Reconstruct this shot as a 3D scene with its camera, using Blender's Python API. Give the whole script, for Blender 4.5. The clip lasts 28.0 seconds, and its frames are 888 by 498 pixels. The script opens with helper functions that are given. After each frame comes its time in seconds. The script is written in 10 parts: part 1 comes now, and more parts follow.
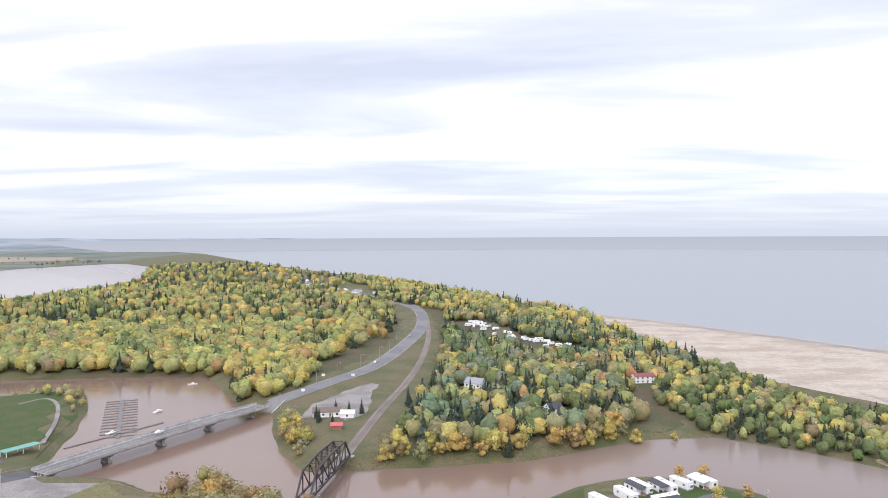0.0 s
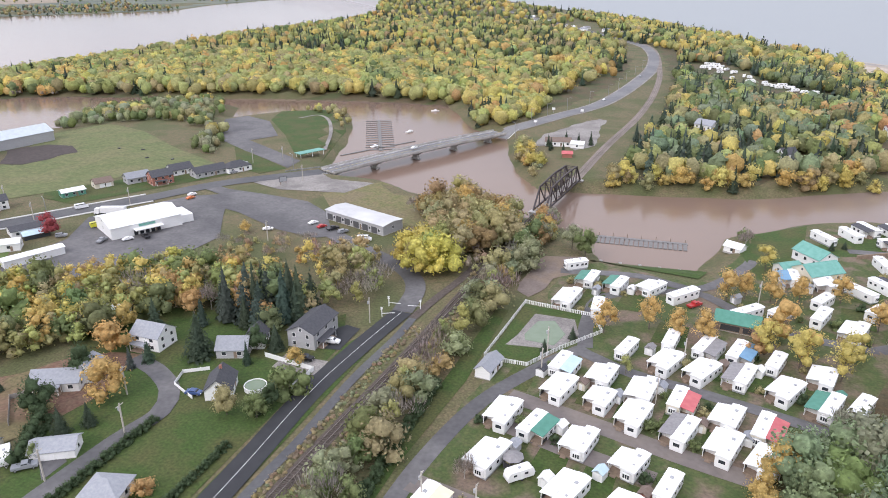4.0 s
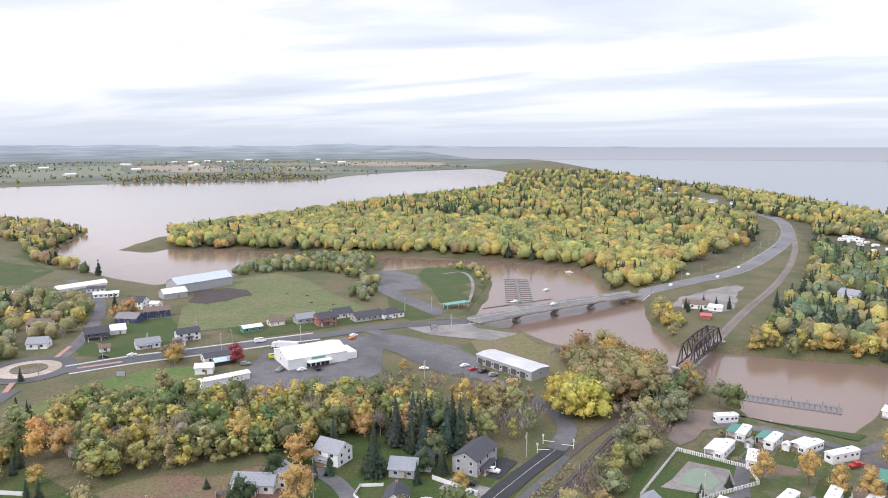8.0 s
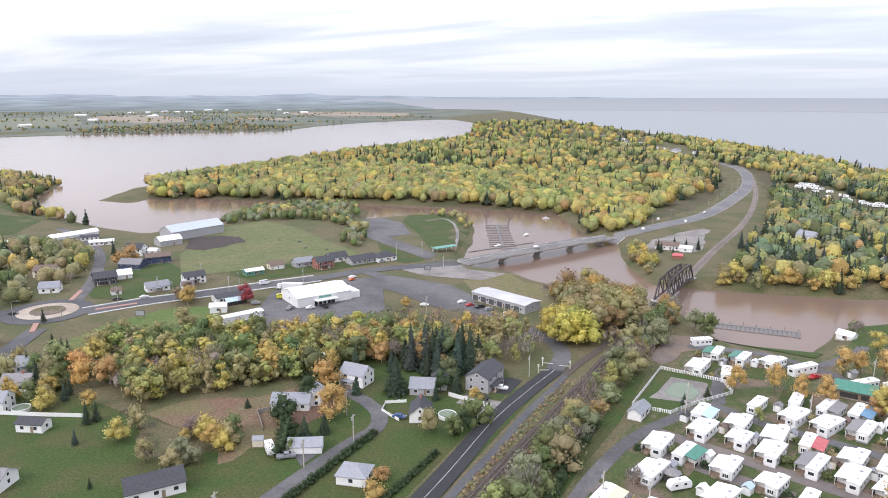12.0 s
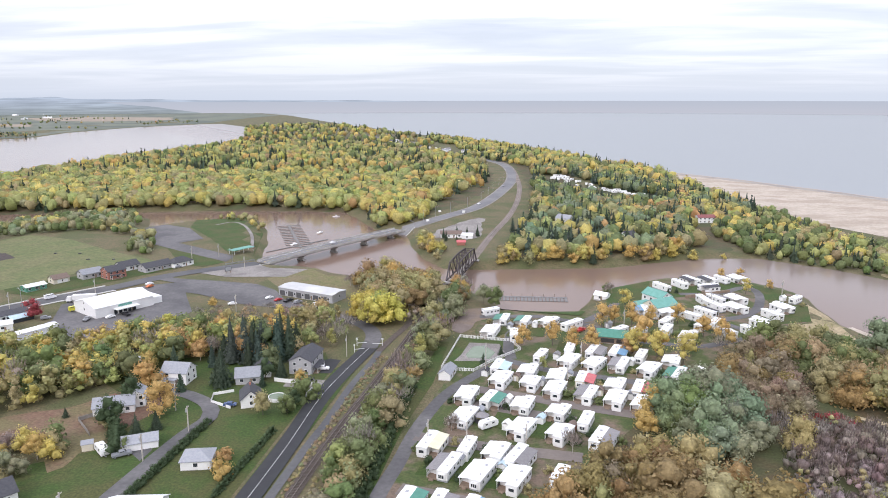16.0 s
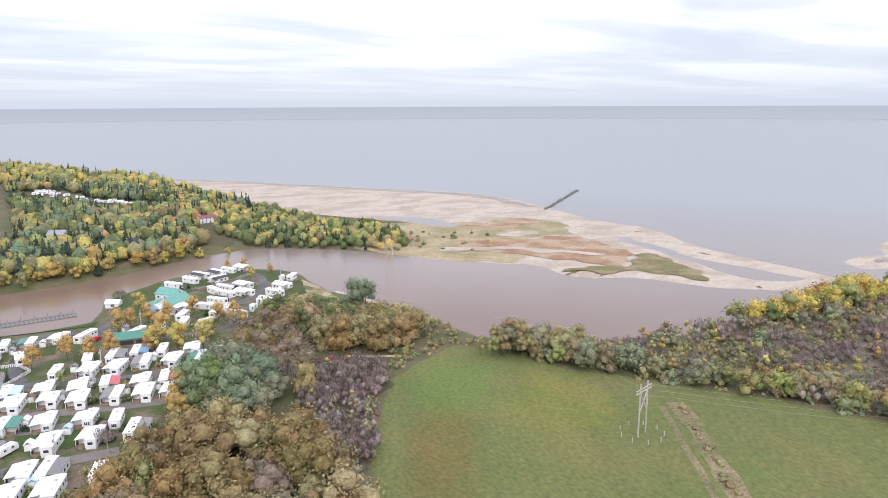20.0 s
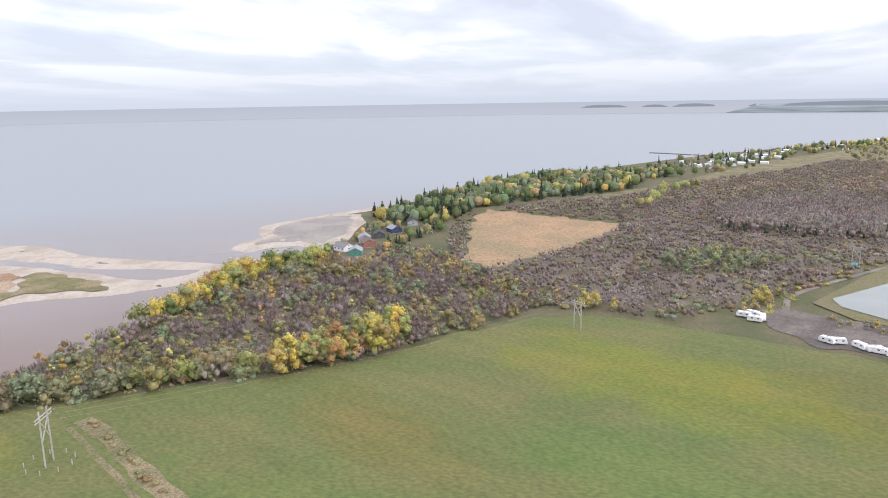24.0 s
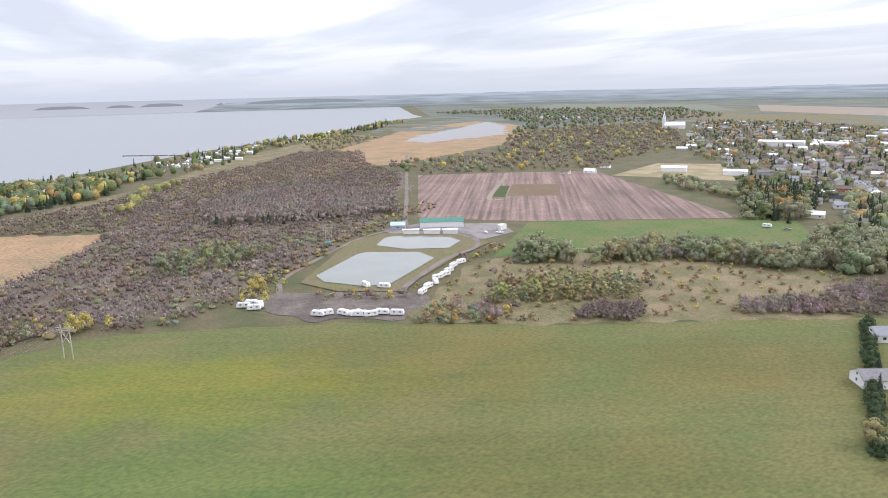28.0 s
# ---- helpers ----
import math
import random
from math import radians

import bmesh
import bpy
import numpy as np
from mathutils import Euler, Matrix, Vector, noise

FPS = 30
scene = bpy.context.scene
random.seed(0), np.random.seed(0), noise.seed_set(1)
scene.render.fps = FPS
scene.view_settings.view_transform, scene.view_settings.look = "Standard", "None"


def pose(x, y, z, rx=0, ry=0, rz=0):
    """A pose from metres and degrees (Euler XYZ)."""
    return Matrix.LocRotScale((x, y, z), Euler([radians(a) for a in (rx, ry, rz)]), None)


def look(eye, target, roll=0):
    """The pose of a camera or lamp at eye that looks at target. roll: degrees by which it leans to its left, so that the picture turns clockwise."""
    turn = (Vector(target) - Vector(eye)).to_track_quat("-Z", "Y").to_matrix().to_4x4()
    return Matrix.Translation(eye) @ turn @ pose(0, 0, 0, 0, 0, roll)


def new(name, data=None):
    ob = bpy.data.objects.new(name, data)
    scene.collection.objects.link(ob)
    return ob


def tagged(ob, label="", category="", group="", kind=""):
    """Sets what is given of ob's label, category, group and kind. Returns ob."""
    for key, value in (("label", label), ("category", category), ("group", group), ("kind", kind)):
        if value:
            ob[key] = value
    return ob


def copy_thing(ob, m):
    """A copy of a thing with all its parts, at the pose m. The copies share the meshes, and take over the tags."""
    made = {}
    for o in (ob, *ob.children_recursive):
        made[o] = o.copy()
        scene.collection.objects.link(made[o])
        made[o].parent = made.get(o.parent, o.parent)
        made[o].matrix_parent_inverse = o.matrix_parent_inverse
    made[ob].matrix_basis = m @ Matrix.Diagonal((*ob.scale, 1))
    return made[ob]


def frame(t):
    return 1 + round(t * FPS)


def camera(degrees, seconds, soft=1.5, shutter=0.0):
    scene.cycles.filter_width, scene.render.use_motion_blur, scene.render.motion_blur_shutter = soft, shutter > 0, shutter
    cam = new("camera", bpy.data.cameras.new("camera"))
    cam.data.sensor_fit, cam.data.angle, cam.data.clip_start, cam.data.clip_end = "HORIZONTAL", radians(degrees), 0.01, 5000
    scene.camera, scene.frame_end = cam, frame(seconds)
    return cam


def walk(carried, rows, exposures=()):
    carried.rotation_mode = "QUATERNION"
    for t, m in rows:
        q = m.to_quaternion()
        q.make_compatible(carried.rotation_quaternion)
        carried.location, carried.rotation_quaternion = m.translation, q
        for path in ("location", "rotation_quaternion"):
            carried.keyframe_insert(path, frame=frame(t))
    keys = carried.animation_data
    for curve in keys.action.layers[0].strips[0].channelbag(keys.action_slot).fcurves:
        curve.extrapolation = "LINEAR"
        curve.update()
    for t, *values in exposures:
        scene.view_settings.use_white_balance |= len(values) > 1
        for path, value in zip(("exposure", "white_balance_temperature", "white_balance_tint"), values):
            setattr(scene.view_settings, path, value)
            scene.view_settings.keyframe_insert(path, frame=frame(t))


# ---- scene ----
EXPOSURES = [(0.0, 0.0, 6300, 17.5), (28.0, 0.0, 6300, 17.5)]
cam = camera(64.228, 28.0, soft=0.95)
# seconds, x, y, z, tilt, turn, lean
FLIGHT = [
    (0, 17.38, 124.09, 111.71, 88.715, 2.193, -0.323),
    (0.5, 16.89, 120.40, 111.53, 87.616, 3.379, -0.322),
    (1, 16.40, 116.71, 111.37, 80.562, 3.419, -0.106),
    (1.5, 15.88, 113.02, 111.27, 73.291, 3.276, -0.194),
    (2, 15.31, 109.34, 111.24, 69.039, 3.213, -0.207),
    (2.5, 14.70, 105.65, 111.21, 68.218, 4.513, -0.373),
    (3, 14.14, 101.91, 111.17, 68.177, 13.959, -0.545),
    (3.5, 13.71, 98.16, 111.12, 68.186, 19.554, -0.422),
    (4, 13.35, 94.36, 111.05, 68.183, 19.813, -0.420),
    (4.5, 13.02, 90.53, 110.96, 68.192, 29.525, -0.543),
    (6.5, 10.97, 75.75, 110.74, 78.206, 29.395, -0.216),
    (7, 10.46, 71.91, 110.69, 80.819, 29.353, -0.173),
    (7.5, 9.95, 68.03, 110.65, 81.534, 29.327, -0.113),
    (8, 9.44, 64.13, 110.63, 81.487, 29.302, -0.129),
    (8.5, 8.94, 60.21, 110.64, 81.391, 29.294, -0.062),
    (9, 8.41, 56.31, 110.66, 80.304, 29.252, -0.072),
    (9.5, 7.86, 52.46, 110.68, 78.411, 29.222, -0.089),
    (10, 7.31, 48.67, 110.71, 77.576, 29.080, -0.080),
    (10.5, 6.76, 44.94, 110.74, 77.517, 28.988, -0.051),
    (11, 6.22, 41.28, 110.76, 77.549, 28.777, -0.039),
    (11.5, 5.66, 37.69, 110.78, 77.565, 27.793, -0.073),
    (12, 5.06, 34.14, 110.77, 77.579, 26.179, -0.032),
    (12.5, 4.47, 30.63, 110.73, 77.582, 24.434, -0.061),
    (14.5, 2.41, 17.21, 110.51, 77.672, 16.262, -0.005),
    (15, 1.92, 13.77, 110.45, 77.737, 13.852, -0.008),
    (15.5, 1.45, 10.33, 110.37, 77.786, 11.211, -0.038),
    (16, 0.96, 6.88, 110.26, 77.821, 8.010, -0.047),
    (16.5, 0.49, 3.44, 110.13, 77.905, 4.351, -0.151),
    (17, -0.00, -0.00, 110.00, 77.953, -0.000, -0.203),
    (17.5, -0.51, -3.41, 109.87, 78.026, -4.636, -0.209),
    (18, -1.03, -6.78, 109.73, 78.080, -9.489, -0.213),
    (18.5, -1.55, -10.10, 109.61, 78.132, -14.575, -0.231),
    (19, -2.03, -13.36, 109.51, 78.200, -19.823, -0.236),
    (19.5, -2.46, -16.52, 109.42, 78.235, -25.365, -0.270),
    (20, -2.81, -19.54, 109.34, 78.292, -31.091, -0.247),
    (20.5, -3.14, -22.45, 109.28, 78.324, -36.810, -0.270),
    (21, -3.48, -25.21, 109.28, 78.321, -42.418, -0.210),
    (21.5, -3.83, -27.76, 109.34, 78.306, -47.872, -0.278),
    (23.5, -5.09, -32.38, 110.62, 78.097, -71.351, -0.875),
    (24, -4.84, -32.96, 110.71, 78.065, -77.172, -0.897),
    (24.5, -4.50, -33.44, 110.74, 78.006, -82.825, -1.168),
    (25, -4.07, -33.79, 110.70, 77.936, -88.489, -1.283),
    (25.5, -3.59, -34.03, 110.60, 77.858, -94.057, -1.416),
    (26, -3.06, -34.18, 110.49, 77.794, -99.691, -1.538),
    (26.5, -2.50, -34.23, 110.37, 77.638, -105.223, -1.634),
    (27, -1.94, -34.18, 110.24, 77.456, -110.793, -1.611),
    (27.5, -1.37, -34.06, 110.12, 77.296, -116.227, -1.470),
    (28, -0.81, -33.92, 109.99, 77.261, -117.508, -1.343),
]
walk(cam, [(t, pose(x, y, z, tilt, 0, turn) @ pose(0, 0, 0, 0, 0, lean)) for t, x, y, z, tilt, turn, lean in FLIGHT], EXPOSURES)

# ---- light ----
SUN_TURN, SUN_HEIGHT = 200.0, 38.0      # degrees clockwise from +y, degrees above the horizon


def make_world():
    world = bpy.data.worlds.new("overcast_sky")
    scene.world = world
    world.use_nodes = True
    tree = world.node_tree
    tree.nodes.clear()
    n, link = tree.nodes, tree.links.new
    out, back = n.new("ShaderNodeOutputWorld"), n.new("ShaderNodeBackground")
    sky = n.new("ShaderNodeTexSky")
    sky.sky_type, sky.sun_disc = "NISHITA", False
    sky.sun_elevation, sky.sun_rotation = radians(SUN_HEIGHT), radians(SUN_TURN)
    coord, split = n.new("ShaderNodeTexCoord"), n.new("ShaderNodeSeparateXYZ")
    link(coord.outputs["Generated"], split.inputs[0])
    # the cloud deck as a flat layer: direction divided by its height
    high = n.new("ShaderNodeMath"); high.operation = "MAXIMUM"; high.inputs[1].default_value = 0.0
    link(split.outputs["Z"], high.inputs[0])
    lift = n.new("ShaderNodeMath"); lift.operation = "ADD"; lift.inputs[1].default_value = 0.055
    link(high.outputs[0], lift.inputs[0])
    plane = n.new("ShaderNodeCombineXYZ")
    for axis in "XY":
        ratio = n.new("ShaderNodeMath"); ratio.operation = "DIVIDE"
        link(split.outputs[axis], ratio.inputs[0]); link(lift.outputs[0], ratio.inputs[1])
        link(ratio.outputs[0], plane.inputs[axis])
    turn = n.new("ShaderNodeMapping")
    turn.inputs["Rotation"].default_value = (0, 0, radians(12))
    turn.inputs["Scale"].default_value = (0.16, 0.30, 1)
    turn.inputs["Location"].default_value = (3.1, 1.7, 0)
    link(plane.outputs[0], turn.inputs["Vector"])
    clouds = n.new("ShaderNodeTexNoise")
    clouds.inputs["Scale"].default_value, clouds.inputs["Detail"].default_value = 1.7, 7.0
    clouds.inputs["Roughness"].default_value, clouds.inputs["Distortion"].default_value = 0.52, 0.35
    link(turn.outputs[0], clouds.inputs["Vector"])
    ramp = n.new("ShaderNodeValToRGB")
    ramp.color_ramp.elements[0].position, ramp.color_ramp.elements[0].color = 0.36, (0.52, 0.555, 0.605, 1)
    ramp.color_ramp.elements[1].position, ramp.color_ramp.elements[1].color = 0.58, (1.0, 1.0, 1.0, 1)
    middle = ramp.color_ramp.elements.new(0.46); middle.color = (0.655, 0.685, 0.72, 1)
    link(clouds.outputs["Fac"], ramp.inputs[0])
    # a duller band of far cloud low over the horizon
    low = n.new("ShaderNodeValToRGB")
    low.color_ramp.elements[0].position, low.color_ramp.elements[0].color = 0.0, (1, 1, 1, 1)
    low.color_ramp.elements[1].position, low.color_ramp.elements[1].color = 0.13, (0, 0, 0, 1)
    link(high.outputs[0], low.inputs[0])
    mix = n.new("ShaderNodeMix"); mix.data_type = "RGBA"
    link(low.outputs[0], mix.inputs[0]); link(ramp.outputs[0], mix.inputs[6])
    mix.inputs[7].default_value = (0.475, 0.535, 0.60, 1)
    # a little of the clear sky's tint shows through
    tint = n.new("ShaderNodeMix"); tint.data_type = "RGBA"; tint.blend_type = "ADD"
    tint.inputs[0].default_value = 0.02
    link(mix.outputs[2], tint.inputs[6]); link(sky.outputs[0], tint.inputs[7])
    link(tint.outputs[2], back.inputs["Color"])
    # an overcast sky is brightest overhead
    dome = n.new("ShaderNodeMapRange")
    dome.inputs["From Min"].default_value, dome.inputs["From Max"].default_value = 0.30, 0.95
    dome.inputs["To Min"].default_value, dome.inputs["To Max"].default_value = 1.25, 2.6
    link(high.outputs[0], dome.inputs["Value"]); link(dome.outputs[0], back.inputs["Strength"])
    link(back.outputs[0], out.inputs["Surface"])


make_world()
sun = new("sun", bpy.data.lights.new("sun", "SUN"))
sun.data.energy, sun.data.angle, sun.data.color = 1.5, radians(16), (1.0, 0.96, 0.90)
sun.matrix_world = look(Vector((math.sin(radians(SUN_TURN)) * math.cos(radians(SUN_HEIGHT)),
                                math.cos(radians(SUN_TURN)) * math.cos(radians(SUN_HEIGHT)), math.sin(radians(SUN_HEIGHT)))) * 500, (0, 0, 0))

# ---- materials ----
def material(name, colour, second=None, size=1.0, rough=0.85, metal=0.0, bump=0.0, bump_size=None, third=None, big=None, each=0.0,
             tint=False, stretch=(1, 1, 1), specular=0.5, spin=0.0, grain=0.0, fourth=None, rows=None):
    """A surface of two colours mixed by a noise of that size in metres, a third by a wider noise, with bumps. each: how far
    objects differ in brightness; tint: the colour is multiplied by the mesh's own 'tint' attribute."""
    mat = bpy.data.materials.new(name)
    mat.use_nodes = True
    n, link = mat.node_tree.nodes, mat.node_tree.links.new
    shade = n["Principled BSDF"]
    shade.inputs["Roughness"].default_value, shade.inputs["Metallic"].default_value = rough, metal
    shade.inputs["Specular IOR Level"].default_value = specular
    geo = n.new("ShaderNodeNewGeometry")
    place = n.new("ShaderNodeMapping")
    place.inputs["Scale"].default_value = stretch
    place.inputs["Rotation"].default_value = (0, 0, radians(spin))
    link(geo.outputs["Position"], place.inputs["Vector"])

    def noise_of(metres, detail=4.0):
        tex = n.new("ShaderNodeTexNoise")
        tex.inputs["Scale"].default_value, tex.inputs["Detail"].default_value = 1.0 / metres, detail
        link(place.outputs[0], tex.inputs["Vector"])
        return tex.outputs["Fac"]

    def stretch_of(value, low, high):
        ramp = n.new("ShaderNodeMapRange")
        ramp.inputs["From Min"].default_value, ramp.inputs["From Max"].default_value = low, high
        link(value, ramp.inputs["Value"])
        return ramp.outputs[0]

    def blend(fac, a, b, kind="MIX"):
        mix = n.new("ShaderNodeMix"); mix.data_type, mix.blend_type = "RGBA", kind
        for value, slot in ((fac, 0), (a, 6), (b, 7)):
            if isinstance(value, (tuple, float, int)):
                mix.inputs[slot].default_value = (*value, 1) if isinstance(value, tuple) else value
            else:
                link(value, mix.inputs[slot])
        return mix.outputs[2]

    base = colour
    second = second or tuple(c * 0.8 for c in colour)
    base = blend(stretch_of(noise_of(size), 0.35, 0.65), colour, second)
    if third:
        base = blend(stretch_of(noise_of(big or size * 9, 3.0), 0.44, 0.62), base, third)
    if fourth:
        base = blend(stretch_of(noise_of(fourth[1], 5.0), 0.45, 0.70), base, fourth[0])
    if rows:
        swath = n.new("ShaderNodeMapping")
        swath.vector_type = "TEXTURE"
        swath.inputs["Rotation"].default_value, swath.inputs["Scale"].default_value = (0, 0, radians(rows[0])), (rows[1], 160, 1)
        link(geo.outputs["Position"], swath.inputs["Vector"])
        streak = n.new("ShaderNodeTexNoise"); streak.inputs["Scale"].default_value, streak.inputs["Detail"].default_value = 1.0, 3.0
        link(swath.outputs[0], streak.inputs["Vector"])
        tone = n.new("ShaderNodeMapRange")
        tone.inputs["From Min"].default_value, tone.inputs["From Max"].default_value = 0.3, 0.7
        tone.inputs["To Min"].default_value, tone.inputs["To Max"].default_value = 1 - rows[2], 1 + rows[2]
        link(streak.outputs["Fac"], tone.inputs["Value"])
        base = blend(1.0, base, tone.outputs[0], "MULTIPLY")
    if grain:
        speck = n.new("ShaderNodeMapRange")
        speck.inputs["From Min"].default_value, speck.inputs["From Max"].default_value = 0.3, 0.7
        speck.inputs["To Min"].default_value, speck.inputs["To Max"].default_value = 1 - grain, 1 + grain
        link(noise_of(max(0.5, size * 0.3), 5.0), speck.inputs["Value"])
        base = blend(1.0, base, speck.outputs[0], "MULTIPLY")
    if each:
        info = n.new("ShaderNodeObjectInfo")
        vary = n.new("ShaderNodeMapRange")
        vary.inputs["To Min"].default_value, vary.inputs["To Max"].default_value = 1 - each, 1 + each
        link(info.outputs["Random"], vary.inputs["Value"])
        base = blend(1.0, base, vary.outputs[0], "MULTIPLY")
    if tint:
        own = n.new("ShaderNodeAttribute"); own.attribute_name = "tint"
        base = blend(1.0, base, own.outputs["Color"], "MULTIPLY")
    if isinstance(base, tuple):
        shade.inputs["Base Color"].default_value = (*base, 1)
    else:
        link(base, shade.inputs["Base Color"])
    if tint:
        thin, both = n.new("ShaderNodeBsdfTranslucent"), n.new("ShaderNodeMixShader")
        both.inputs[0].default_value = 0.36
        link(base, thin.inputs["Color"])
        link(shade.outputs[0], both.inputs[1]); link(thin.outputs[0], both.inputs[2])
        link(both.outputs[0], n["Material Output"].inputs["Surface"])
    if bump:
        relief = n.new("ShaderNodeBump")
        relief.inputs["Strength"].default_value, relief.inputs["Distance"].default_value = min(1.0, bump), bump
        link(noise_of(bump_size or size * 0.3, 5.0), relief.inputs["Height"])
        link(relief.outputs[0], shade.inputs["Normal"])
    return mat


M = {}
M["rough_grass"] = material("rough_grass", (0.100, 0.094, 0.042), (0.140, 0.110, 0.060), 2.5, 0.95, third=(0.080, 0.088, 0.033), big=22, bump=0.3, grain=0.35)
M["lawn"] = material("lawn", (0.036, 0.070, 0.010), (0.045, 0.074, 0.013), 2.6, 0.95, third=(0.066, 0.072, 0.020), big=12, bump=0.2, grain=0.35)
M["meadow"] = material("meadow", (0.128, 0.132, 0.048), (0.170, 0.140, 0.068), 4.0, 0.95, third=(0.162, 0.132, 0.072), big=22, bump=0.3, grain=0.3)


def hay_field_material():
    """Mown hay: fine blades, swaths along the mowing, and wide soft areas of lush, yellowed and browned growth."""
    mat = material("hay_field", (0.100, 0.122, 0.032), (0.122, 0.130, 0.038), 5.0, 0.95, third=(0.138, 0.134, 0.042), big=38, bump=0.3, bump_size=0.7, spin=-22, stretch=(1.3, 0.75, 1), grain=0.26, rows=(-27, 5.0, 0.055))
    n, link = mat.node_tree.nodes, mat.node_tree.links.new
    shade = n["Principled BSDF"]
    base = shade.inputs["Base Color"].links[0].from_socket
    geo = n.new("ShaderNodeNewGeometry")
    ragged_edge = n.new("ShaderNodeTexNoise")
    ragged_edge.inputs["Scale"].default_value, ragged_edge.inputs["Detail"].default_value = 1 / 26, 6.0
    link(geo.outputs["Position"], ragged_edge.inputs["Vector"])
    for x, y, long, wide, turn, colour, much in HAY_AREAS:
        spot = n.new("ShaderNodeMapping"); spot.vector_type = "TEXTURE"
        spot.inputs["Location"].default_value, spot.inputs["Rotation"].default_value, spot.inputs["Scale"].default_value = (x, y, 0), (0, 0, radians(turn)), (long, wide, 1000)
        link(geo.outputs["Position"], spot.inputs["Vector"])
        away = n.new("ShaderNodeVectorMath"); away.operation = "LENGTH"
        link(spot.outputs[0], away.inputs[0])
        wild = n.new("ShaderNodeMath"); wild.operation = "MULTIPLY_ADD"
        wild.inputs[1].default_value = 1.5
        link(ragged_edge.outputs["Fac"], wild.inputs[0]); link(away.outputs["Value"], wild.inputs[2])
        soft = n.new("ShaderNodeMapRange")
        soft.inputs["From Min"].default_value, soft.inputs["From Max"].default_value = 2.0, 1.25
        soft.inputs["To Min"].default_value, soft.inputs["To Max"].default_value = 0.0, much
        link(wild.outputs[0], soft.inputs["Value"])
        mix = n.new("ShaderNodeMix"); mix.data_type = "RGBA"; mix.blend_type = "MULTIPLY"
        link(soft.outputs[0], mix.inputs[0]); link(base, mix.inputs[6]); mix.inputs[7].default_value = (*colour, 1)
        base = mix.outputs[2]
    link(base, shade.inputs["Base Color"])
    return mat


# x, y, half length, half width, turn, the growth's tint, its share
HAY_AREAS = [(262, -60, 75, 32, 60, (1.22, 1.20, 0.60), 1.0), (180, -60, 60, 36, 40, (0.80, 1.06, 0.85), 0.9), (130, 30, 60, 30, 60, (0.80, 1.12, 0.85), 0.9), (100, -40, 50, 30, 30, (0.82, 1.06, 0.85), 0.8),
             (240, -150, 60, 40, 60, (1.06, 0.92, 0.80), 0.9), (190, -210, 70, 40, 60, (0.96, 0.98, 0.85), 0.8), (170, -260, 60, 30, 60, (1.04, 0.88, 0.82), 0.9), (150, -140, 60, 26, 60, (0.98, 0.90, 0.80), 0.8),
             (130, 195, 26, 18, 60, (0.80, 1.12, 0.75), 0.9), (100, 150, 34, 12, 60, (1.05, 0.80, 0.72), 0.9), (150, 160, 32, 20, 60, (1.25, 1.18, 0.75), 0.8), (205, 40, 40, 18, 50, (1.15, 0.96, 0.8), 0.8), (90, -130, 50, 30, 40, (0.85, 1.05, 0.85), 0.7)]
M["hay_field"] = hay_field_material()
M["cattle_grass"] = material("cattle_grass", (0.105, 0.128, 0.046), (0.125, 0.138, 0.054), 6.0, 0.95, third=(0.142, 0.140, 0.062), big=26, bump=0.2, grain=0.25)
M["pasture"] = material("pasture", (0.075, 0.135, 0.028), (0.10, 0.14, 0.035), 8.0, 0.95, third=(0.13, 0.14, 0.045), big=30, bump=0.2, grain=0.2)
M["forest_floor"] = material("forest_floor", (0.075, 0.065, 0.035), (0.10, 0.07, 0.035), 3.0, 0.95, third=(0.06, 0.07, 0.025), big=20, bump=0.3, grain=0.28)
M["asphalt"] = material("asphalt", (0.132, 0.132, 0.140), (0.160, 0.158, 0.164), 4.0, 0.85, third=(0.188, 0.184, 0.184), big=30, bump=0.02, grain=0.12)
M["town_asphalt"] = material("town_asphalt", (0.070, 0.070, 0.076), (0.085, 0.085, 0.090), 4.0, 0.85, third=(0.106, 0.105, 0.106), big=26, bump=0.02, grain=0.12)
M["red_brush"] = material("red_brush", (0.155, 0.085, 0.06), (0.18, 0.115, 0.075), 3.0, 0.95, third=(0.15, 0.125, 0.06), big=14, bump=0.4, grain=0.3)
M["mud"] = material("churned_mud", (0.13, 0.105, 0.09), (0.17, 0.145, 0.12), 3.5, 0.9, third=(0.10, 0.082, 0.07), big=16, bump=0.2, grain=0.3)
M["new_asphalt"] = material("new_asphalt", (0.025, 0.026, 0.029), (0.031, 0.032, 0.035), 3.0, 0.8, bump=0.02)
M["old_asphalt"] = material("old_asphalt", (0.119, 0.114, 0.116), (0.146, 0.140, 0.140), 5.0, 0.9, third=(0.089, 0.086, 0.089), big=24, bump=0.03, grain=0.15)
M["gravel"] = material("gravel", (0.230, 0.211, 0.195), (0.275, 0.257, 0.238), 1.5, 0.95, third=(0.184, 0.168, 0.157), big=12, bump=0.06, grain=0.28)
M["park_turf"] = material("park_turf", (0.052, 0.080, 0.020), (0.078, 0.092, 0.030), 2.6, 0.95, third=(0.165, 0.120, 0.088), big=8, bump=0.06, grain=0.25)
M["park_dirt"] = material("park_dirt", (0.150, 0.118, 0.102), (0.185, 0.148, 0.128), 3.0, 0.95, third=(0.200, 0.150, 0.110), big=11, bump=0.03, grain=0.12)
M["park_lane"] = material("park_lane", (0.150, 0.128, 0.118), (0.175, 0.150, 0.138), 4.0, 0.95, third=(0.195, 0.165, 0.145), big=16, bump=0.02, grain=0.08)
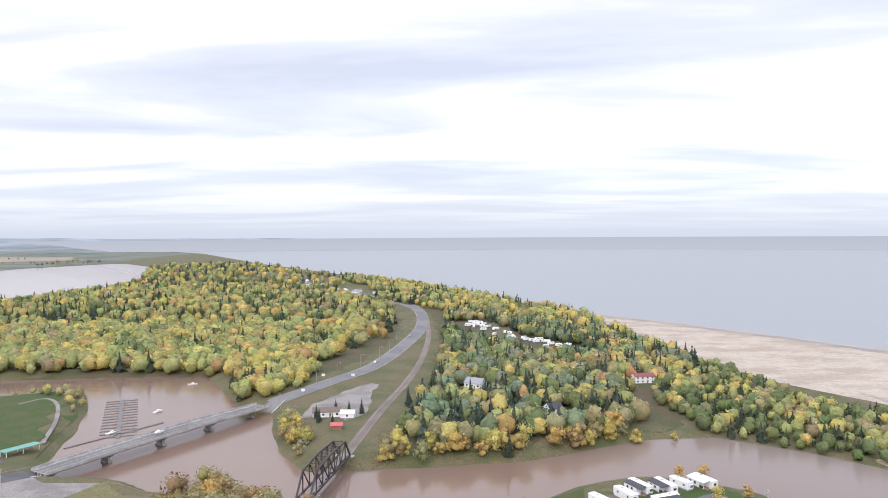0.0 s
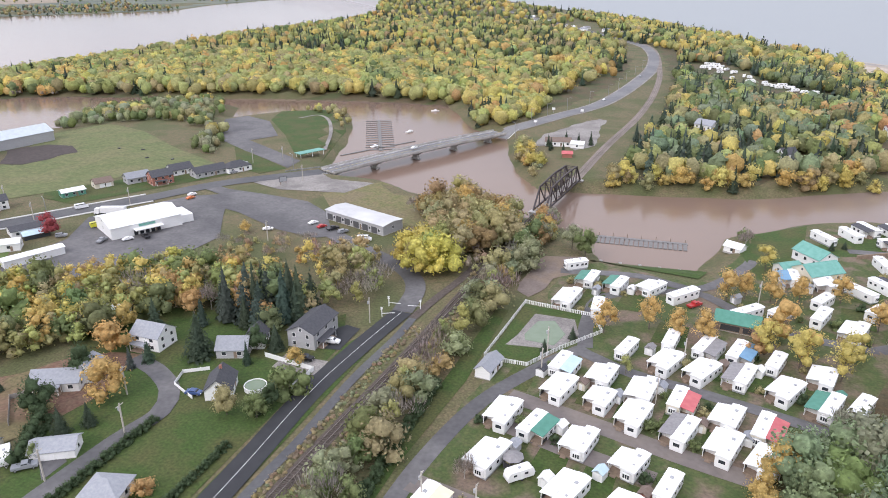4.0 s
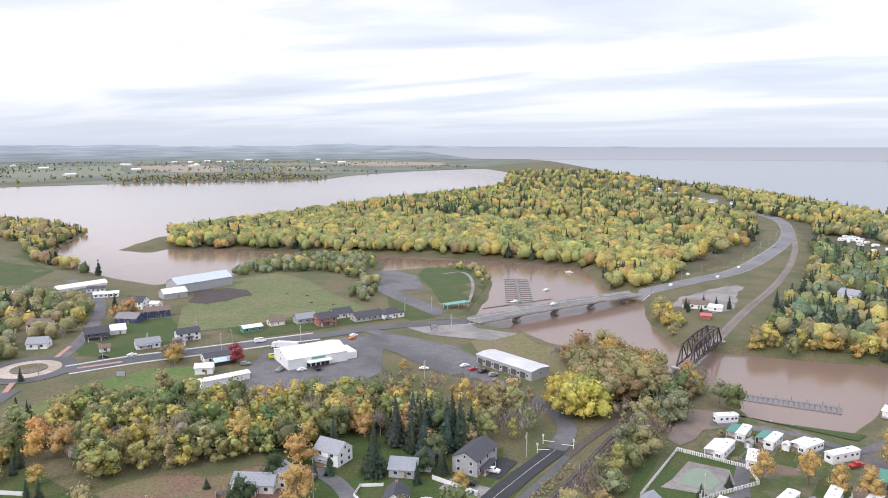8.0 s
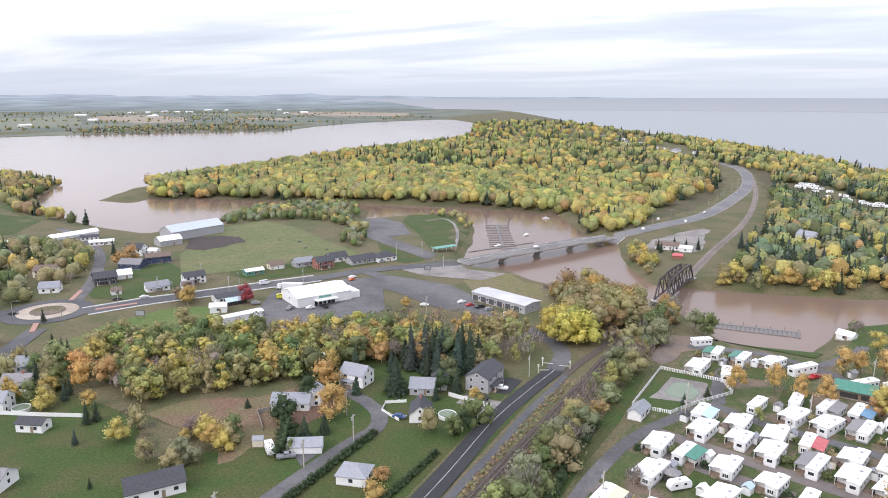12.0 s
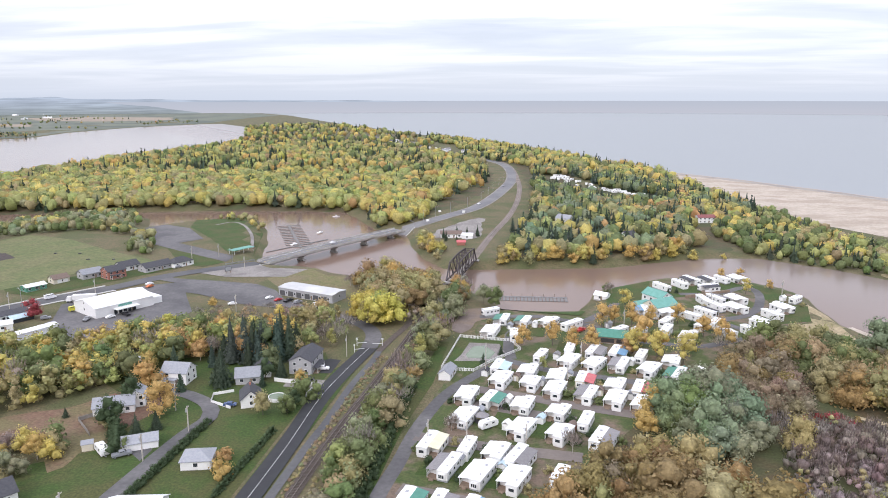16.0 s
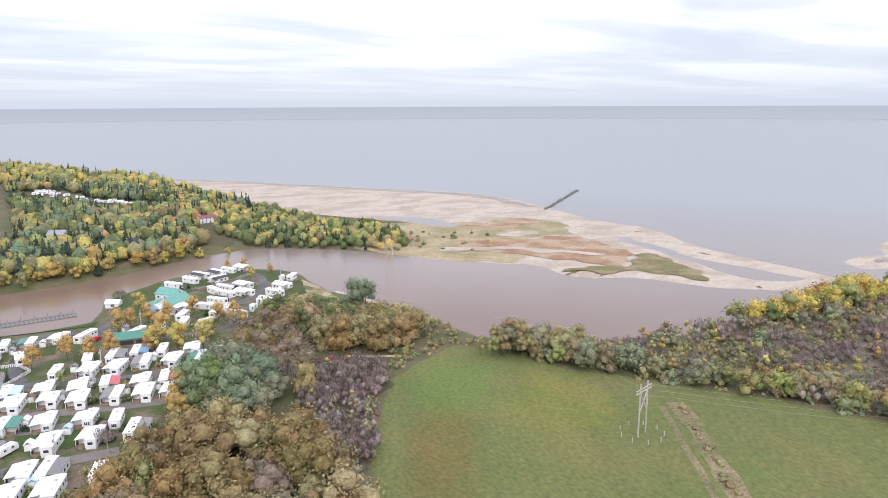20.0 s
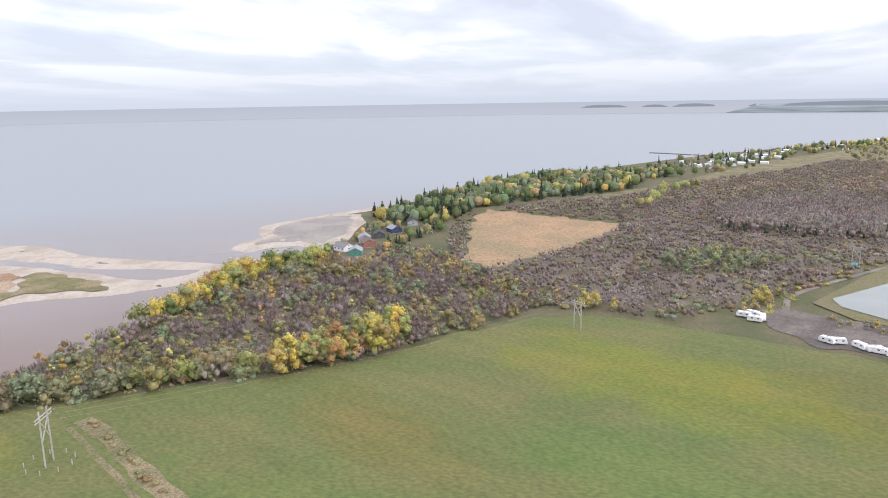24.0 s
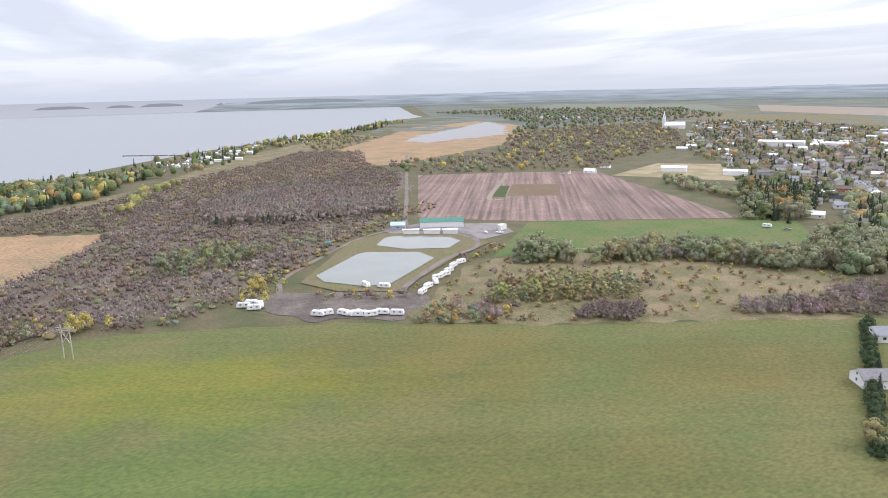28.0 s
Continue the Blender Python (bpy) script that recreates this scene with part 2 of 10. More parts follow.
M["dirt_road"] = material("dirt_road", (0.202, 0.165, 0.143), (0.239, 0.198, 0.172), 2.0, 0.95, third=(0.165, 0.138, 0.116), big=14, bump=0.05, grain=0.28)
M["sand"] = material("sand", (0.455, 0.39, 0.32), (0.405, 0.345, 0.28), 10.0, 0.95, third=(0.345, 0.285, 0.225), big=40, bump=0.15, stretch=(1, 1.6, 1), grain=0.14)
M["wet_sand"] = material("wet_sand", (0.255, 0.221, 0.191), (0.212, 0.183, 0.162), 6.0, 0.6, third=(0.289, 0.255, 0.212), big=30, bump=0.05, grain=0.15)
M["marsh"] = material("marsh", (0.300, 0.180, 0.100), (0.235, 0.135, 0.078), 5.0, 0.95, third=(0.36, 0.27, 0.18), big=24, bump=0.3, grain=0.28)
M["dune_grass"] = material("dune_grass", (0.31, 0.25, 0.145), (0.37, 0.30, 0.19), 5.0, 0.95, third=(0.24, 0.205, 0.105), big=28, bump=0.3, grain=0.28)
M["reed_bog"] = material("reed_bog", (0.36, 0.235, 0.125), (0.30, 0.195, 0.105), 8.0, 0.95, third=(0.25, 0.185, 0.10), big=40, bump=0.35, grain=0.28)
M["plough"] = material("plough", (0.198, 0.135, 0.113), (0.243, 0.171, 0.140), 6.0, 0.95, third=(0.180, 0.126, 0.104), big=70, bump=0.2, grain=0.2, rows=(56, 3.4, 0.42))
M["brown_brush"] = material("brown_brush", (0.150, 0.115, 0.098), (0.185, 0.150, 0.110), 3.0, 0.95, third=(0.115, 0.10, 0.052), big=15, bump=0.4, grain=0.35)
# far land paled and greyed: the haze of distance is in its base colour
M["hazed_ground"] = material("hazed_ground", (0.125, 0.142, 0.105), (0.155, 0.165, 0.125), 60.0, 0.95, third=(0.085, 0.105, 0.085), big=170, bump=0.0)
M["weeds"] = material("tall_weeds", (0.180, 0.147, 0.071), (0.123, 0.123, 0.052), 3.0, 0.95, third=(0.228, 0.180, 0.100), big=16, bump=0.5, grain=0.4)
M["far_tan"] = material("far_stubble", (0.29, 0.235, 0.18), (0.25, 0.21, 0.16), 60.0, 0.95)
# far green fields, likewise greyed for haze
M["hazed_green"] = material("hazed_pasture", (0.15, 0.165, 0.115), (0.175, 0.185, 0.13), 70.0, 0.95)
M["ballast"] = material("railway_ballast", (0.070, 0.055, 0.047), (0.098, 0.078, 0.066), 1.2, 0.95, bump=0.08, grain=0.3)
M["olive_scrub"] = material("olive_scrub", (0.175, 0.150, 0.060), (0.125, 0.118, 0.046), 3.0, 0.95, third=(0.235, 0.185, 0.100), big=15, bump=0.4, grain=0.35)
M["dark_dock"] = material("dark_dock_timber", (0.15, 0.142, 0.138), (0.20, 0.19, 0.182), 1.2, 0.9)

# ---- the plan: shores, ground and water ----
SPIT_RIVER = [(420, 203), (398, 200), (380, 220), (362, 236), (347, 250), (339, 268), (332, 284), (321, 297), (306, 301), (293, 319), (298, 343), (294, 360), (277, 371), (255, 395),
              (229, 441), (188, 484), (150, 510), (128, 508), (106, 503), (37, 465), (18, 463), (-35, 453), (-62, 451), (-82, 481), (-97, 525), (-107, 562), (-138, 581), (-172, 641), (-192, 671)]
SPIT_LAGOON = [(-267, 672), (-334, 655), (-427, 630), (-491, 618), (-548, 601), (-612, 570), (-600, 540), (-649, 537), (-700, 629), (-700, 831),
               (-735, 1079), (-715, 1385), (-803, 1841), (-1100, 2537), (-1350, 2850), (-1483, 2457), (-1475, 2070), (-1385, 1771), (-1558, 1570),
               (-1749, 1336), (-1870, 1098), (-2300, 700), (-3500, 350), (-7000, -300), (-7000, 7000)]
SPIT_SEA = [(-2600, 5570), (-1500, 4100), (-742, 2708), (-251, 1915), (-92, 1623), (67, 1313), (164, 1117), (254, 1011), (333, 900), (410, 782),
            (462, 720), (480, 640), (470, 565), (455, 474), (459, 441), (466, 415), (462, 398), (440, 353), (433, 320), (433, 300), (431, 277), (431, 250), (428, 226)]
MAIN_WEST = [(-7000, -7000), (-7000, -900), (-3500, -300), (-1500, 480), (-1051, 630), (-993, 648), (-937, 650), (-807, 612), (-765, 562), (-678, 476),
             (-545, 439), (-500, 433), (-451, 431), (-433, 490), (-451, 538), (-434, 584), (-399, 611), (-355, 604), (-330, 556), (-318, 575),
             (-296, 597), (-257, 612), (-236, 582), (-209, 518), (-190, 460), (-175, 440), (-142, 437), (-123, 424), (-94, 417), (-70, 402)]
MAIN_MIDDLE = [(-50, 402), (-31, 391), (-15, 363), (20, 363), (32, 407), (63, 434), (94, 447), (118, 441), (139, 426), (148, 410), (148, 363),
               (160, 325), (165, 305), (173, 274), (177, 245), (208, 216), (253, 198), (300, 190), (354, 196), (398, 190), (430, 164), (450, 160), (478, 172)]
MAIN_EAST = [(497, 184), (506, 204), (494, 221), (475, 229), (482, 243), (504, 247), (531, 239), (552, 257), (580, 266), (603, 256), (640, 238), (690, 210), (728, 180), (830, 150), (927, 127), (988, 57),
             (1135, -21), (1282, -122), (1456, -250), (1605, -398), (1857, -672), (2351, -1005), (2650, -1332), (3000, -1450), (4462, -2040),
             (7000, -2700), (7000, -7000)]
LAGOON = [(432, 416), (404, 383), (400, 346), (394, 315), (389, 286), (382, 263), (381, 250), (392, 236), (412, 228), (416, 232), (412, 248), (411, 272), (408, 288), (404, 308), (413, 337), (419, 359), (417, 375), (425, 399)]
LAND = [SPIT_RIVER + SPIT_LAGOON + SPIT_SEA, MAIN_WEST + MAIN_MIDDLE + MAIN_EAST]
PLATEAU = 4.5


def inside_and_distance(px, py, outline):
    """For arrays of places: which lie within the outline, and how far its edge is."""
    a = np.array(outline, float)
    b = np.roll(a, -1, axis=0)
    within = np.zeros(px.shape, bool)
    near = np.full(px.shape, 1e9)
    for (ax, ay), (bx, by) in zip(a, b):
        crosses = (ay > py) != (by > py)
        if by != ay:
            within ^= crosses & (px < (bx - ax) * (py - ay) / (by - ay) + ax)
        dx, dy = bx - ax, by - ay
        s = np.clip(((px - ax) * dx + (py - ay) * dy) / max(dx * dx + dy * dy, 1e-9), 0, 1)
        near = np.minimum(near, np.hypot(px - ax - s * dx, py - ay - s * dy))
    return within, near


def shore(px, py):
    """How far inland a place lies, in metres; negative out on the water."""
    best = np.full(px.shape, -1e9)
    for outline in LAND:
        within, near = inside_and_distance(px, py, outline)
        best = np.maximum(best, np.where(within, near, -near))
    within, near = inside_and_distance(px, py, LAGOON)
    return np.where(within, -near * 3, np.minimum(best, near))


def ground(px, py):
    px, py = np.asarray(px, float), np.asarray(py, float)
    inland = shore(px, py)
    wobble = 2.0 * np.sin(px * 0.11 + 1.3 * np.sin(py * 0.07)) + 1.5 * np.sin(py * 0.17 + px * 0.05)
    beach = ((px > 60) & (py > 195) & (px + 0.75 * py > 520) & (px < 600)) | ((px > 470) & (py > 150) & (py < 300) & (px < 720))
    inland = inland + np.where(beach, 0.0, wobble * 0.35)
    out = np.maximum(np.maximum(-380 - px, px - 620), np.maximum(120 - py, py - 720))
    slope = 0.45 / (1 + np.maximum(out, 0) * 0.009)
    steep = np.clip(inland * slope, -1.5, PLATEAU)
    flat = np.clip(inland * 0.035, -1.5, 2.2)
    low = np.clip((px + 0.75 * py - 480) / 80, 0, 1) * ((py > 195) & (px < 620)) * (px > 60)
    low = np.maximum(low, np.clip((px - 450) / 30, 0, 1) * (py > 150) * (px < 720) * (py < 300))
    return steep * (1 - low) + flat * low + np.where(inland > 12, 0.12 * np.sin(px * 0.05) * np.sin(py * 0.043), 0)


def height(x, y):
    return float(ground(np.array([x]), np.array([y]))[0])


def make_object(name, bm, mat, parent=None, smooth=False):
    mesh = bpy.data.meshes.new(name)
    bm.to_mesh(mesh)
    bm.free()
    if mat:
        mesh.materials.append(mat)
    if smooth:
        mesh.shade_smooth()
    ob = new(name, mesh)
    ob.parent = parent
    return ob


def mesh_object(name, verts, faces, mat, smooth=False):
    mesh = bpy.data.meshes.new(name)
    mesh.from_pydata([tuple(v) for v in verts], [], [tuple(q) for q in faces])
    mesh.materials.append(mat)
    if smooth:
        mesh.shade_smooth()
    return new(name, mesh)


def steps(near_low, near_high, step, far):
    """Lines of a grid: even between the two near ones, wider and wider out to the far ones."""
    line, reach = list(np.arange(near_low, near_high + step, step)), step
    while line[-1] < far:
        reach *= 1.05
        line.append(line[-1] + reach)
    reach = step
    while line[0] > -far:
        reach *= 1.05
        line.insert(0, line[0] - reach)
    return np.array(line)


def build_ground():
    gx, gy = np.meshgrid(steps(-380, 620, 5.0, 5600), steps(120, 720, 5.0, 5600))
    gz = ground(gx, gy)
    rows, cols = gx.shape
    verts = np.stack([gx, gy, gz], -1).reshape(-1, 3)
    i = np.arange(rows * cols).reshape(rows, cols)
    faces = np.stack([i[:-1, :-1], i[:-1, 1:], i[1:, 1:], i[1:, :-1]], -1).reshape(-1, 4)
    ob = mesh_object("ground", verts, faces, M["rough_grass"], smooth=True)
    tagged(ob, "flat coastal land with rough autumn grass and low banks", "ground", kind="structure")


def water_material():
    mat = bpy.data.materials.new("silty_water")
    mat.use_nodes = True
    n, link = mat.node_tree.nodes, mat.node_tree.links.new
    shade = n["Principled BSDF"]
    shade.inputs["Roughness"].default_value, shade.inputs["IOR"].default_value = 0.12, 1.33
    geo, split = n.new("ShaderNodeNewGeometry"), n.new("ShaderNodeSeparateXYZ")
    link(geo.outputs["Position"], split.inputs[0])
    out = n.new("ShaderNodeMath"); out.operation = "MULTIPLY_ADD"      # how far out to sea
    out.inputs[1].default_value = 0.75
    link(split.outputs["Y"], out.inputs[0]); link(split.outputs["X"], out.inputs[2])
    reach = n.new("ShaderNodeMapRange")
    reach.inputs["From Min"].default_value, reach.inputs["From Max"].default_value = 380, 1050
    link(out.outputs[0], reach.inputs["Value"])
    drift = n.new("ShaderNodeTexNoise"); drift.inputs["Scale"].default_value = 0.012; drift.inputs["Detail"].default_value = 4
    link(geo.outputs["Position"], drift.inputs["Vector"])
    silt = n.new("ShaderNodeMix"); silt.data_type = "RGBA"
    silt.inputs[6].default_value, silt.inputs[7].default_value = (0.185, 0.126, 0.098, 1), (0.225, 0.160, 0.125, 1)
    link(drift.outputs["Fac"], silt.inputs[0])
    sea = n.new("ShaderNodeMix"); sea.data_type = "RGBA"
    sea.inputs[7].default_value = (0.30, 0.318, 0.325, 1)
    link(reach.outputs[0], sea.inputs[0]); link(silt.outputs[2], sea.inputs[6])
    link(sea.outputs[2], shade.inputs["Base Color"])
    for socket, calm, open_sea in (("Roughness", 0.12, 0.5), ("Specular IOR Level", 0.5, 0.16)):
        swell = n.new("ShaderNodeMapRange")
        swell.inputs["To Min"].default_value, swell.inputs["To Max"].default_value = calm, open_sea
        link(reach.outputs[0], swell.inputs["Value"]); link(swell.outputs[0], shade.inputs[socket])
    height_sum = None
    for metres, strong in ((1.6, 0.05), (7.0, 0.10)):
        tex = n.new("ShaderNodeTexNoise")
        tex.inputs["Scale"].default_value, tex.inputs["Detail"].default_value = 1 / metres, 3.0
        stretch = n.new("ShaderNodeMapping"); stretch.inputs["Scale"].default_value = (1.0, 1.7, 1.0)
        stretch.inputs["Rotation"].default_value = (0, 0, radians(-40))
        link(geo.outputs["Position"], stretch.inputs["Vector"]); link(stretch.outputs[0], tex.inputs["Vector"])
        relief = n.new("ShaderNodeBump")
        relief.inputs["Distance"].default_value, relief.inputs["Strength"].default_value = strong, 0.5
        link(tex.outputs["Fac"], relief.inputs["Height"])
        if height_sum:
            link(height_sum, relief.inputs["Normal"])
        height_sum = relief.outputs[0]
    link(height_sum, shade.inputs["Normal"])
    return mat


M["water"] = water_material()


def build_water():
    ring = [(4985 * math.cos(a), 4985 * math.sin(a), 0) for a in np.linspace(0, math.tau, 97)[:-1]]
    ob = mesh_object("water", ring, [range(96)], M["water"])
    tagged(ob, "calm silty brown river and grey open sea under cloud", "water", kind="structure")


def ragged(outline, metres):
    """The outline with an uneven edge, as plants and water leave it."""
    made = []
    for (ax, ay), (bx, by) in zip(outline, outline[1:] + outline[:1]):
        length = math.hypot(bx - ax, by - ay)
        count = max(1, int(length / max(3.0, metres * 0.8)))
        for k in range(count):
            s = k / count
            x, y = ax + (bx - ax) * s, ay + (by - ay) * s
            off = metres * (0.6 * math.sin(x * 0.13 + 2 * math.sin(y * 0.09)) + 0.4 * math.sin(y * 0.31 + x * 0.12))
            made.append((x - (by - ay) / length * off, y + (bx - ax) / length * off))
    return made


def patch(name, outline, mat, label="", category="ground", lift=0.10, cell=14.0, flat=None, rag=0.0, detail=40):
    """A piece of ground cover laid on the land: the outline is cut along a grid and draped."""
    if rag:
        outline = ragged(outline, rag)
    bm = bmesh.new()
    bm.faces.new([bm.verts.new((x, y, 0)) for x, y in outline])
    xs, ys = [p[0] for p in outline], [p[1] for p in outline]
    cell = max(cell, (max(xs) - min(xs)) / detail, (max(ys) - min(ys)) / detail)
    if flat is None:
        for axis, values in ((0, xs), (1, ys)):
            at = math.ceil(min(values) / cell) * cell
            while at < max(values):
                spot, way = [0, 0, 0], [0, 0, 0]
                spot[axis], way[axis] = at, 1
                bmesh.ops.bisect_plane(bm, geom=bm.verts[:] + bm.edges[:] + bm.faces[:], plane_co=spot, plane_no=way)
                at += cell
    bmesh.ops.triangulate(bm, faces=bm.faces[:])
    if bm.verts:
        bm.verts.ensure_lookup_table()
        hs = ground([v.co.x for v in bm.verts], [v.co.y for v in bm.verts]) if flat is None else [flat] * len(bm.verts)
        for v, h in zip(bm.verts, hs):
            v.co.z = h + lift
    bmesh.ops.recalc_face_normals(bm, faces=bm.faces[:])
    for f in bm.faces:
        if f.normal.z < 0:
            f.normal_flip()
    ob = make_object(name, bm, mat)
    return tagged(ob, label or name.replace("_", " "), category, kind="structure")


def curve_through(points, step=4.0):
    """Points every few metres along a smooth line through the given ones."""
    p = [Vector((*q, 0)) for q in points]
    p = [p[0] * 2 - p[1]] + p + [p[-1] * 2 - p[-2]]
    line = []
    for a, b, c, d in zip(p, p[1:], p[2:], p[3:]):
        count = max(1, int((c - b).length / step))
        for k in range(count):
            t = k / count
            line.append(0.5 * (2 * b + (c - a) * t + (2 * a - 5 * b + 4 * c - d) * t * t + (3 * b - a - 3 * c + d) * t ** 3))
    return line + [p[-2]]


def ribbon(name, points, width, mat, label="", category="road", lift=0.16, offset=0.0, step=4.0, level=None, thick=0.0, parent=None):
    """A strip of that width along a line, on the ground or at its own level."""
    line = curve_through(points, step)
    bm = bmesh.new()
    before = None
    for k, p in enumerate(line):
        way = (line[min(k + 1, len(line) - 1)] - line[max(k - 1, 0)]).normalized()
        side = Vector((way.y, -way.x, 0))
        mid = p + side * offset
        z = (height(mid.x, mid.y) if level is None else level(k / (len(line) - 1))) + lift
        pair = [bm.verts.new((*(mid + side * s * width / 2).xy, z)) for s in (-1, 1)]
        if before:
            bm.faces.new((before[0], before[1], pair[1], pair[0]))
        before = pair
    for f in bm.faces:
        f.normal_update()
        if f.normal.z < 0:
            f.normal_flip()
    if thick:
        down = bmesh.ops.extrude_face_region(bm, geom=bm.faces[:])
        for v in [g for g in down["geom"] if isinstance(g, bmesh.types.BMVert)]:
            v.co.z -= thick
        bmesh.ops.recalc_face_normals(bm, faces=bm.faces[:])
    ob = make_object(name, bm, mat, parent)
    if parent is None:
        tagged(ob, label or name.replace("_", " "), category, kind="structure")
    return ob


build_ground()
build_water()

# ---- roads, lots and ground cover ----
HIGHWAY_WEST = [(-304, 258), (-291, 284), (-275, 308), (-258, 334), (-239, 362), (-221, 394), (-195, 419), (-178, 434)]
HIGHWAY_NORTH = [(-113, 558), (-108, 572), (-85, 629), (-62, 690), (-48, 790), (-40, 913), (-46, 1031), (-64, 1137), (-95, 1210), (-160, 1340), (-300, 1600), (-700, 2350)]
LANE = [(-76, 120), (-75, 192), (-76, 234), (-74, 262), (-71, 287), (-73, 304), (-80, 316), (-93, 326)]
OLD_ROAD = [(-92, 325), (-112, 336), (-139, 352), (-167, 366), (-195, 377), (-222, 388)]
TRACK_LANE = [(-70, 150), (-69, 198), (-68, 217), (-68, 245), (-66, 271), (-66, 284)]
RAIL_SOUTH = [(-66, 120), (-63, 202), (-60, 244), (-58, 275), (-56, 314), (-53, 370), (-51, 403)]
RAIL_NORTH = [(-44, 461), (-38, 543), (-28, 651), (-25, 764), (-30, 900), (-50, 1100), (-90, 1250)]
STREET = [(-114, 120), (-112, 171), (-110, 201), (-108, 214), (-113, 224), (-124, 231), (-134, 234)]
AVENUE = [(-240, 150), (-262, 182), (-284, 206), (-300, 230)]
NORTH_STREET = [(-325, 268), (-345, 292), (-365, 312), (-402, 344), (-448, 372), (-520, 400)]
WEST_ROAD = [(-332, 243), (-352, 232), (-400, 215), (-520, 190)]
PARK_DRIVE = [(-41, 140), (-41, 173), (-39, 194), (-37, 219), (-31, 246), (-19, 270), (-10, 283)]
PARK_ROWS = [[(-36, 180), (-4, 173)], [(-37, 211), (-14, 207), (15, 204)], [(-29, 240), (-4, 233), (14, 229)], [(-25, 251), (-4, 246), (18, 240), (36, 236)],
             [(-12, 281), (4, 273), (18, 270), (38, 265), (58, 259)], [(-10, 283), (-12, 300), (-9, 321), (18, 333), (31, 325), (43, 313), (53, 310), (72, 309)],
             [(-28, 338), (0, 342), (21, 337), (36, 360), (40, 371)], [(72, 309), (98, 328), (87, 346), (101, 357), (112, 374), (119, 400), (115, 412), (96, 396), (76, 393)]]
POND_ROAD = [(330, -180), (345, -192), (385, -236), (405, -270), (440, -286), (462, -281), (486, -262), (513, -267), (600, -308), (813, -407), (1100, -540)]


def lines_on(points, width, dashed):
    """The painted lines of a road: edges in white, the middle in yellow."""
    ribbon("centre_line", points, 0.3, M["yellow_paint"], "worn yellow centre line painted on asphalt", "road marking", lift=0.22)
    if dashed:
        for side in (-1, 1):
            ribbon("edge_line", points, 0.42, M["white_paint"], "white edge line painted on asphalt", "road marking", lift=0.22, offset=side * (width / 2 - 1.1))


M["yellow_paint"] = material("yellow_paint", (0.55, 0.40, 0.10), (0.40, 0.32, 0.14), 2.0, 0.8)
M["white_paint"] = material("white_paint", (0.75, 0.75, 0.73), (0.6, 0.6, 0.58), 1.0, 0.7)
M["kerb"] = material("kerb_concrete", (0.55, 0.54, 0.51), (0.47, 0.46, 0.44), 2.0, 0.9)
M["pond_water"] = material("pond_water", (0.16, 0.19, 0.17), (0.18, 0.21, 0.19), 20.0, 0.12, specular=0.5)
M["pool_cover"] = material("pool_water", (0.14, 0.19, 0.12), (0.16, 0.21, 0.14), 3.0, 0.25)
M["wet_soil"] = material("wet_soil", (0.045, 0.035, 0.032), (0.065, 0.05, 0.045), 2.0, 0.9, bump=0.2)
M["red_paving"] = material("red_paving", (0.36, 0.20, 0.16), (0.42, 0.25, 0.20), 1.0, 0.9)

# covers from the widest to the narrowest, each a little higher
patch("forest_floor", [(-600, 560), (-479, 612), (-327, 650), (-192, 664), (-135, 590), (-95, 650), (-75, 720), (-62, 833), (-70, 1000), (-120, 1180), (-330, 1560), (-760, 2250),
                       (-790, 1841), (-700, 1385), (-725, 1079), (-690, 831), (-690, 640)], M["forest_floor"], "leaf-strewn forest floor", lift=0.08, rag=4, cell=20)
patch("forest_floor", [(-25, 470), (20, 472), (100, 510), (130, 520), (150, 560), (230, 600), (215, 720), (190, 850), (150, 1050), (40, 1290), (-60, 1180), (-30, 1000), (-10, 800), (-12, 600)],
      M["forest_floor"], "shaded forest floor under mixed trees", lift=0.08, rag=4, cell=20)
patch("hay_field", [(74, 150), (94, 184), (112, 212), (133, 223), (153, 231), (165, 223), (176, 185), (188, 171), (208, 140), (220, 121), (234, 94), (260, 60), (301, 31), (332, 0), (340, -30), (329, -69), (300, -137), (244, -225), (182, -345), (60, -420), (-60, -300),
                    (-30, -60), (30, 70)], M["hay_field"], "mown green hay field with yellowed patches", lift=0.10, rag=1.2, cell=30)
patch("rough_strip", [(186, 141), (175, 123), (164, 108), (153, 92), (137, 63), (118, 21), (124, 19), (143, 60), (160, 90), (171, 106), (182, 121), (191, 138)], M["weeds"], "tan weedy strip across the field", lift=0.16, rag=1.2)
patch("beach", [(164, 1130), (264, 1021), (343, 910), (420, 792), (472, 724), (490, 640), (480, 565), (465, 474), (469, 441), (476, 415), (470, 396), (448, 350), (441, 320), (440, 277), (440, 250), (436, 222), (424, 196),
                (396, 194), (374, 216), (356, 232), (340, 248), (330, 268), (322, 282), (300, 296), (286, 318), (290, 343), (284, 358), (270, 368), (250, 392), (232, 440), (262, 470), (300, 540), (240, 640), (205, 760), (190, 860), (152, 1086)],
      M["sand"], "wide pale sand beach", lift=0.14, rag=1.5, cell=8, detail=110)
patch("dune", [(225, 414), (222, 439), (215, 467), (260, 550), (300, 545), (330, 520), (356, 508), (408, 512), (414, 460), (400, 442), (384, 420), (340, 424), (311, 382), (288, 366), (267, 378), (245, 396)], M["dune_grass"], "dune grass and low scrub on sand", lift=0.26, rag=5, cell=8, detail=60)
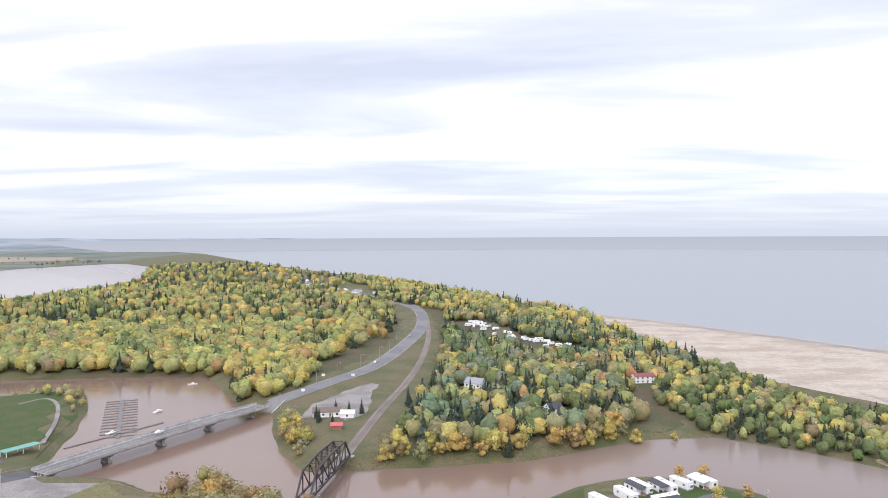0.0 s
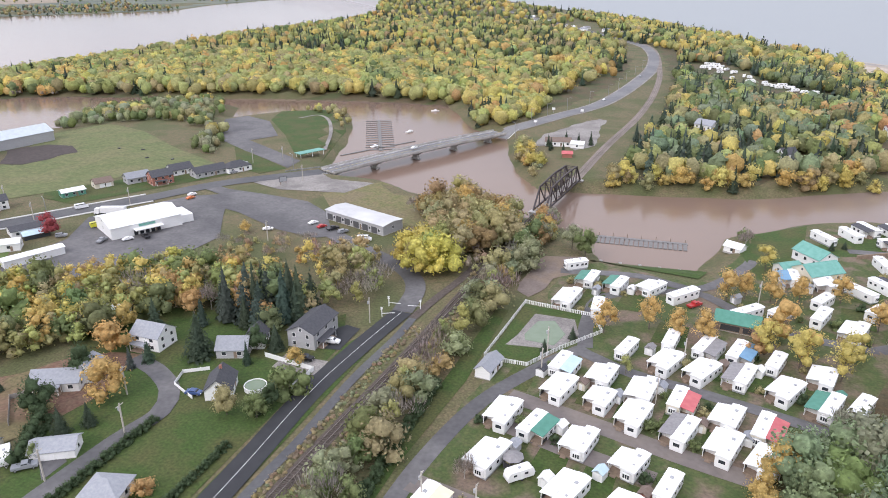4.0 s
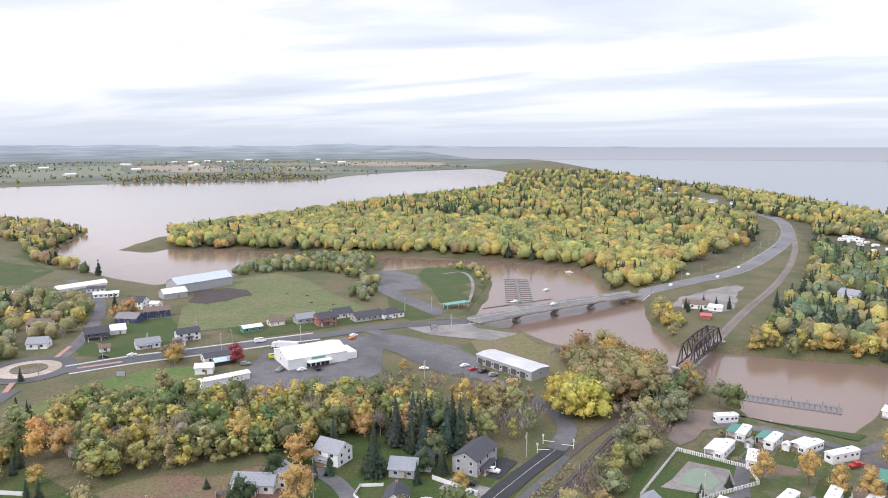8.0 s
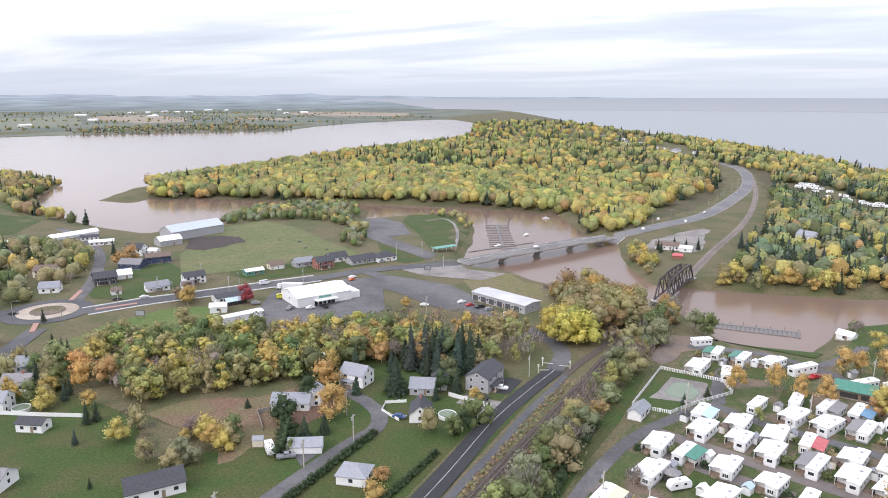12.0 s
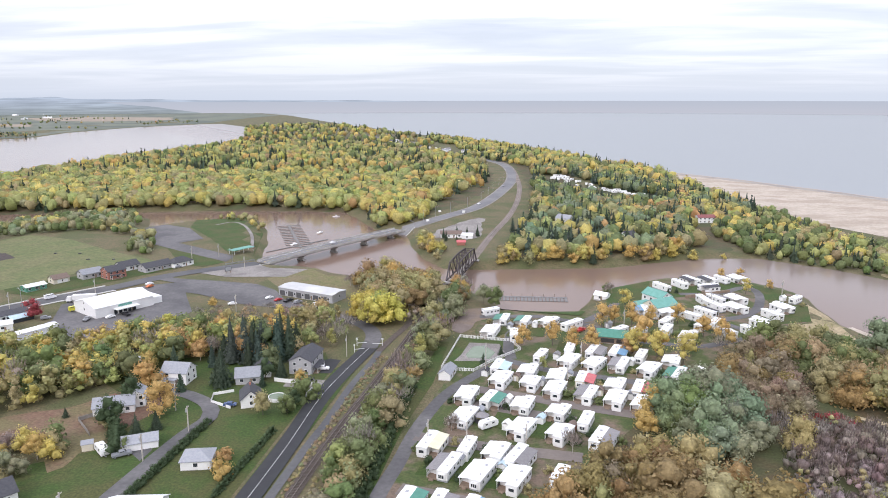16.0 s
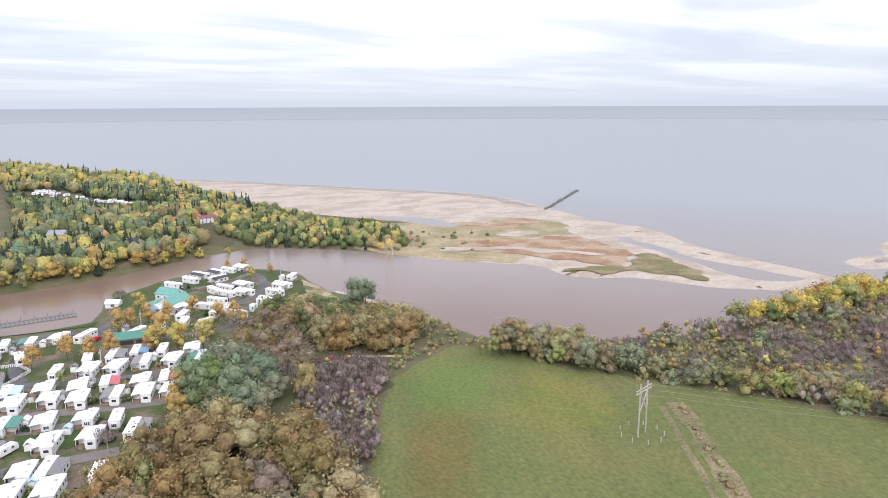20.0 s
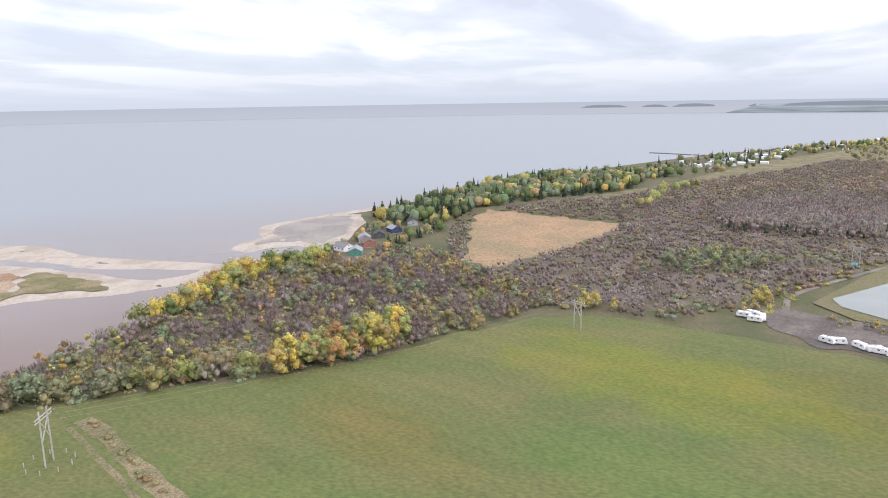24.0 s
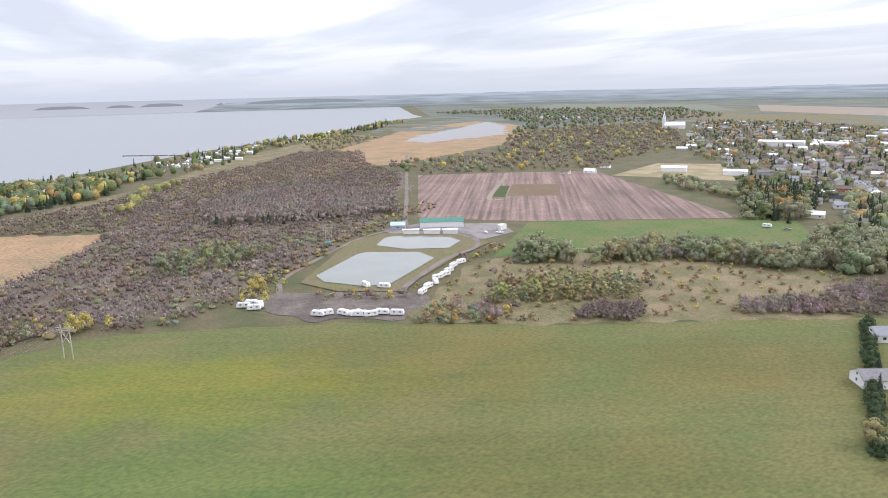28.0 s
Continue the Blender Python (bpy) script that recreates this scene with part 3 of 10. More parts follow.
patch("salt_marsh", [(263, 412), (282, 414), (306, 377), (322, 352), (326, 330), (338, 314), (372, 336), (386, 377), (384, 407), (362, 421), (337, 421), (318, 432), (290, 440)], M["marsh"], "rust-brown salt marsh", lift=0.40, rag=5, cell=8, detail=70)
patch("dune", [(330, 446), (348, 452), (372, 444), (362, 432), (338, 432)], M["sand"], "bare sand hollow in the marsh", lift=0.52, rag=5, cell=8, detail=60)
patch("salt_marsh", [(330, 500), (352, 498), (396, 500), (402, 470), (372, 474), (344, 470)], M["marsh"], "rust-brown marsh hollow in the dunes", lift=0.40, rag=5, cell=8, detail=60)
patch("sand_track", [(262, 424), (300, 404), (330, 366), (348, 342), (356, 348), (338, 372), (308, 410), (268, 432)], M["sand"], "pale sandy wash through the marsh", lift=0.58, rag=3, cell=8)
patch("dune", [(298, 328), (312, 306), (335, 301), (346, 281), (354, 256), (366, 268), (379, 300), (386, 334), (371, 336), (340, 312), (320, 330)], M["olive_scrub"], "olive scrub on the marsh point", lift=0.52, rag=4, cell=8)
patch("tide_line", [(170, 1108), (258, 1003), (338, 892), (414, 774), (458, 716), (476, 640), (468, 566), (452, 566), (458, 640), (442, 706), (398, 762), (322, 880), (242, 992), (160, 1092)], M["wet_sand"], "damp tide-washed sand", lift=0.18, rag=3, cell=10)
patch("tidal_pool", [(278, 610), (293, 574), (316, 573), (333, 541), (326, 503), (316, 497), (302, 534), (284, 582)], M["water"], "shallow pool behind the beach", "water", lift=0.3, rag=2.5, cell=8)
patch("reed_bog", [(675, 78), (634, -1), (611, -50), (560, -40), (498, -8), (451, 20), (421, 40), (451, 57), (520, 66), (600, 82)], M["reed_bog"], "tan reed bog in autumn", lift=0.14, rag=8, cell=20)
patch("reed_bog", [(847, -126), (950, -228), (925, -270), (856, -180)], M["reed_bog"], "narrow strip of tan reeds", lift=0.14, rag=6, cell=30)
FAR_BOG = [(928, -359), (860, -320), (900, -290), (1100, -400), (1300, -500), (1546, -690), (1848, -905), (2040, -1229), (1800, -1200), (1682, -1163), (1397, -988), (1147, -765), (1050, -620), (960, -470)]
patch("reed_bog", FAR_BOG, M["reed_bog"], "wide tan reed bog", lift=0.14, rag=8, cell=40)
patch("lagoon", [(1359, -656), (1504, -759), (1689, -950), (1974, -1229), (1715, -1138), (1386, -918), (1340, -788), (1291, -681)], M["water"], "shallow lagoon among reeds", "water", lift=0.3, rag=10, cell=40)
patch("lagoon", [(2089, -1484), (2217, -1624), (1984, -1650), (1863, -1437)], M["water"], "far shallow lagoon", "water", lift=0.3, rag=10, cell=40)
patch("thicket_floor", [(429, 44), (350, -49), (380, -111), (515, -237), (711, -356), (849, -417), (950, -330), (824, -223), (787, -126), (609, -46), (494, -3)], M["brown_brush"], "brown leafless alder bog floor", lift=0.10, rag=4, cell=20)
patch("thicket_floor", [(226, 116), (300, 180), (361, 172), (422, 150), (470, 140), (480, 60), (430, 51), (362, -22), (334, 28), (294, 60), (250, 90)], M["brown_brush"], "brown undergrowth of the shore thicket", lift=0.12, rag=4, cell=20)
patch("thicket_floor", [(-4, 173), (15, 205), (36, 239), (54, 272), (77, 300), (104, 333), (137, 323), (150, 290), (150, 250), (121, 229), (86, 172), (60, 130), (0, 130)], M["forest_floor"], "dark brown thicket floor", lift=0.12, rag=4, cell=20)
patch("ploughed_field", [(805, -419), (757, -525), (704, -619), (381, -501), (464, -353), (531, -287)], M["plough"], "ploughed red-brown field in furrows", lift=0.16, cell=30)
patch("bare_plot", [(660, -466), (628, -508), (560, -457), (592, -415)], M["red_brush"], "bare brown plot in the field", lift=0.22, cell=30)
ribbon("track", [(575, -398), (587, -391), (709, -486), (751, -516)], 5, M["far_tan"], "pale grass path across the field", lift=0.26)
patch("crop_plot", [(592, -397), (585, -408), (650, -456), (660, -446)], M["lawn"], "small green crop plot", lift=0.24, cell=30)
patch("pasture", [(462, -352), (359, -532), (289, -467), (374, -264), (400, -290)], M["pasture"], "bright green pasture", lift=0.16, cell=30)
patch("weedy_meadow", [(282, -166), (297, -168), (363, -241), (375, -277), (290, -437), (228, -402), (190, -366), (182, -345), (244, -223)], M["weeds"], "weedy tan and green meadow", lift=0.14, rag=3, cell=30)
patch("yellow_field", [(655, -604), (533, -674), (658, -799), (720, -740)], M["dune_grass"], "yellowed stubble field", lift=0.16, cell=30)
patch("farm_field", [(900, -1700), (1500, -2300), (2300, -2600), (2500, -2100), (1700, -1700)], M["meadow"], "wide green farm field", lift=0.16, cell=60)
patch("beach", [(470, 168), (490, 184), (500, 204), (490, 217), (468, 228), (480, 249), (504, 253), (529, 246), (550, 264), (580, 273), (606, 263), (652, 242), (650, 200), (600, 178), (520, 166)], M["sand"], "sandy hook at the river mouth", lift=0.14, cell=10, rag=1.0)
patch("tide_flat", [(512, 182), (514, 206), (506, 224), (494, 232), (506, 240), (532, 230), (552, 246), (580, 255), (604, 246), (640, 228), (640, 206), (590, 186), (540, 178)], M["wet_sand"], "damp brown sand flat inside the hook", lift=0.2, rag=2.5, cell=8, detail=60)
patch("beach", [(640, 246), (695, 206), (735, 178), (830, 156), (822, 146), (728, 164), (684, 190), (640, 222)], M["sand"], "narrow sand beach below the cottages", lift=0.14, cell=12)
# covers in haze-greyed colours for the land far off
patch("far_land", [(-1905, 1085), (-1765, 1335), (-1575, 1572), (-1405, 1778), (-1492, 2080), (-1500, 2460), (-1390, 2870), (-1560, 4100), (-2640, 5400), (-5200, 5200), (-5200, 520), (-3450, 400), (-2320, 735)], M["hazed_ground"], "wide farmland beyond the lagoon, greyed as by haze", lift=0.2, cell=120)
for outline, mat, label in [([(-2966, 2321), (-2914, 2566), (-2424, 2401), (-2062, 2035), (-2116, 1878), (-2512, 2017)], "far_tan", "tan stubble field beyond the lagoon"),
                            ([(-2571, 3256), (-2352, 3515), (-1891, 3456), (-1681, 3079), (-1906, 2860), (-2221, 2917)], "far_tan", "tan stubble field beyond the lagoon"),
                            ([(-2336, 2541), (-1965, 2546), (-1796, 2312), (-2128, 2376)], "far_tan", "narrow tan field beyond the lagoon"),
                            ([(-3270, 1877), (-3035, 1997), (-3194, 2424), (-2204, 1714), (-2098, 1396), (-2363, 1370)], "hazed_green", "green field beyond the lagoon"),
                            ([(-2700, 2700), (-2300, 2800), (-2500, 3100), (-3000, 2950)], "hazed_green", "green field beyond the lagoon"), ([(-3900, 2700), (-3300, 2700), (-3300, 3300), (-4100, 3200)], "hazed_green", "wide green field in the distance")]:
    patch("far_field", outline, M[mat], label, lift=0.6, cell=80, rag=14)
patch("far_land", [(1720, -720), (2340, -1045), (2640, -1360), (4400, -2120), (5000, -2320), (5000, -5000), (1400, -5000), (900, -1750), (1450, -1600), (1520, -1200)], M["hazed_ground"], "hazy farmland beyond the village", lift=0.12, cell=120)
patch("far_field", [(1900, -2300), (2600, -2900), (3600, -2700), (2900, -2000)], M["hazed_green"], "green field beyond the village", lift=0.3, cell=80)
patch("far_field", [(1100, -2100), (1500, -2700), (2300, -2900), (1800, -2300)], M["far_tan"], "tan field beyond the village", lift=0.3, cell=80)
patch("storage_yard", [(366, -104), (338, -108), (312, -126), (293, -162), (300, -178), (324, -190), (340, -180), (362, -131)], M["mud"], "bare muddy storage yard", lift=0.2, rag=4, cell=10)
patch("pond_bank", [(380, -140), (352, -152), (334, -180), (385, -242), (412, -285), (450, -280), (485, -235), (470, -205), (440, -182)], M["meadow"], "grassed dyke round two ponds", lift=0.5, cell=12)
patch("pond", [(389, -152), (374, -152), (352, -168), (349, -182), (391, -231), (412, -230), (431, -200), (428, -192)], M["pond_water"], "grey-green settling pond", "pond", lift=0.75, cell=12)
patch("pond", [(447, -214), (425, -226), (411, -252), (427, -270), (445, -270), (470, -238), (466, -228)], M["pond_water"], "muddy second settling pond", "pond", lift=0.75, cell=12)
patch("farm_yard", [(440, -262), (470, -240), (500, -240), (505, -275), (470, -330), (435, -320), (425, -290)], M["gravel"], "gravel farm yard", lift=0.3, cell=12)
# town side
patch("lawn", [(-80, 100), (-80, 262), (-88, 280), (-100, 266), (-135, 268), (-165, 258), (-160, 236), (-138, 222), (-130, 190), (-160, 168), (-186, 186), (-230, 190), (-252, 176), (-225, 120), (-190, 90)], M["lawn"], "mown green lawns round houses", lift=0.12, cell=20)
patch("brush_lot", [(-154, 189), (-186, 187), (-178, 204), (-163, 214), (-143, 234), (-134, 236), (-128, 222), (-131, 206), (-135, 187), (-137, 175)], M["red_brush"], "russet brush lot", lift=0.2, rag=2)
patch("verge", [(-79, 262), (-79, 130), (-71.5, 130), (-71.5, 200), (-70.5, 262), (-68, 284), (-71, 284)], M["lawn"], "grass strip between road and track", lift=0.15)
patch("verge", [(-46, 130), (-46, 200), (-44, 250), (-42, 300), (-38, 300), (-38, 254), (-42, 215), (-44, 130)], M["lawn"], "mown green verge by the park drive", lift=0.15)
patch("car_park", [(-226, 247), (-207, 262), (-189, 279), (-174, 302), (-172, 327), (-188, 352), (-205, 381), (-222, 371), (-245, 329), (-232, 304), (-233, 277), (-228, 263)], M["old_asphalt"], "worn grey asphalt car park", "car park", lift=0.2)
patch("car_park", [(-213, 388), (-189, 386), (-161, 382), (-145, 371), (-126, 343), (-133, 339), (-154, 343), (-183, 357), (-200, 362)], M["old_asphalt"], "cracked asphalt lot", "car park", lift=0.2)
patch("bank_lot", [(-190, 425), (-172, 438), (-140, 430), (-150, 400), (-185, 395), (-205, 402)], M["gravel"], "gravel lot under the bridge ramp", "car park", lift=0.2)
patch("pasture", [(-312, 328), (-360, 373), (-372, 395), (-407, 457), (-395, 500), (-384, 497), (-352, 487), (-300, 455), (-240, 424), (-260, 410), (-280, 391), (-290, 362)], M["cattle_grass"], "cropped green cattle pasture", lift=0.16, cell=30)
patch("dung_heap", [(-369, 389), (-396, 413), (-382, 433), (-364, 438), (-348, 424), (-355, 391)], M["wet_soil"], "dark trampled manure yard", lift=0.3, rag=2)
patch("boat_launch", [(-294, 493), (-322, 540), (-313, 556), (-285, 543), (-253, 503), (-264, 486), (-204, 449), (-203, 433), (-251, 461), (-284, 482)], M["old_asphalt"], "pale asphalt boat launch lot", "car park", lift=0.2)
patch("park_lawn", [(-287, 548), (-298, 580), (-262, 600), (-241, 575), (-222, 543), (-208, 500), (-196, 460), (-211, 456), (-250, 507)], M["lawn"], "waterside park lawn", lift=0.16)
patch("park_lawn", [(-232, 426), (-273, 481), (-251, 461), (-203, 432), (-212, 418)], M["lawn"], "mown lawn beside the lot", lift=0.16)
patch("meadow", [(-561, 351), (-647, 400), (-720, 500), (-640, 440), (-565, 416), (-529, 368)], M["lawn"], "green field by the lagoon", lift=0.16, cell=30)
patch("bare_field", [(-470, 300), (-527, 332), (-560, 352), (-488, 346), (-465, 329)], M["dirt_road"], "bare brown field", lift=0.16, cell=30)
patch("verge", [(-273, 218), (-277, 246), (-272, 279), (-250, 296), (-232, 270), (-232, 250), (-254, 228), (-262, 216)], M["pasture"], "wide grass verge by the highway", lift=0.14)
patch("gravel_lot", [(-82, 565), (-71, 594), (-55, 628), (-47, 622), (-50, 589), (-44, 539), (-56, 523), (-64, 538), (-83, 528)], M["gravel"], "pale gravel lot beside the point house", "car park", lift=0.18, rag=1.5)
patch("brush_heath", [(640, 70), (760, 0), (900, -110), (1040, -180), (1250, -300), (1500, -490), (1700, -660), (1546, -680), (1300, -490), (1100, -390), (900, -285), (850, -300), (780, -120), (700, 0)], M["weeds"], "tan and brown heath behind the coast", lift=0.12, cell=40)
patch("lawn", [(-337, 283), (-349, 303), (-362, 318), (-372, 345), (-345, 352), (-297, 326), (-303, 302), (-303, 282), (-322, 276)], M["lawn"], "lawns of roadside houses", lift=0.14)
patch("lawn", [(-290, 345), (-297, 352), (-262, 406), (-236, 420), (-226, 412), (-250, 372), (-268, 342)], M["lawn"], "front lawns along the highway", lift=0.18)
patch("river_lawn", [(-145, 376), (-160, 395), (-140, 425), (-95, 412), (-88, 372), (-105, 362)], M["meadow"], "rough grass below the workshop", lift=0.14)
# the trailer park
patch("park_ground", [(-41, 150), (-39, 200), (-33, 262), (-28, 300), (-27, 340), (-16, 352), (21, 340), (36, 375), (73, 420), (112, 432), (132, 415), (140, 391), (128, 350), (104, 336), (80, 304), (54, 262), (30, 222), (10, 190), (-2, 150)],
      M["park_turf"], "patchy grass and brown earth of a trailer park", lift=0.14, rag=1, cell=20)
patch("park_grass", [(60, 388), (74, 408), (112, 428), (134, 408), (140, 388), (130, 352), (112, 345), (120, 385), (116, 408), (90, 392), (70, 385)], M["lawn"], "grass between trailers on the point", lift=0.2)
patch("park_grass", [(-20, 352), (21, 346), (24, 354), (-14, 360)], M["lawn"], "grass strip along the boat basin", lift=0.3)
patch("park_grass", [(42, 352), (60, 390), (64, 420), (40, 400), (35, 380)], M["lawn"], "bank lawn beside the slip", lift=0.25)
patch("point_field", [(140, 390), (146, 360), (158, 322), (150, 300), (132, 318), (112, 338), (128, 350)], M["dune_grass"], "tan tall grass on the point", lift=0.18, rag=2)
patch("park_entry", [(-39, 316), (-40, 334), (-36, 350), (-20, 356), (-20, 343), (-29, 330), (-34, 312)], M["park_dirt"], "bare brown earth at the park entry", lift=0.2, rag=1.5)
patch("pool_lawn", [(-34, 306), (-12, 304), (-7, 294), (-17, 280), (-24, 268), (-36, 268)], M["lawn"], "fenced pool lawn", lift=0.22)
patch("pool_deck", [(-29, 300), (-16, 300), (-13, 290), (-18, 279), (-33, 277), (-31, 284)], M["gravel"], "pale concrete pool deck", lift=0.28)
patch("swimming_pool", [(-27, 295), (-22, 297), (-17, 289), (-19, 281), (-28, 281.5), (-29, 285)], M["pool_cover"], "green-watered swimming pool", "pool", lift=0.34)
for k, (cx, cy, across) in enumerate([(-24, 262, 3), (-13, 262, 3), (-3, 260, 3), (7, 256, 3), (18, 253, 3), (28, 251, 3), (-28, 195, 3), (-19, 193, 3), (-10, 191, 3), (-19, 230, 3), (-9, 227, 3), (2, 222, 3),
                                      (12, 219, 3), (26, 284, 3), (38, 281, 3), (48, 278, 3), (-13, 318, 3), (0, 320, 3), (-28, 172, 3), (-18, 170, 3), (14, 300, 4), (70, 330, 4), (76, 350, 4)]):
    patch("park_grass", [(cx - 2 - across, cy - 7), (cx + across, cy - 8), (cx + across + 1, cy + 6), (cx - across, cy + 7)], M["lawn"], "grass plot between trailers", lift=0.2 + 0.004 * k)

ribbon("road", WEST_ROAD, 8, M["town_asphalt"], "two-lane asphalt road west of the roundabout", lift=0.22)
ribbon("road", NORTH_STREET, 7, M["old_asphalt"], "grey residential street", lift=0.24)
ribbon("road", AVENUE, 9, M["town_asphalt"], "asphalt avenue leading to the roundabout", lift=0.24)
ribbon("road", HIGHWAY_WEST, 11, M["town_asphalt"], "two-lane asphalt highway with painted lines", lift=0.28)
ribbon("road", HIGHWAY_NORTH, 11.5, M["asphalt"], "curving asphalt highway along the wooded spit", lift=0.28)
ribbon("shoulder", HIGHWAY_NORTH[1:9], 15, M["gravel"], "gravel road shoulder", lift=0.2)
ribbon("road", OLD_ROAD, 8, M["old_asphalt"], "old grey asphalt road past the workshop", lift=0.26)
ribbon("road", LANE[:5], 7.2, M["new_asphalt"], "freshly paved black road beside the railway", lift=0.30)
ribbon("road", LANE[4:], 7.2, M["old_asphalt"], "worn grey road bending to the workshop", lift=0.29)
ribbon("track", TRACK_LANE, 2.8, M["town_asphalt"], "gravel track beside the railway", lift=0.2)
ribbon("road", STREET, 5.6, M["old_asphalt"], "grey residential cul-de-sac", lift=0.26)
ribbon("track", [(-66, 284), (-64, 300), (-61, 318), (-58.5, 345)], 3.2, M["ballast"], "brown disused track bed beside the rails", lift=0.2)
ribbon("railway_bed", RAIL_SOUTH, 4.0, M["ballast"], "brown ballast bed of the railway", lift=0.22)
ribbon("railway_bed", RAIL_NORTH, 5.5, M["dirt_road"], "pale gravel bed of the railway", lift=0.22)
ribbon("road", PARK_DRIVE, 4.6, M["old_asphalt"], "grey asphalt drive into the trailer park", lift=0.24)
for k, row in enumerate(PARK_ROWS):
    ribbon("park_lane", row, 6.0 if k < 4 else 4.6, M["park_lane"] if k in (0, 1, 2, 3) else M["old_asphalt"], "narrow lane between trailers", lift=0.235 + 0.005 * k)
ribbon("road", POND_ROAD, 4.0, M["dirt_road"], "gravel road past the ponds", lift=0.62)
ribbon("track", [(366, -124), (395, -135), (440, -175), (478, -215), (494, -245)], 3.5, M["dirt_road"], "dirt track along the pond dyke", lift=0.28)
ribbon("track", [(182, 140), (175, 129), (166, 116), (157, 102), (147, 88), (131, 58), (112, 16)], 2.2, M["weeds"], "worn track across the field", lift=0.2)
ribbon("track", [(128, 232), (118, 238), (108, 244)], 2.5, M["dune_grass"], "sandy path at the field edge", lift=0.2)
ribbon("river_beach", [(146, 352), (152, 335), (164, 312), (169, 292), (176, 262), (180, 240)], 7, M["sand"], "narrow sandy river beach", lift=0.05)
ribbon("foot_path", [(-270, 560), (-262, 575), (-245, 560), (-222, 520), (-205, 480)], 2.4, M["gravel"], "pale footpath through the park", lift=0.3)
lines_on(HIGHWAY_WEST, 11, True)
lines_on(HIGHWAY_NORTH, 11.5, True)
ribbon("centre_line", LANE[:5], 0.12, M["white_paint"], "thin pale centre line on black asphalt", "road marking", lift=0.36)
patch("driveway", [(-79, 258), (-79, 272), (-84, 273), (-94, 262), (-92, 256)], M["new_asphalt"], "dark asphalt driveway", lift=0.24)
patch("driveway", [(-79, 243), (-79, 251), (-93, 251), (-93, 243)], M["gravel"], "gravel driveway", lift=0.24)
patch("driveway", [(-115, 184), (-115, 191), (-126, 200), (-128, 194)], M["old_asphalt"], "asphalt driveway", lift=0.24)


def roundabout(cx, cy):
    def disc(name, radius, mat, label, lift, thick, inner=0.0):
        bm = bmesh.new()
        outer = [bm.verts.new((cx + radius * math.cos(a), cy + radius * math.sin(a), PLATEAU + lift)) for a in np.linspace(0, math.tau, 49)[:-1]]
        if inner:
            ring = [bm.verts.new((cx + inner * math.cos(a), cy + inner * math.sin(a), PLATEAU + lift)) for a in np.linspace(0, math.tau, 49)[:-1]]
            for k in range(48):
                bm.faces.new((outer[k], outer[(k + 1) % 48], ring[(k + 1) % 48], ring[k]))
        else:
            bm.faces.new(outer)
        out = bmesh.ops.extrude_face_region(bm, geom=bm.faces[:])
        for v in [g for g in out["geom"] if isinstance(g, bmesh.types.BMVert)]:
            v.co.z -= thick
        bmesh.ops.recalc_face_normals(bm, faces=bm.faces[:])
        return tagged(make_object(name, bm, mat), label, "road", kind="structure")
    disc("roundabout_road", 21, M["town_asphalt"], "circular asphalt carriageway", 0.34, 0.3)
    disc("roundabout_apron", 14, M["sand"], "pale concrete truck apron", 0.5, 0.3)
    disc("roundabout_bed", 8.0, M["brown_brush"], "planted island with low shrubs", 0.8, 0.4)


roundabout(-321, 250)
for a, b in (((-302, 262), (-292, 279)), ((-308, 235), (-298, 226)), ((-328, 268), (-340, 283))):
    ribbon("traffic_island", [a, ((a[0] + b[0]) / 2, (a[1] + b[1]) / 2), b], 2.4, M["red_paving"], "red-paved traffic island", "road", lift=0.5, thick=0.25)
for side in (-7.0, 7.0):
    ribbon("kerb", HIGHWAY_WEST[:5], 1.4, M["kerb"], "pale concrete kerb and footway", "kerb", lift=0.42, offset=side, thick=0.3)

# ---- trees: leaf clumps on a crown, joined woods and single trees ----
LEAF = {"bright": (0.67, 0.56, 0.155), "willow": (0.46, 0.45, 0.34), "cedar": (0.085, 0.125, 0.062), "poplar": (0.255, 0.315, 0.19), "green": (0.205, 0.25, 0.105), "olive": (0.41, 0.365, 0.185), "lime": (0.415, 0.43, 0.172), "yellow": (0.62, 0.525, 0.175),
        "gold": (0.58, 0.42, 0.155), "orange": (0.56, 0.365, 0.165), "russet": (0.4, 0.315, 0.16), "bare": (0.42, 0.355, 0.31),
        "purple": (0.29, 0.232, 0.205), "grey_green": (0.329, 0.346, 0.209), "conifer": (0.068, 0.094, 0.06), "conifer_blue": (0.085, 0.115, 0.09),
        "maroon": (0.375, 0.087, 0.095), "tan": (0.413, 0.313, 0.188), "brown": (0.335, 0.255, 0.115), "grey_brown": (0.33, 0.265, 0.18),
        "pale_gold": (0.63, 0.44, 0.175)}
M["leaves"] = material("autumn_leaves", (1.12, 1.12, 1.12), (0.74, 0.74, 0.74), 0.9, 0.8, tint=True, specular=0.2, bump=0.35, bump_size=0.7)
M["bark"] = material("bark", (0.15, 0.125, 0.10), (0.10, 0.085, 0.07), 0.3, 0.95, bump=0.03)
M["pale_bark"] = material("pale_bark", (0.42, 0.39, 0.35), (0.30, 0.27, 0.24), 0.4, 0.95)
rng = np.random.default_rng(7)


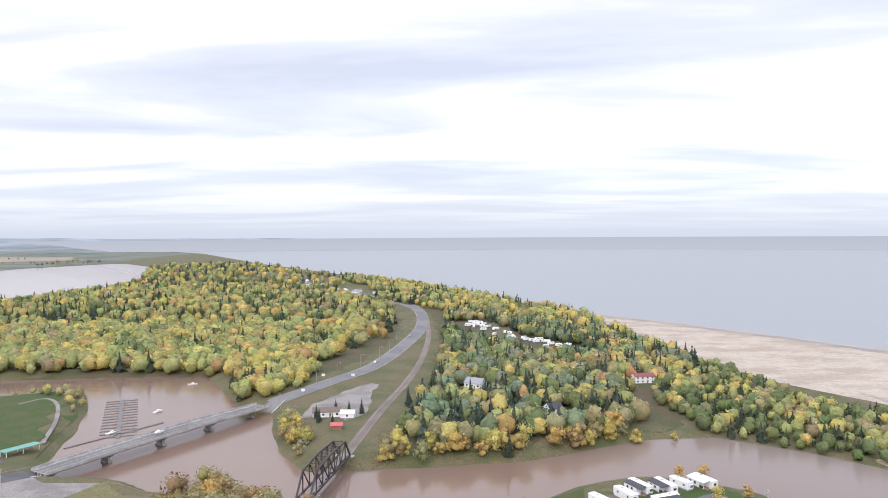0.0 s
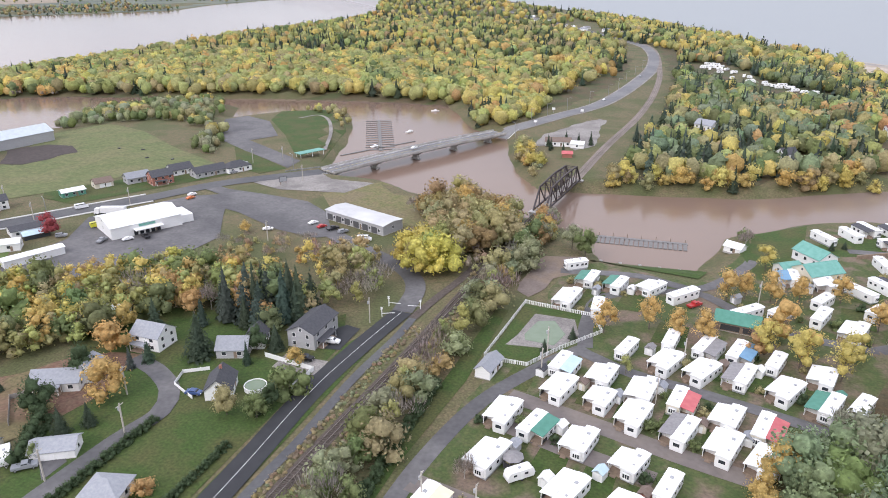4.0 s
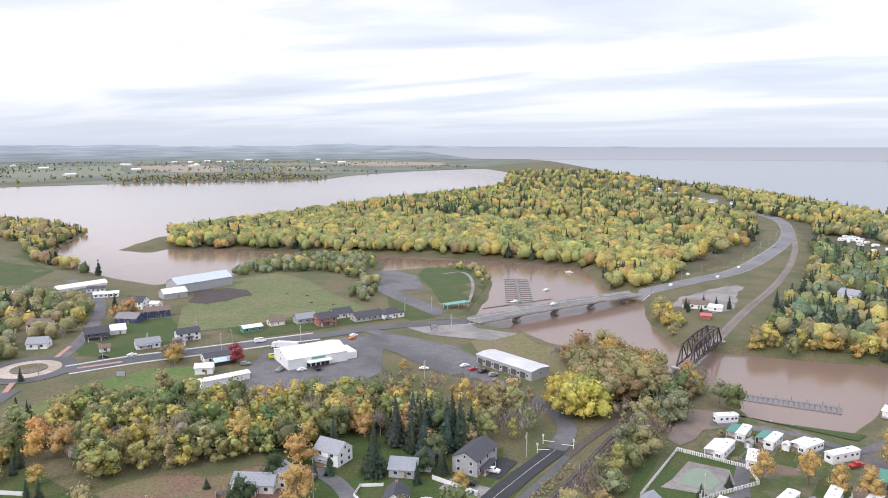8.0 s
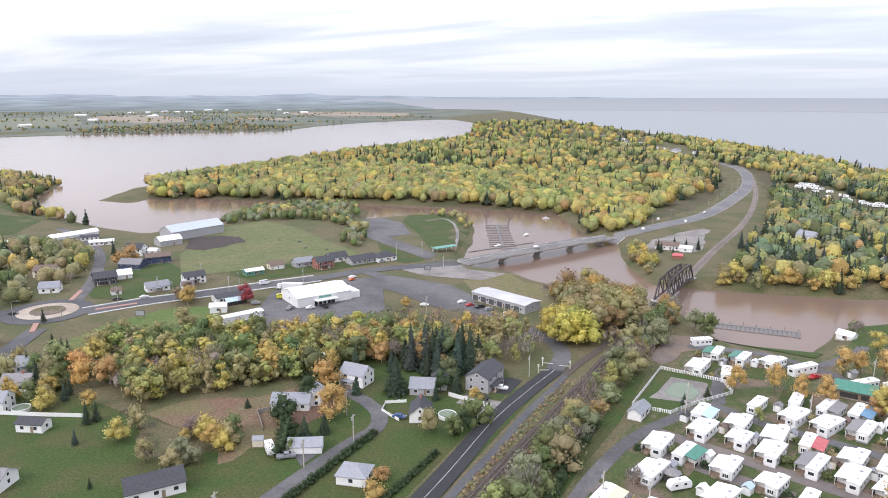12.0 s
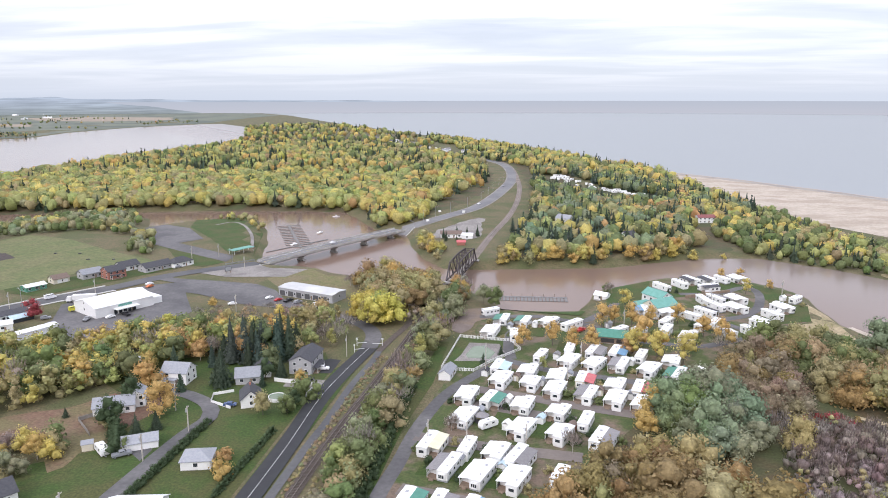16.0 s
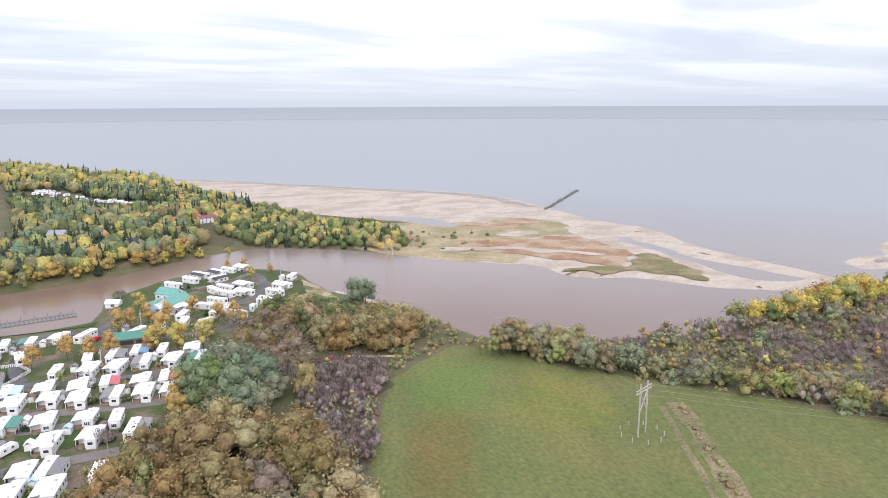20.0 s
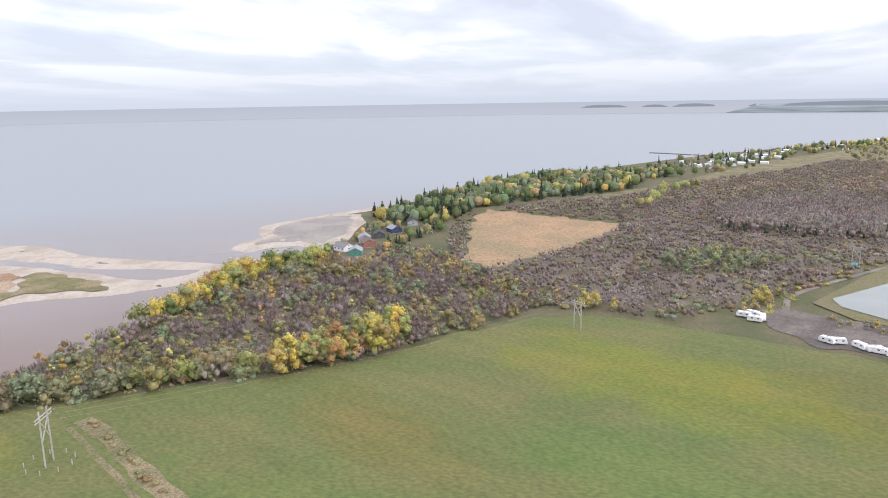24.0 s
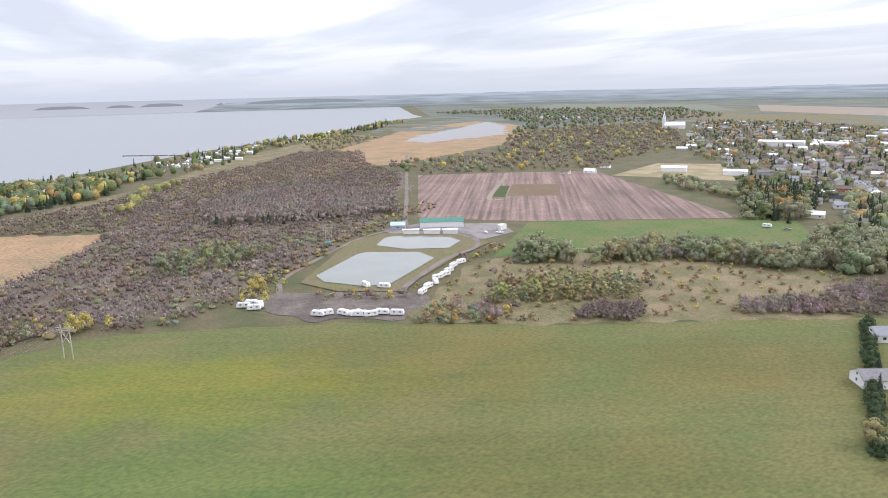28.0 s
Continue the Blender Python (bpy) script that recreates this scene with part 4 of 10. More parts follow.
def quads_at(centres, normals, sizes, generator):
    """Square leaf clumps at the given places, facing the given ways, bent a little along the middle."""
    n = normals / np.maximum(np.linalg.norm(normals, axis=1, keepdims=True), 1e-6)
    helper = generator.normal(size=n.shape)
    u = np.cross(n, helper); u /= np.maximum(np.linalg.norm(u, axis=1, keepdims=True), 1e-6)
    v = np.cross(n, u)
    s = sizes[:, None]
    lean = generator.uniform(0.6, 1.4, (len(n), 1))
    return np.stack([centres - u * s - v * s * lean * 0.5, centres + u * s * 0.7 - v * s * lean, centres + u * s + v * s * lean * 0.6, centres - u * s * 0.5 + v * s * lean], 1)


def crown_of(quads, outward):
    """Leaf clumps with the normals of the crown they belong to, all wound to face outward."""
    n = outward / np.maximum(np.linalg.norm(outward, axis=1, keepdims=True), 1e-6)
    faces = np.cross(quads[:, 1] - quads[:, 0], quads[:, 2] - quads[:, 0])
    wrong = (faces * n).sum(1) < 0
    quads[wrong] = quads[wrong][:, ::-1]
    return quads, n


def lump(n, generator, rough=0.16):
    """The inner mass of foliage: an uneven closed dome of radius 1, as quads, with the ways its corners face."""
    line = np.linspace(-1, 1, n + 1)
    quads = []
    for axis in range(3):
        for side in (-1, 1):
            if axis == 2 and side < 0:
                continue
            for i in range(n):
                for j in range(n):
                    corners = []
                    for di, dj in ((0, 0), (1, 0), (1, 1), (0, 1)):
                        p = [0, 0, 0]
                        p[axis], p[(axis + 1) % 3], p[(axis + 2) % 3] = side, line[i + di], line[j + dj]
                        corners.append(p)
                    quads.append(corners)
    q = np.array(quads, float)
    q /= np.linalg.norm(q, axis=2, keepdims=True)
    inward = (np.cross(q[:, 1] - q[:, 0], q[:, 2] - q[:, 0]) * q.mean(1)).sum(1) < 0
    q[inward] = q[inward][:, ::-1]
    way = q.copy()
    swell = np.ones(q.shape[:2])
    for k in range(5):
        w = generator.normal(size=3) * (1.6 + 0.9 * k)
        swell += rough * np.sin(q @ w + generator.uniform(0, 6))
    q *= swell[..., None]
    tone = 1.0 + 0.14 * np.sin(way @ (generator.normal(size=3) * 4.0)) + 0.10 * np.sin(way @ (generator.normal(size=3) * 7.0))
    return q, way, tone * generator.uniform(0.92, 1.08)


def broad_crown(count, generator, wide=0.5, low=0.22, leaf=None, lumps=None, fine=2, open_air=0.0):
    """A crown of a broad-leaved tree of height 1: several uneven masses of foliage with loose leaf clumps round them. open_air: the
    share of the masses that have lost their leaves."""
    lumps = lumps or int(generator.integers(6, 9))
    around, out = generator.uniform(0, math.tau, lumps), np.sqrt(generator.uniform(0.08, 1, lumps)) * wide * 0.60
    around = np.arange(lumps) * 2.4 + generator.uniform(-0.5, 0.5, lumps)
    mid = np.stack([out * np.cos(around), out * np.sin(around), generator.uniform(low + 0.20, 0.80, lumps) - out * 0.35], 1)
    radius = generator.uniform(0.15, 0.23, lumps) * wide / 0.42
    if lumps == 1:
        mid[0], radius[0] = (0, 0, 0.46), wide * 0.72
    else:
        mid[0] = (0, 0, 0.78)
    pieces, ways, tones = [], [], []
    for k in range(lumps):
        if generator.uniform() < open_air:
            continue
        core, way, tone = lump(fine, generator, 0.10 if lumps == 1 else 0.12)
        tall = 1.15 if lumps == 1 else 0.95
        pieces.append(mid[k] + core * radius[k] * (0.80 if lumps == 1 else 0.60) * np.array([1, 1, tall / max(0.6, wide / 0.6) if lumps == 1 else tall]))
        ways.append(way)
        tones.append(tone)
    which = generator.integers(0, lumps, count)
    way = generator.normal(size=(count, 3)); way /= np.linalg.norm(way, axis=1, keepdims=True)
    way[:, 2] = np.where(way[:, 2] < -0.5, -way[:, 2], way[:, 2])
    shell = generator.uniform(0.74, 1.18, (count, 1))
    centres = mid[which] + way * radius[which, None] * shell * np.array([1, 1, 0.95])
    normals = way + generator.normal(scale=0.6, size=(count, 3)) + np.array([0, 0, 0.3])
    size = (leaf or 0.62 / math.sqrt(count)) * generator.uniform(0.5, 1.25, count) * wide / 0.42 * 0.5
    quads, facing = crown_of(quads_at(centres, normals, size, generator), way + generator.normal(scale=0.25, size=(count, 3)) + np.array([0, 0, 0.25]))
    facing = np.repeat(facing[:, None], 4, axis=1)
    tone = np.repeat(generator.uniform(0.76, 1.24, (count, 1)), 4, axis=1)
    if pieces:
        quads, facing, tone = np.concatenate(pieces + [quads]), np.concatenate(ways + [facing]), np.concatenate(tones + [tone])
    return quads, facing, tone


def cone_crown(count, generator, wide=0.2, low=0.06):
    """A conifer's crown of height 1: tiers of drooping boughs that narrow to the top."""
    z = low + (1 - low) * (1 - np.sqrt(generator.uniform(0, 1, count)))
    tiers = 11
    z = np.where(generator.uniform(size=count) < 0.7, np.round(z * tiers) / tiers + generator.normal(scale=0.012, size=count), z)
    r = wide * (1.02 - z) * generator.uniform(0.45, 1.08, count)
    a = generator.uniform(0, math.tau, count)
    centres = np.stack([r * np.cos(a), r * np.sin(a), np.clip(z, 0.02, 0.99)], 1)
    normals = np.stack([np.cos(a), np.sin(a), np.full(count, 0.9)], 1) + generator.normal(scale=0.4, size=(count, 3))
    size = (0.55 / math.sqrt(count)) * generator.uniform(0.6, 1.3, count) * (1.15 - z * 0.75) * (wide / 0.2) ** 0.5
    quads, facing = crown_of(quads_at(centres, normals, size, generator), normals)
    heart, way, tone = lump(2, generator, 0.12)
    heart = heart * np.array([wide * 0.62, wide * 0.62, 1.0])
    heart[..., :2] *= np.clip(1.0 - heart[..., 2:] * 0.98, 0.02, 1)
    heart[..., 2] = np.clip(heart[..., 2], 0.0, 0.97) + low
    way = way * np.array([1, 1, 0.5]) + np.array([0, 0, 0.25])
    return np.concatenate([heart, quads]), np.concatenate([way, np.repeat(facing[:, None], 4, axis=1)]), np.concatenate([tone, np.repeat(generator.uniform(0.8, 1.2, (count, 1)), 4, axis=1)])


def bare_crown(count, generator, wide=0.5, lumps=3, dense=1.0, fine=2):
    """A leafless crown of height 1: soft masses of fine twigs with single thin shoots standing out of them."""
    around = np.arange(lumps) * 2.4 + generator.uniform(0, 6)
    out = np.sqrt(generator.uniform(0.1, 1, lumps)) * wide * (0.5 if lumps > 1 else 0.0)
    mid = np.stack([out * np.cos(around), out * np.sin(around), generator.uniform(0.34, 0.55, lumps)], 1)
    girth = np.array([1, 1, 1.15]) * wide * (0.40 if lumps > 1 else 0.52)
    masses, ways, tones = [], [], []
    for k in range(lumps):
        mass, face, tone = lump(fine, generator, 0.13)
        if dense:
            tones.append(tone)
            masses.append(mid[k] + mass * girth * generator.uniform(0.6, 0.85) * dense)
            ways.append(face)
    which = generator.integers(0, lumps, count)
    way = generator.normal(size=(count, 3)); way /= np.linalg.norm(way, axis=1, keepdims=True)
    way[:, 2] = np.abs(way[:, 2])
    foot = mid[which] + way * girth * generator.uniform(0.45, 0.95, (count, 1))
    tip = foot + (way * 0.45 + np.array([0, 0, 0.75])) * generator.uniform(0.08, 0.20, (count, 1))
    side = np.cross(tip - foot, generator.normal(size=(count, 3))); side /= np.linalg.norm(side, axis=1, keepdims=True)
    side *= generator.uniform(0.007, 0.016, (count, 1)) * (110 / count) ** 0.35
    quads = np.stack([foot - side, foot + side, tip + side * 0.4, tip - side * 0.4], 1)
    quads, facing = crown_of(quads, way + np.array([0, 0, 0.4]) + generator.normal(scale=0.3, size=(count, 3)))
    return np.concatenate(masses + [quads]), np.concatenate(ways + [np.repeat(facing[:, None], 4, axis=1)]), np.concatenate(tones + [np.repeat(generator.uniform(0.75, 1.25, (count, 1)), 4, axis=1)])


FAR = {"broad": [broad_crown(36, rng, 0.6, 0.05, 0.085, lumps=1) for _ in range(9)], "cone": [cone_crown(24, rng, 0.22) for _ in range(4)],
       "bare": [bare_crown(26, rng, 0.95, 3, 0.62, 1) for _ in range(5)], "slim": [broad_crown(24, rng, 0.36, 0.03, 0.085, lumps=1) for _ in range(4)],
       "bush": [broad_crown(16, rng, 1.15, -0.12, 0.09, lumps=1) for _ in range(4)]}
NEAR = {"broad": [broad_crown(400, rng, 0.58, 0.04, 0.046) for _ in range(6)], "cone": [cone_crown(280, rng, 0.22) for _ in range(3)],
        "bare": [bare_crown(240, rng, 0.7, 4, 0) for _ in range(4)], "slim": [broad_crown(250, rng, 0.36, 0.02, 0.054) for _ in range(4)], "bush": [broad_crown(110, rng, 0.95, -0.12, 0.065, lumps=4) for _ in range(4)],
        "thin": [broad_crown(260, rng, 0.5, 0.04, 0.030, open_air=0.45) for _ in range(4)]}
MID = {"broad": [broad_crown(150, rng, 0.6, 0.04, 0.066, lumps=5) for _ in range(5)], "bare": [bare_crown(120, rng, 0.85, 3, 0.65) for _ in range(4)], "bush": [broad_crown(60, rng, 0.95, -0.12, 0.08, lumps=3) for _ in range(4)],
       "slim": [broad_crown(90, rng, 0.36, 0.02, 0.05, lumps=5) for _ in range(4)], "cone": [cone_crown(150, rng, 0.22) for _ in range(3)]}
MID_TOWN = {"slim": [broad_crown(200, rng, 0.36, 0.02, 0.060) for _ in range(5)], "broad": [broad_crown(240, rng, 0.6, 0.04, 0.054) for _ in range(4)], "bare": MID["bare"], "bush": MID["bush"], "cone": NEAR["cone"]}
BIG = {"broad": [broad_crown(820, rng, 0.60, 0.02, 0.037, lumps=10) for _ in range(6)], "bare": [bare_crown(420, rng, 0.8, 5, 0) for _ in range(3)], "bush": NEAR["bush"], "slim": NEAR["slim"]}


def scatter(outline, gap, generator, keep=None):
    """Places within an outline, about a gap apart."""
    p = np.array(outline, float)
    xs, ys = np.arange(p[:, 0].min(), p[:, 0].max(), gap), np.arange(p[:, 1].min(), p[:, 1].max(), gap)
    gx, gy = np.meshgrid(xs, ys)
    gx = gx.ravel() + generator.uniform(-0.5, 0.5, gx.size) * gap * 0.95
    gy = gy.ravel() + generator.uniform(-0.5, 0.5, gy.size) * gap * 0.95
    within, _ = inside_and_distance(gx, gy, outline)
    if keep is not None:
        within &= keep(gx, gy)
    within &= shore(gx, gy) > 2.0
    return gx[within], gy[within]


def grove(name, label, outline, gap, mix, tall, templates, generator, keep=None, patchy=0.5, category="woods", tall_vary=0.28):
    """A wood as one mesh. mix: rows of share, shape, colour. Kinds keep together in clumps as far as patchy says."""
    x, y = scatter(outline, gap, generator, keep)
    if not len(x):
        return None
    share = np.cumsum([float(m[0]) for m in mix]); share = share / share[-1]
    drift = 0.5 + 0.5 * np.sin(x * 0.045 + 2.1 * np.sin(y * 0.031 + 1.0)) * np.sin(y * 0.052 + 1.7 * np.sin(x * 0.027))
    pick = np.where(generator.uniform(size=len(x)) < patchy, np.clip(drift + generator.normal(scale=0.14, size=len(x)), 0, 0.999), generator.uniform(size=len(x)))
    kind = np.minimum(np.searchsorted(share, pick), len(mix) - 1)
    z = ground(x, y) - 0.3
    quads, tints, ways = [], [], []
    for k in range(len(x)):
        _, shape, colour = mix[kind[k]]
        pool = templates[shape]
        crown, outward, tone = pool[int(generator.integers(len(pool)))]
        h = tall * (1 + generator.uniform(-tall_vary, tall_vary)) * (1.12 if shape == "cone" else 1.0) * (0.45 if shape == "bush" else 1.0)
        spread = h * generator.uniform(0.82, 1.2)
        a = generator.uniform(0, math.tau)
        c, s = math.cos(a) * spread, math.sin(a) * spread
        moved = np.empty_like(crown)
        moved[..., 0] = crown[..., 0] * c - crown[..., 1] * s + x[k]
        moved[..., 1] = crown[..., 0] * s + crown[..., 1] * c + y[k]
        moved[..., 2] = crown[..., 2] * h + z[k]
        quads.append(moved)
        ca, sa = math.cos(a), math.sin(a)
        ways.append(np.stack([outward[..., 0] * ca - outward[..., 1] * sa, outward[..., 0] * sa + outward[..., 1] * ca, outward[..., 2]], -1).reshape(-1, 3))
        base = np.array(LEAF[colour]) * generator.uniform(0.86, 1.14) * (1 + generator.normal(scale=0.05, size=3))
        tints.append(np.concatenate([np.clip(base, 0.01, 1) * tone.reshape(-1, 1), np.ones((tone.size, 1))], 1))
    verts = np.concatenate(quads).reshape(-1, 3)
    return leaf_mesh(name, label, category, verts, np.concatenate(tints), np.concatenate(ways))


def leaf_mesh(name, label, category, verts, tints, ways):
    mesh = bpy.data.meshes.new(name)
    count = len(verts) // 4
    mesh.vertices.add(len(verts)); mesh.vertices.foreach_set("co", verts.astype(np.float32).ravel())
    mesh.loops.add(len(verts)); mesh.loops.foreach_set("vertex_index", np.arange(len(verts), dtype=np.int32))
    mesh.polygons.add(count); mesh.polygons.foreach_set("loop_start", np.arange(0, len(verts), 4, dtype=np.int32))
    mesh.update(calc_edges=True)
    own = mesh.attributes.new("tint", "FLOAT_COLOR", "POINT")
    own.data.foreach_set("color", tints.astype(np.float32).ravel())
    mesh.materials.append(M["leaves"])
    mesh.normals_split_custom_set_from_vertices(ways.astype(np.float32))
    return tagged(new(name, mesh), label, category, kind="stuff")


def near_line(x, y, line):
    """Distance of places to a broken line."""
    best = np.full(len(x), 1e9)
    for (xa, ya), (xb, yb) in zip(line, line[1:]):
        dx, dy = xb - xa, yb - ya
        f = np.clip(((x - xa) * dx + (y - ya) * dy) / (dx * dx + dy * dy), 0, 1)
        best = np.minimum(best, np.hypot(x - xa - dx * f, y - ya - dy * f))
    return best


SPIT_WOOD = [(-600, 562), (-479, 610), (-327, 648), (-192, 662), (-175, 640), (-150, 650), (-118, 690), (-90, 760), (-72, 833), (-70, 960), (-90, 1100), (-130, 1200), (-260, 1430), (-260, 1500), (-700, 1560), (-720, 1385), (-740, 1079), (-705, 831), (-690, 640)]
DECIDUOUS = [(12, "broad", "olive"), (24, "broad", "lime"), (15, "broad", "yellow"), (14, "broad", "lime"), (5, "broad", "gold"), (10, "broad", "green"), (2, "broad", "orange"), (5, "cone", "conifer")]
DARKER = [(20, "cone", "conifer"), (8, "cone", "conifer_blue"), (10, "broad", "green"), (20, "broad", "lime"), (14, "broad", "yellow"), (10, "broad", "olive"), (4, "broad", "gold")]
grove("spit_forest", "mixed autumn forest, yellow, lime and green crowns", SPIT_WOOD, 8.0, DECIDUOUS, 13.5, FAR, rng, keep=lambda x, y: (y < 900) & ((y < 740) | (x < -150)), patchy=0.45)
grove("spit_forest", "dark green conifer forest with yellow birches", SPIT_WOOD, 14.5, DARKER, 14, FAR, rng, keep=lambda x, y: (y >= 900) | ((y >= 740) & (x >= -150)), patchy=0.5)
grove("far_forest", "distant dark conifer forest on the spit", [(-700, 1560), (-250, 1500), (-150, 1650), (-330, 1950), (-760, 2650), (-1080, 2500), (-800, 1841)], 34, DARKER, 15, FAR, rng)
grove("shore_forest", "dark conifers and yellow trees along the sea shore", [(-130, 1240), (-60, 1150), (40, 1010), (130, 900), (190, 860), (152, 1086), (60, 1290), (-100, 1600), (-260, 1880), (-300, 1800), (-180, 1500)], 13,
      DARKER + [(14, "broad", "yellow")], 13, FAR, rng, keep=lambda x, y: near_line(x, y, [(-68, 1280), (-121, 1335), (-244, 1463), (-383, 1713)]) > 16)
grove("bank_trees", "leafless grey trunks and yellowing trees along the bank", [(-610, 566), (-479, 606), (-327, 642), (-200, 660), (-195, 672), (-267, 674), (-334, 657), (-427, 632), (-548, 604), (-612, 574)], 6.0,
      [(3, "bare", "bare"), (2, "slim", "olive"), (2, "broad", "lime"), (2, "bare", "purple")], 10, FAR, rng, patchy=0.2)
EAST_WOOD = [(-22, 476), (20, 478), (60, 492), (100, 514), (118, 530), (116, 600), (150, 640), (205, 700), (190, 800), (150, 900), (40, 1010), (-20, 1060), (-12, 900), (-8, 760), (-10, 640), (-18, 540)]
clearings = lambda x, y: (np.hypot(x - 20, y - 600) > 19) & (np.hypot(x - 63, y - 531) > 14) & (np.hypot(x - 141, y - 632) > 15) & (near_line(x, y, [(14, 950), (27, 900), (54, 832), (80, 806), (94, 775)]) > 34)
grove("mixed_wood", "green conifers mixed with yellow and lime trees", EAST_WOOD, 7.7, [(14, "broad", "green"), (14, "cone", "conifer"), (10, "cone", "conifer_blue"), (10, "broad", "poplar"), (9, "broad", "olive"), (9, "broad", "lime"), (7, "broad", "yellow"), (2, "broad", "orange")],
      12, FAR, rng, keep=clearings, patchy=0.35)
grove("bank_trees", "row of golden trees on the river bank", [(-30, 458), (20, 466), (60, 477), (104, 505), (98, 514), (58, 488), (18, 476), (-32, 470)], 6.5, [(5, "broad", "yellow"), (4, "broad", "gold"), (2, "broad", "olive"), (1, "broad", "russet")], 9, NEAR, rng, patchy=0.1)
grove("shore_pines", "low green pines and yellow birches behind the beach", [(147, 511), (170, 498), (203, 468), (234, 440), (262, 462), (258, 540), (232, 584), (215, 700), (180, 720), (150, 640), (135, 580)], 7.2,
      [(10, "broad", "green"), (8, "cone", "conifer"), (5, "broad", "lime"), (4, "broad", "yellow"), (3, "broad", "olive")], 8.5, FAR, rng, keep=lambda x, y: np.hypot(x - 134, y - 500) > 20)
grove("dune_scrub", "scattered low bushes on the dunes", [(235, 440), (300, 400), (330, 450), (280, 520), (255, 500)], 16, [(3, "bush", "olive"), (2, "bush", "green"), (1, "bush", "yellow")], 5, FAR, rng)
grove("point_trees", "yellow and lime trees round the roadside clearing", [(-118, 590), (-135, 600), (-165, 650), (-150, 655), (-118, 690), (-100, 680), (-104, 640)], 7, [(4, "broad", "yellow"), (3, "broad", "lime"), (2, "broad", "gold"), (1, "cone", "conifer")], 10, FAR, rng)
grove("point_trees", "yellow and olive trees on the river point", [(-64, 456), (-84, 484), (-98, 526), (-88, 528), (-74, 500), (-56, 470)], 6.5, [(3, "broad", "olive"), (3, "broad", "yellow"), (2, "bush", "grey_green")], 8, NEAR, rng, patchy=0.1)
grove("shore_trees", "yellow, gold and dark trees above the river", [(-154, 596), (-121, 574), (-113, 586), (-99, 612), (-106, 660), (-125, 650), (-150, 640)], 8, [(4, "broad", "yellow"), (3, "broad", "lime"), (1, "broad", "gold"), (2, "cone", "conifer")], 11, FAR, rng, keep=lambda x, y: np.hypot(x + 133, y - 632) > 12)
grove("dyke_brush", "olive and tan brush between the ponds and the yard", [(366, -136), (350, -148), (330, -178), (340, -196), (384, -246), (404, -284), (396, -292), (372, -250), (330, -200), (318, -184), (344, -138)], 6.5, [(4, "bush", "olive"), (3, "bush", "tan"), (1, "bush", "yellow"), (1, "bare", "purple")], 6, MID, rng, keep=lambda x, y: near_line(x, y, [(320, -184), (371, -240)]) > 6)
grove("dyke_brush", "low tan and olive brush north of the ponds", [(370, -104), (400, -120), (450, -168), (500, -215), (560, -262), (600, -330), (575, -330), (520, -270), (480, -214), (440, -176), (396, -138)], 8.5, [(4, "bush", "olive"), (3, "bush", "tan"), (1, "bush", "yellow"), (2, "bare", "purple")], 5.5, FAR, rng)
grove("median_birches", "avenue of lime-yellow birches on the spit", [(-132, 1020), (-112, 1020), (-98, 820), (-118, 820)], 8, [(3, "broad", "yellow"), (3, "broad", "lime")], 12, FAR, rng)
# the town side
TOWN_WOOD = [(-250, 222), (-233, 240), (-205, 258), (-185, 270), (-160, 292), (-138, 298), (-120, 292), (-108, 280), (-116, 276), (-138, 266), (-150, 250), (-150, 240), (-164, 222), (-182, 202), (-188, 190), (-214, 198), (-236, 206)]
grove("town_wood", "tall slim yellow-green and olive trees behind the houses", TOWN_WOOD, 5.2, [(10, "slim", "lime"), (6, "slim", "olive"), (7, "slim", "yellow"), (5, "broad", "green"), (1, "bare", "bare"), (1, "slim", "gold"), (2, "bush", "olive")], 12, MID_TOWN, rng, patchy=0.35)
grove("spruce_stand", "stand of tall dark spruces", [(-128, 262), (-108, 262), (-98, 270), (-100, 282), (-116, 288), (-130, 276)], 6, [(5, "cone", "conifer"), (3, "cone", "conifer_blue")], 15, NEAR, rng)
grove("road_trees", "yellow-green slim trees by the old road", [(-104, 268), (-88, 280), (-82, 300), (-92, 318), (-112, 326), (-122, 312), (-108, 296)], 6.0, [(5, "slim", "lime"), (4, "slim", "olive"), (2, "slim", "yellow"), (1, "bare", "bare")], 10, NEAR, rng)
grove("river_trees", "dense olive-brown trees above the river", [(-102, 388), (-92, 404), (-74, 402), (-56, 388), (-52, 362), (-56, 346), (-68, 340), (-84, 350), (-96, 368)], 6.0, [(6, "broad", "olive"), (3, "broad", "russet"), (2, "broad", "brown"), (1, "broad", "gold")], 11.5, NEAR, rng, patchy=0.3)
grove("river_trees", "bright yellow trees above the lane", [(-90, 326), (-84, 340), (-72, 338), (-64, 322), (-70, 314), (-82, 316)], 6.5, [(5, "slim", "bright"), (3, "broad", "bright"), (2, "slim", "lime"), (1, "slim", "gold")], 13, NEAR, rng, patchy=0.1)
grove("river_brush", "half-bare grey-brown brush by the rails", [(-96, 352), (-90, 330), (-84, 344), (-66, 340), (-58, 320), (-54, 330), (-56, 352), (-80, 352)], 5.0, [(3, "bare", "bare"), (3, "bush", "olive"), (2, "bush", "tan"), (1, "bush", "grey_green")], 6, MID, rng, patchy=0.3)
grove("brush", "low tan brush with small yellow bushes", [(-160, 300), (-128, 302), (-110, 330), (-140, 338), (-165, 330), (-170, 308)], 6, [(3, "bush", "tan"), (2, "bush", "olive"), (1, "bare", "bare"), (1, "bush", "gold")], 6, NEAR, rng)
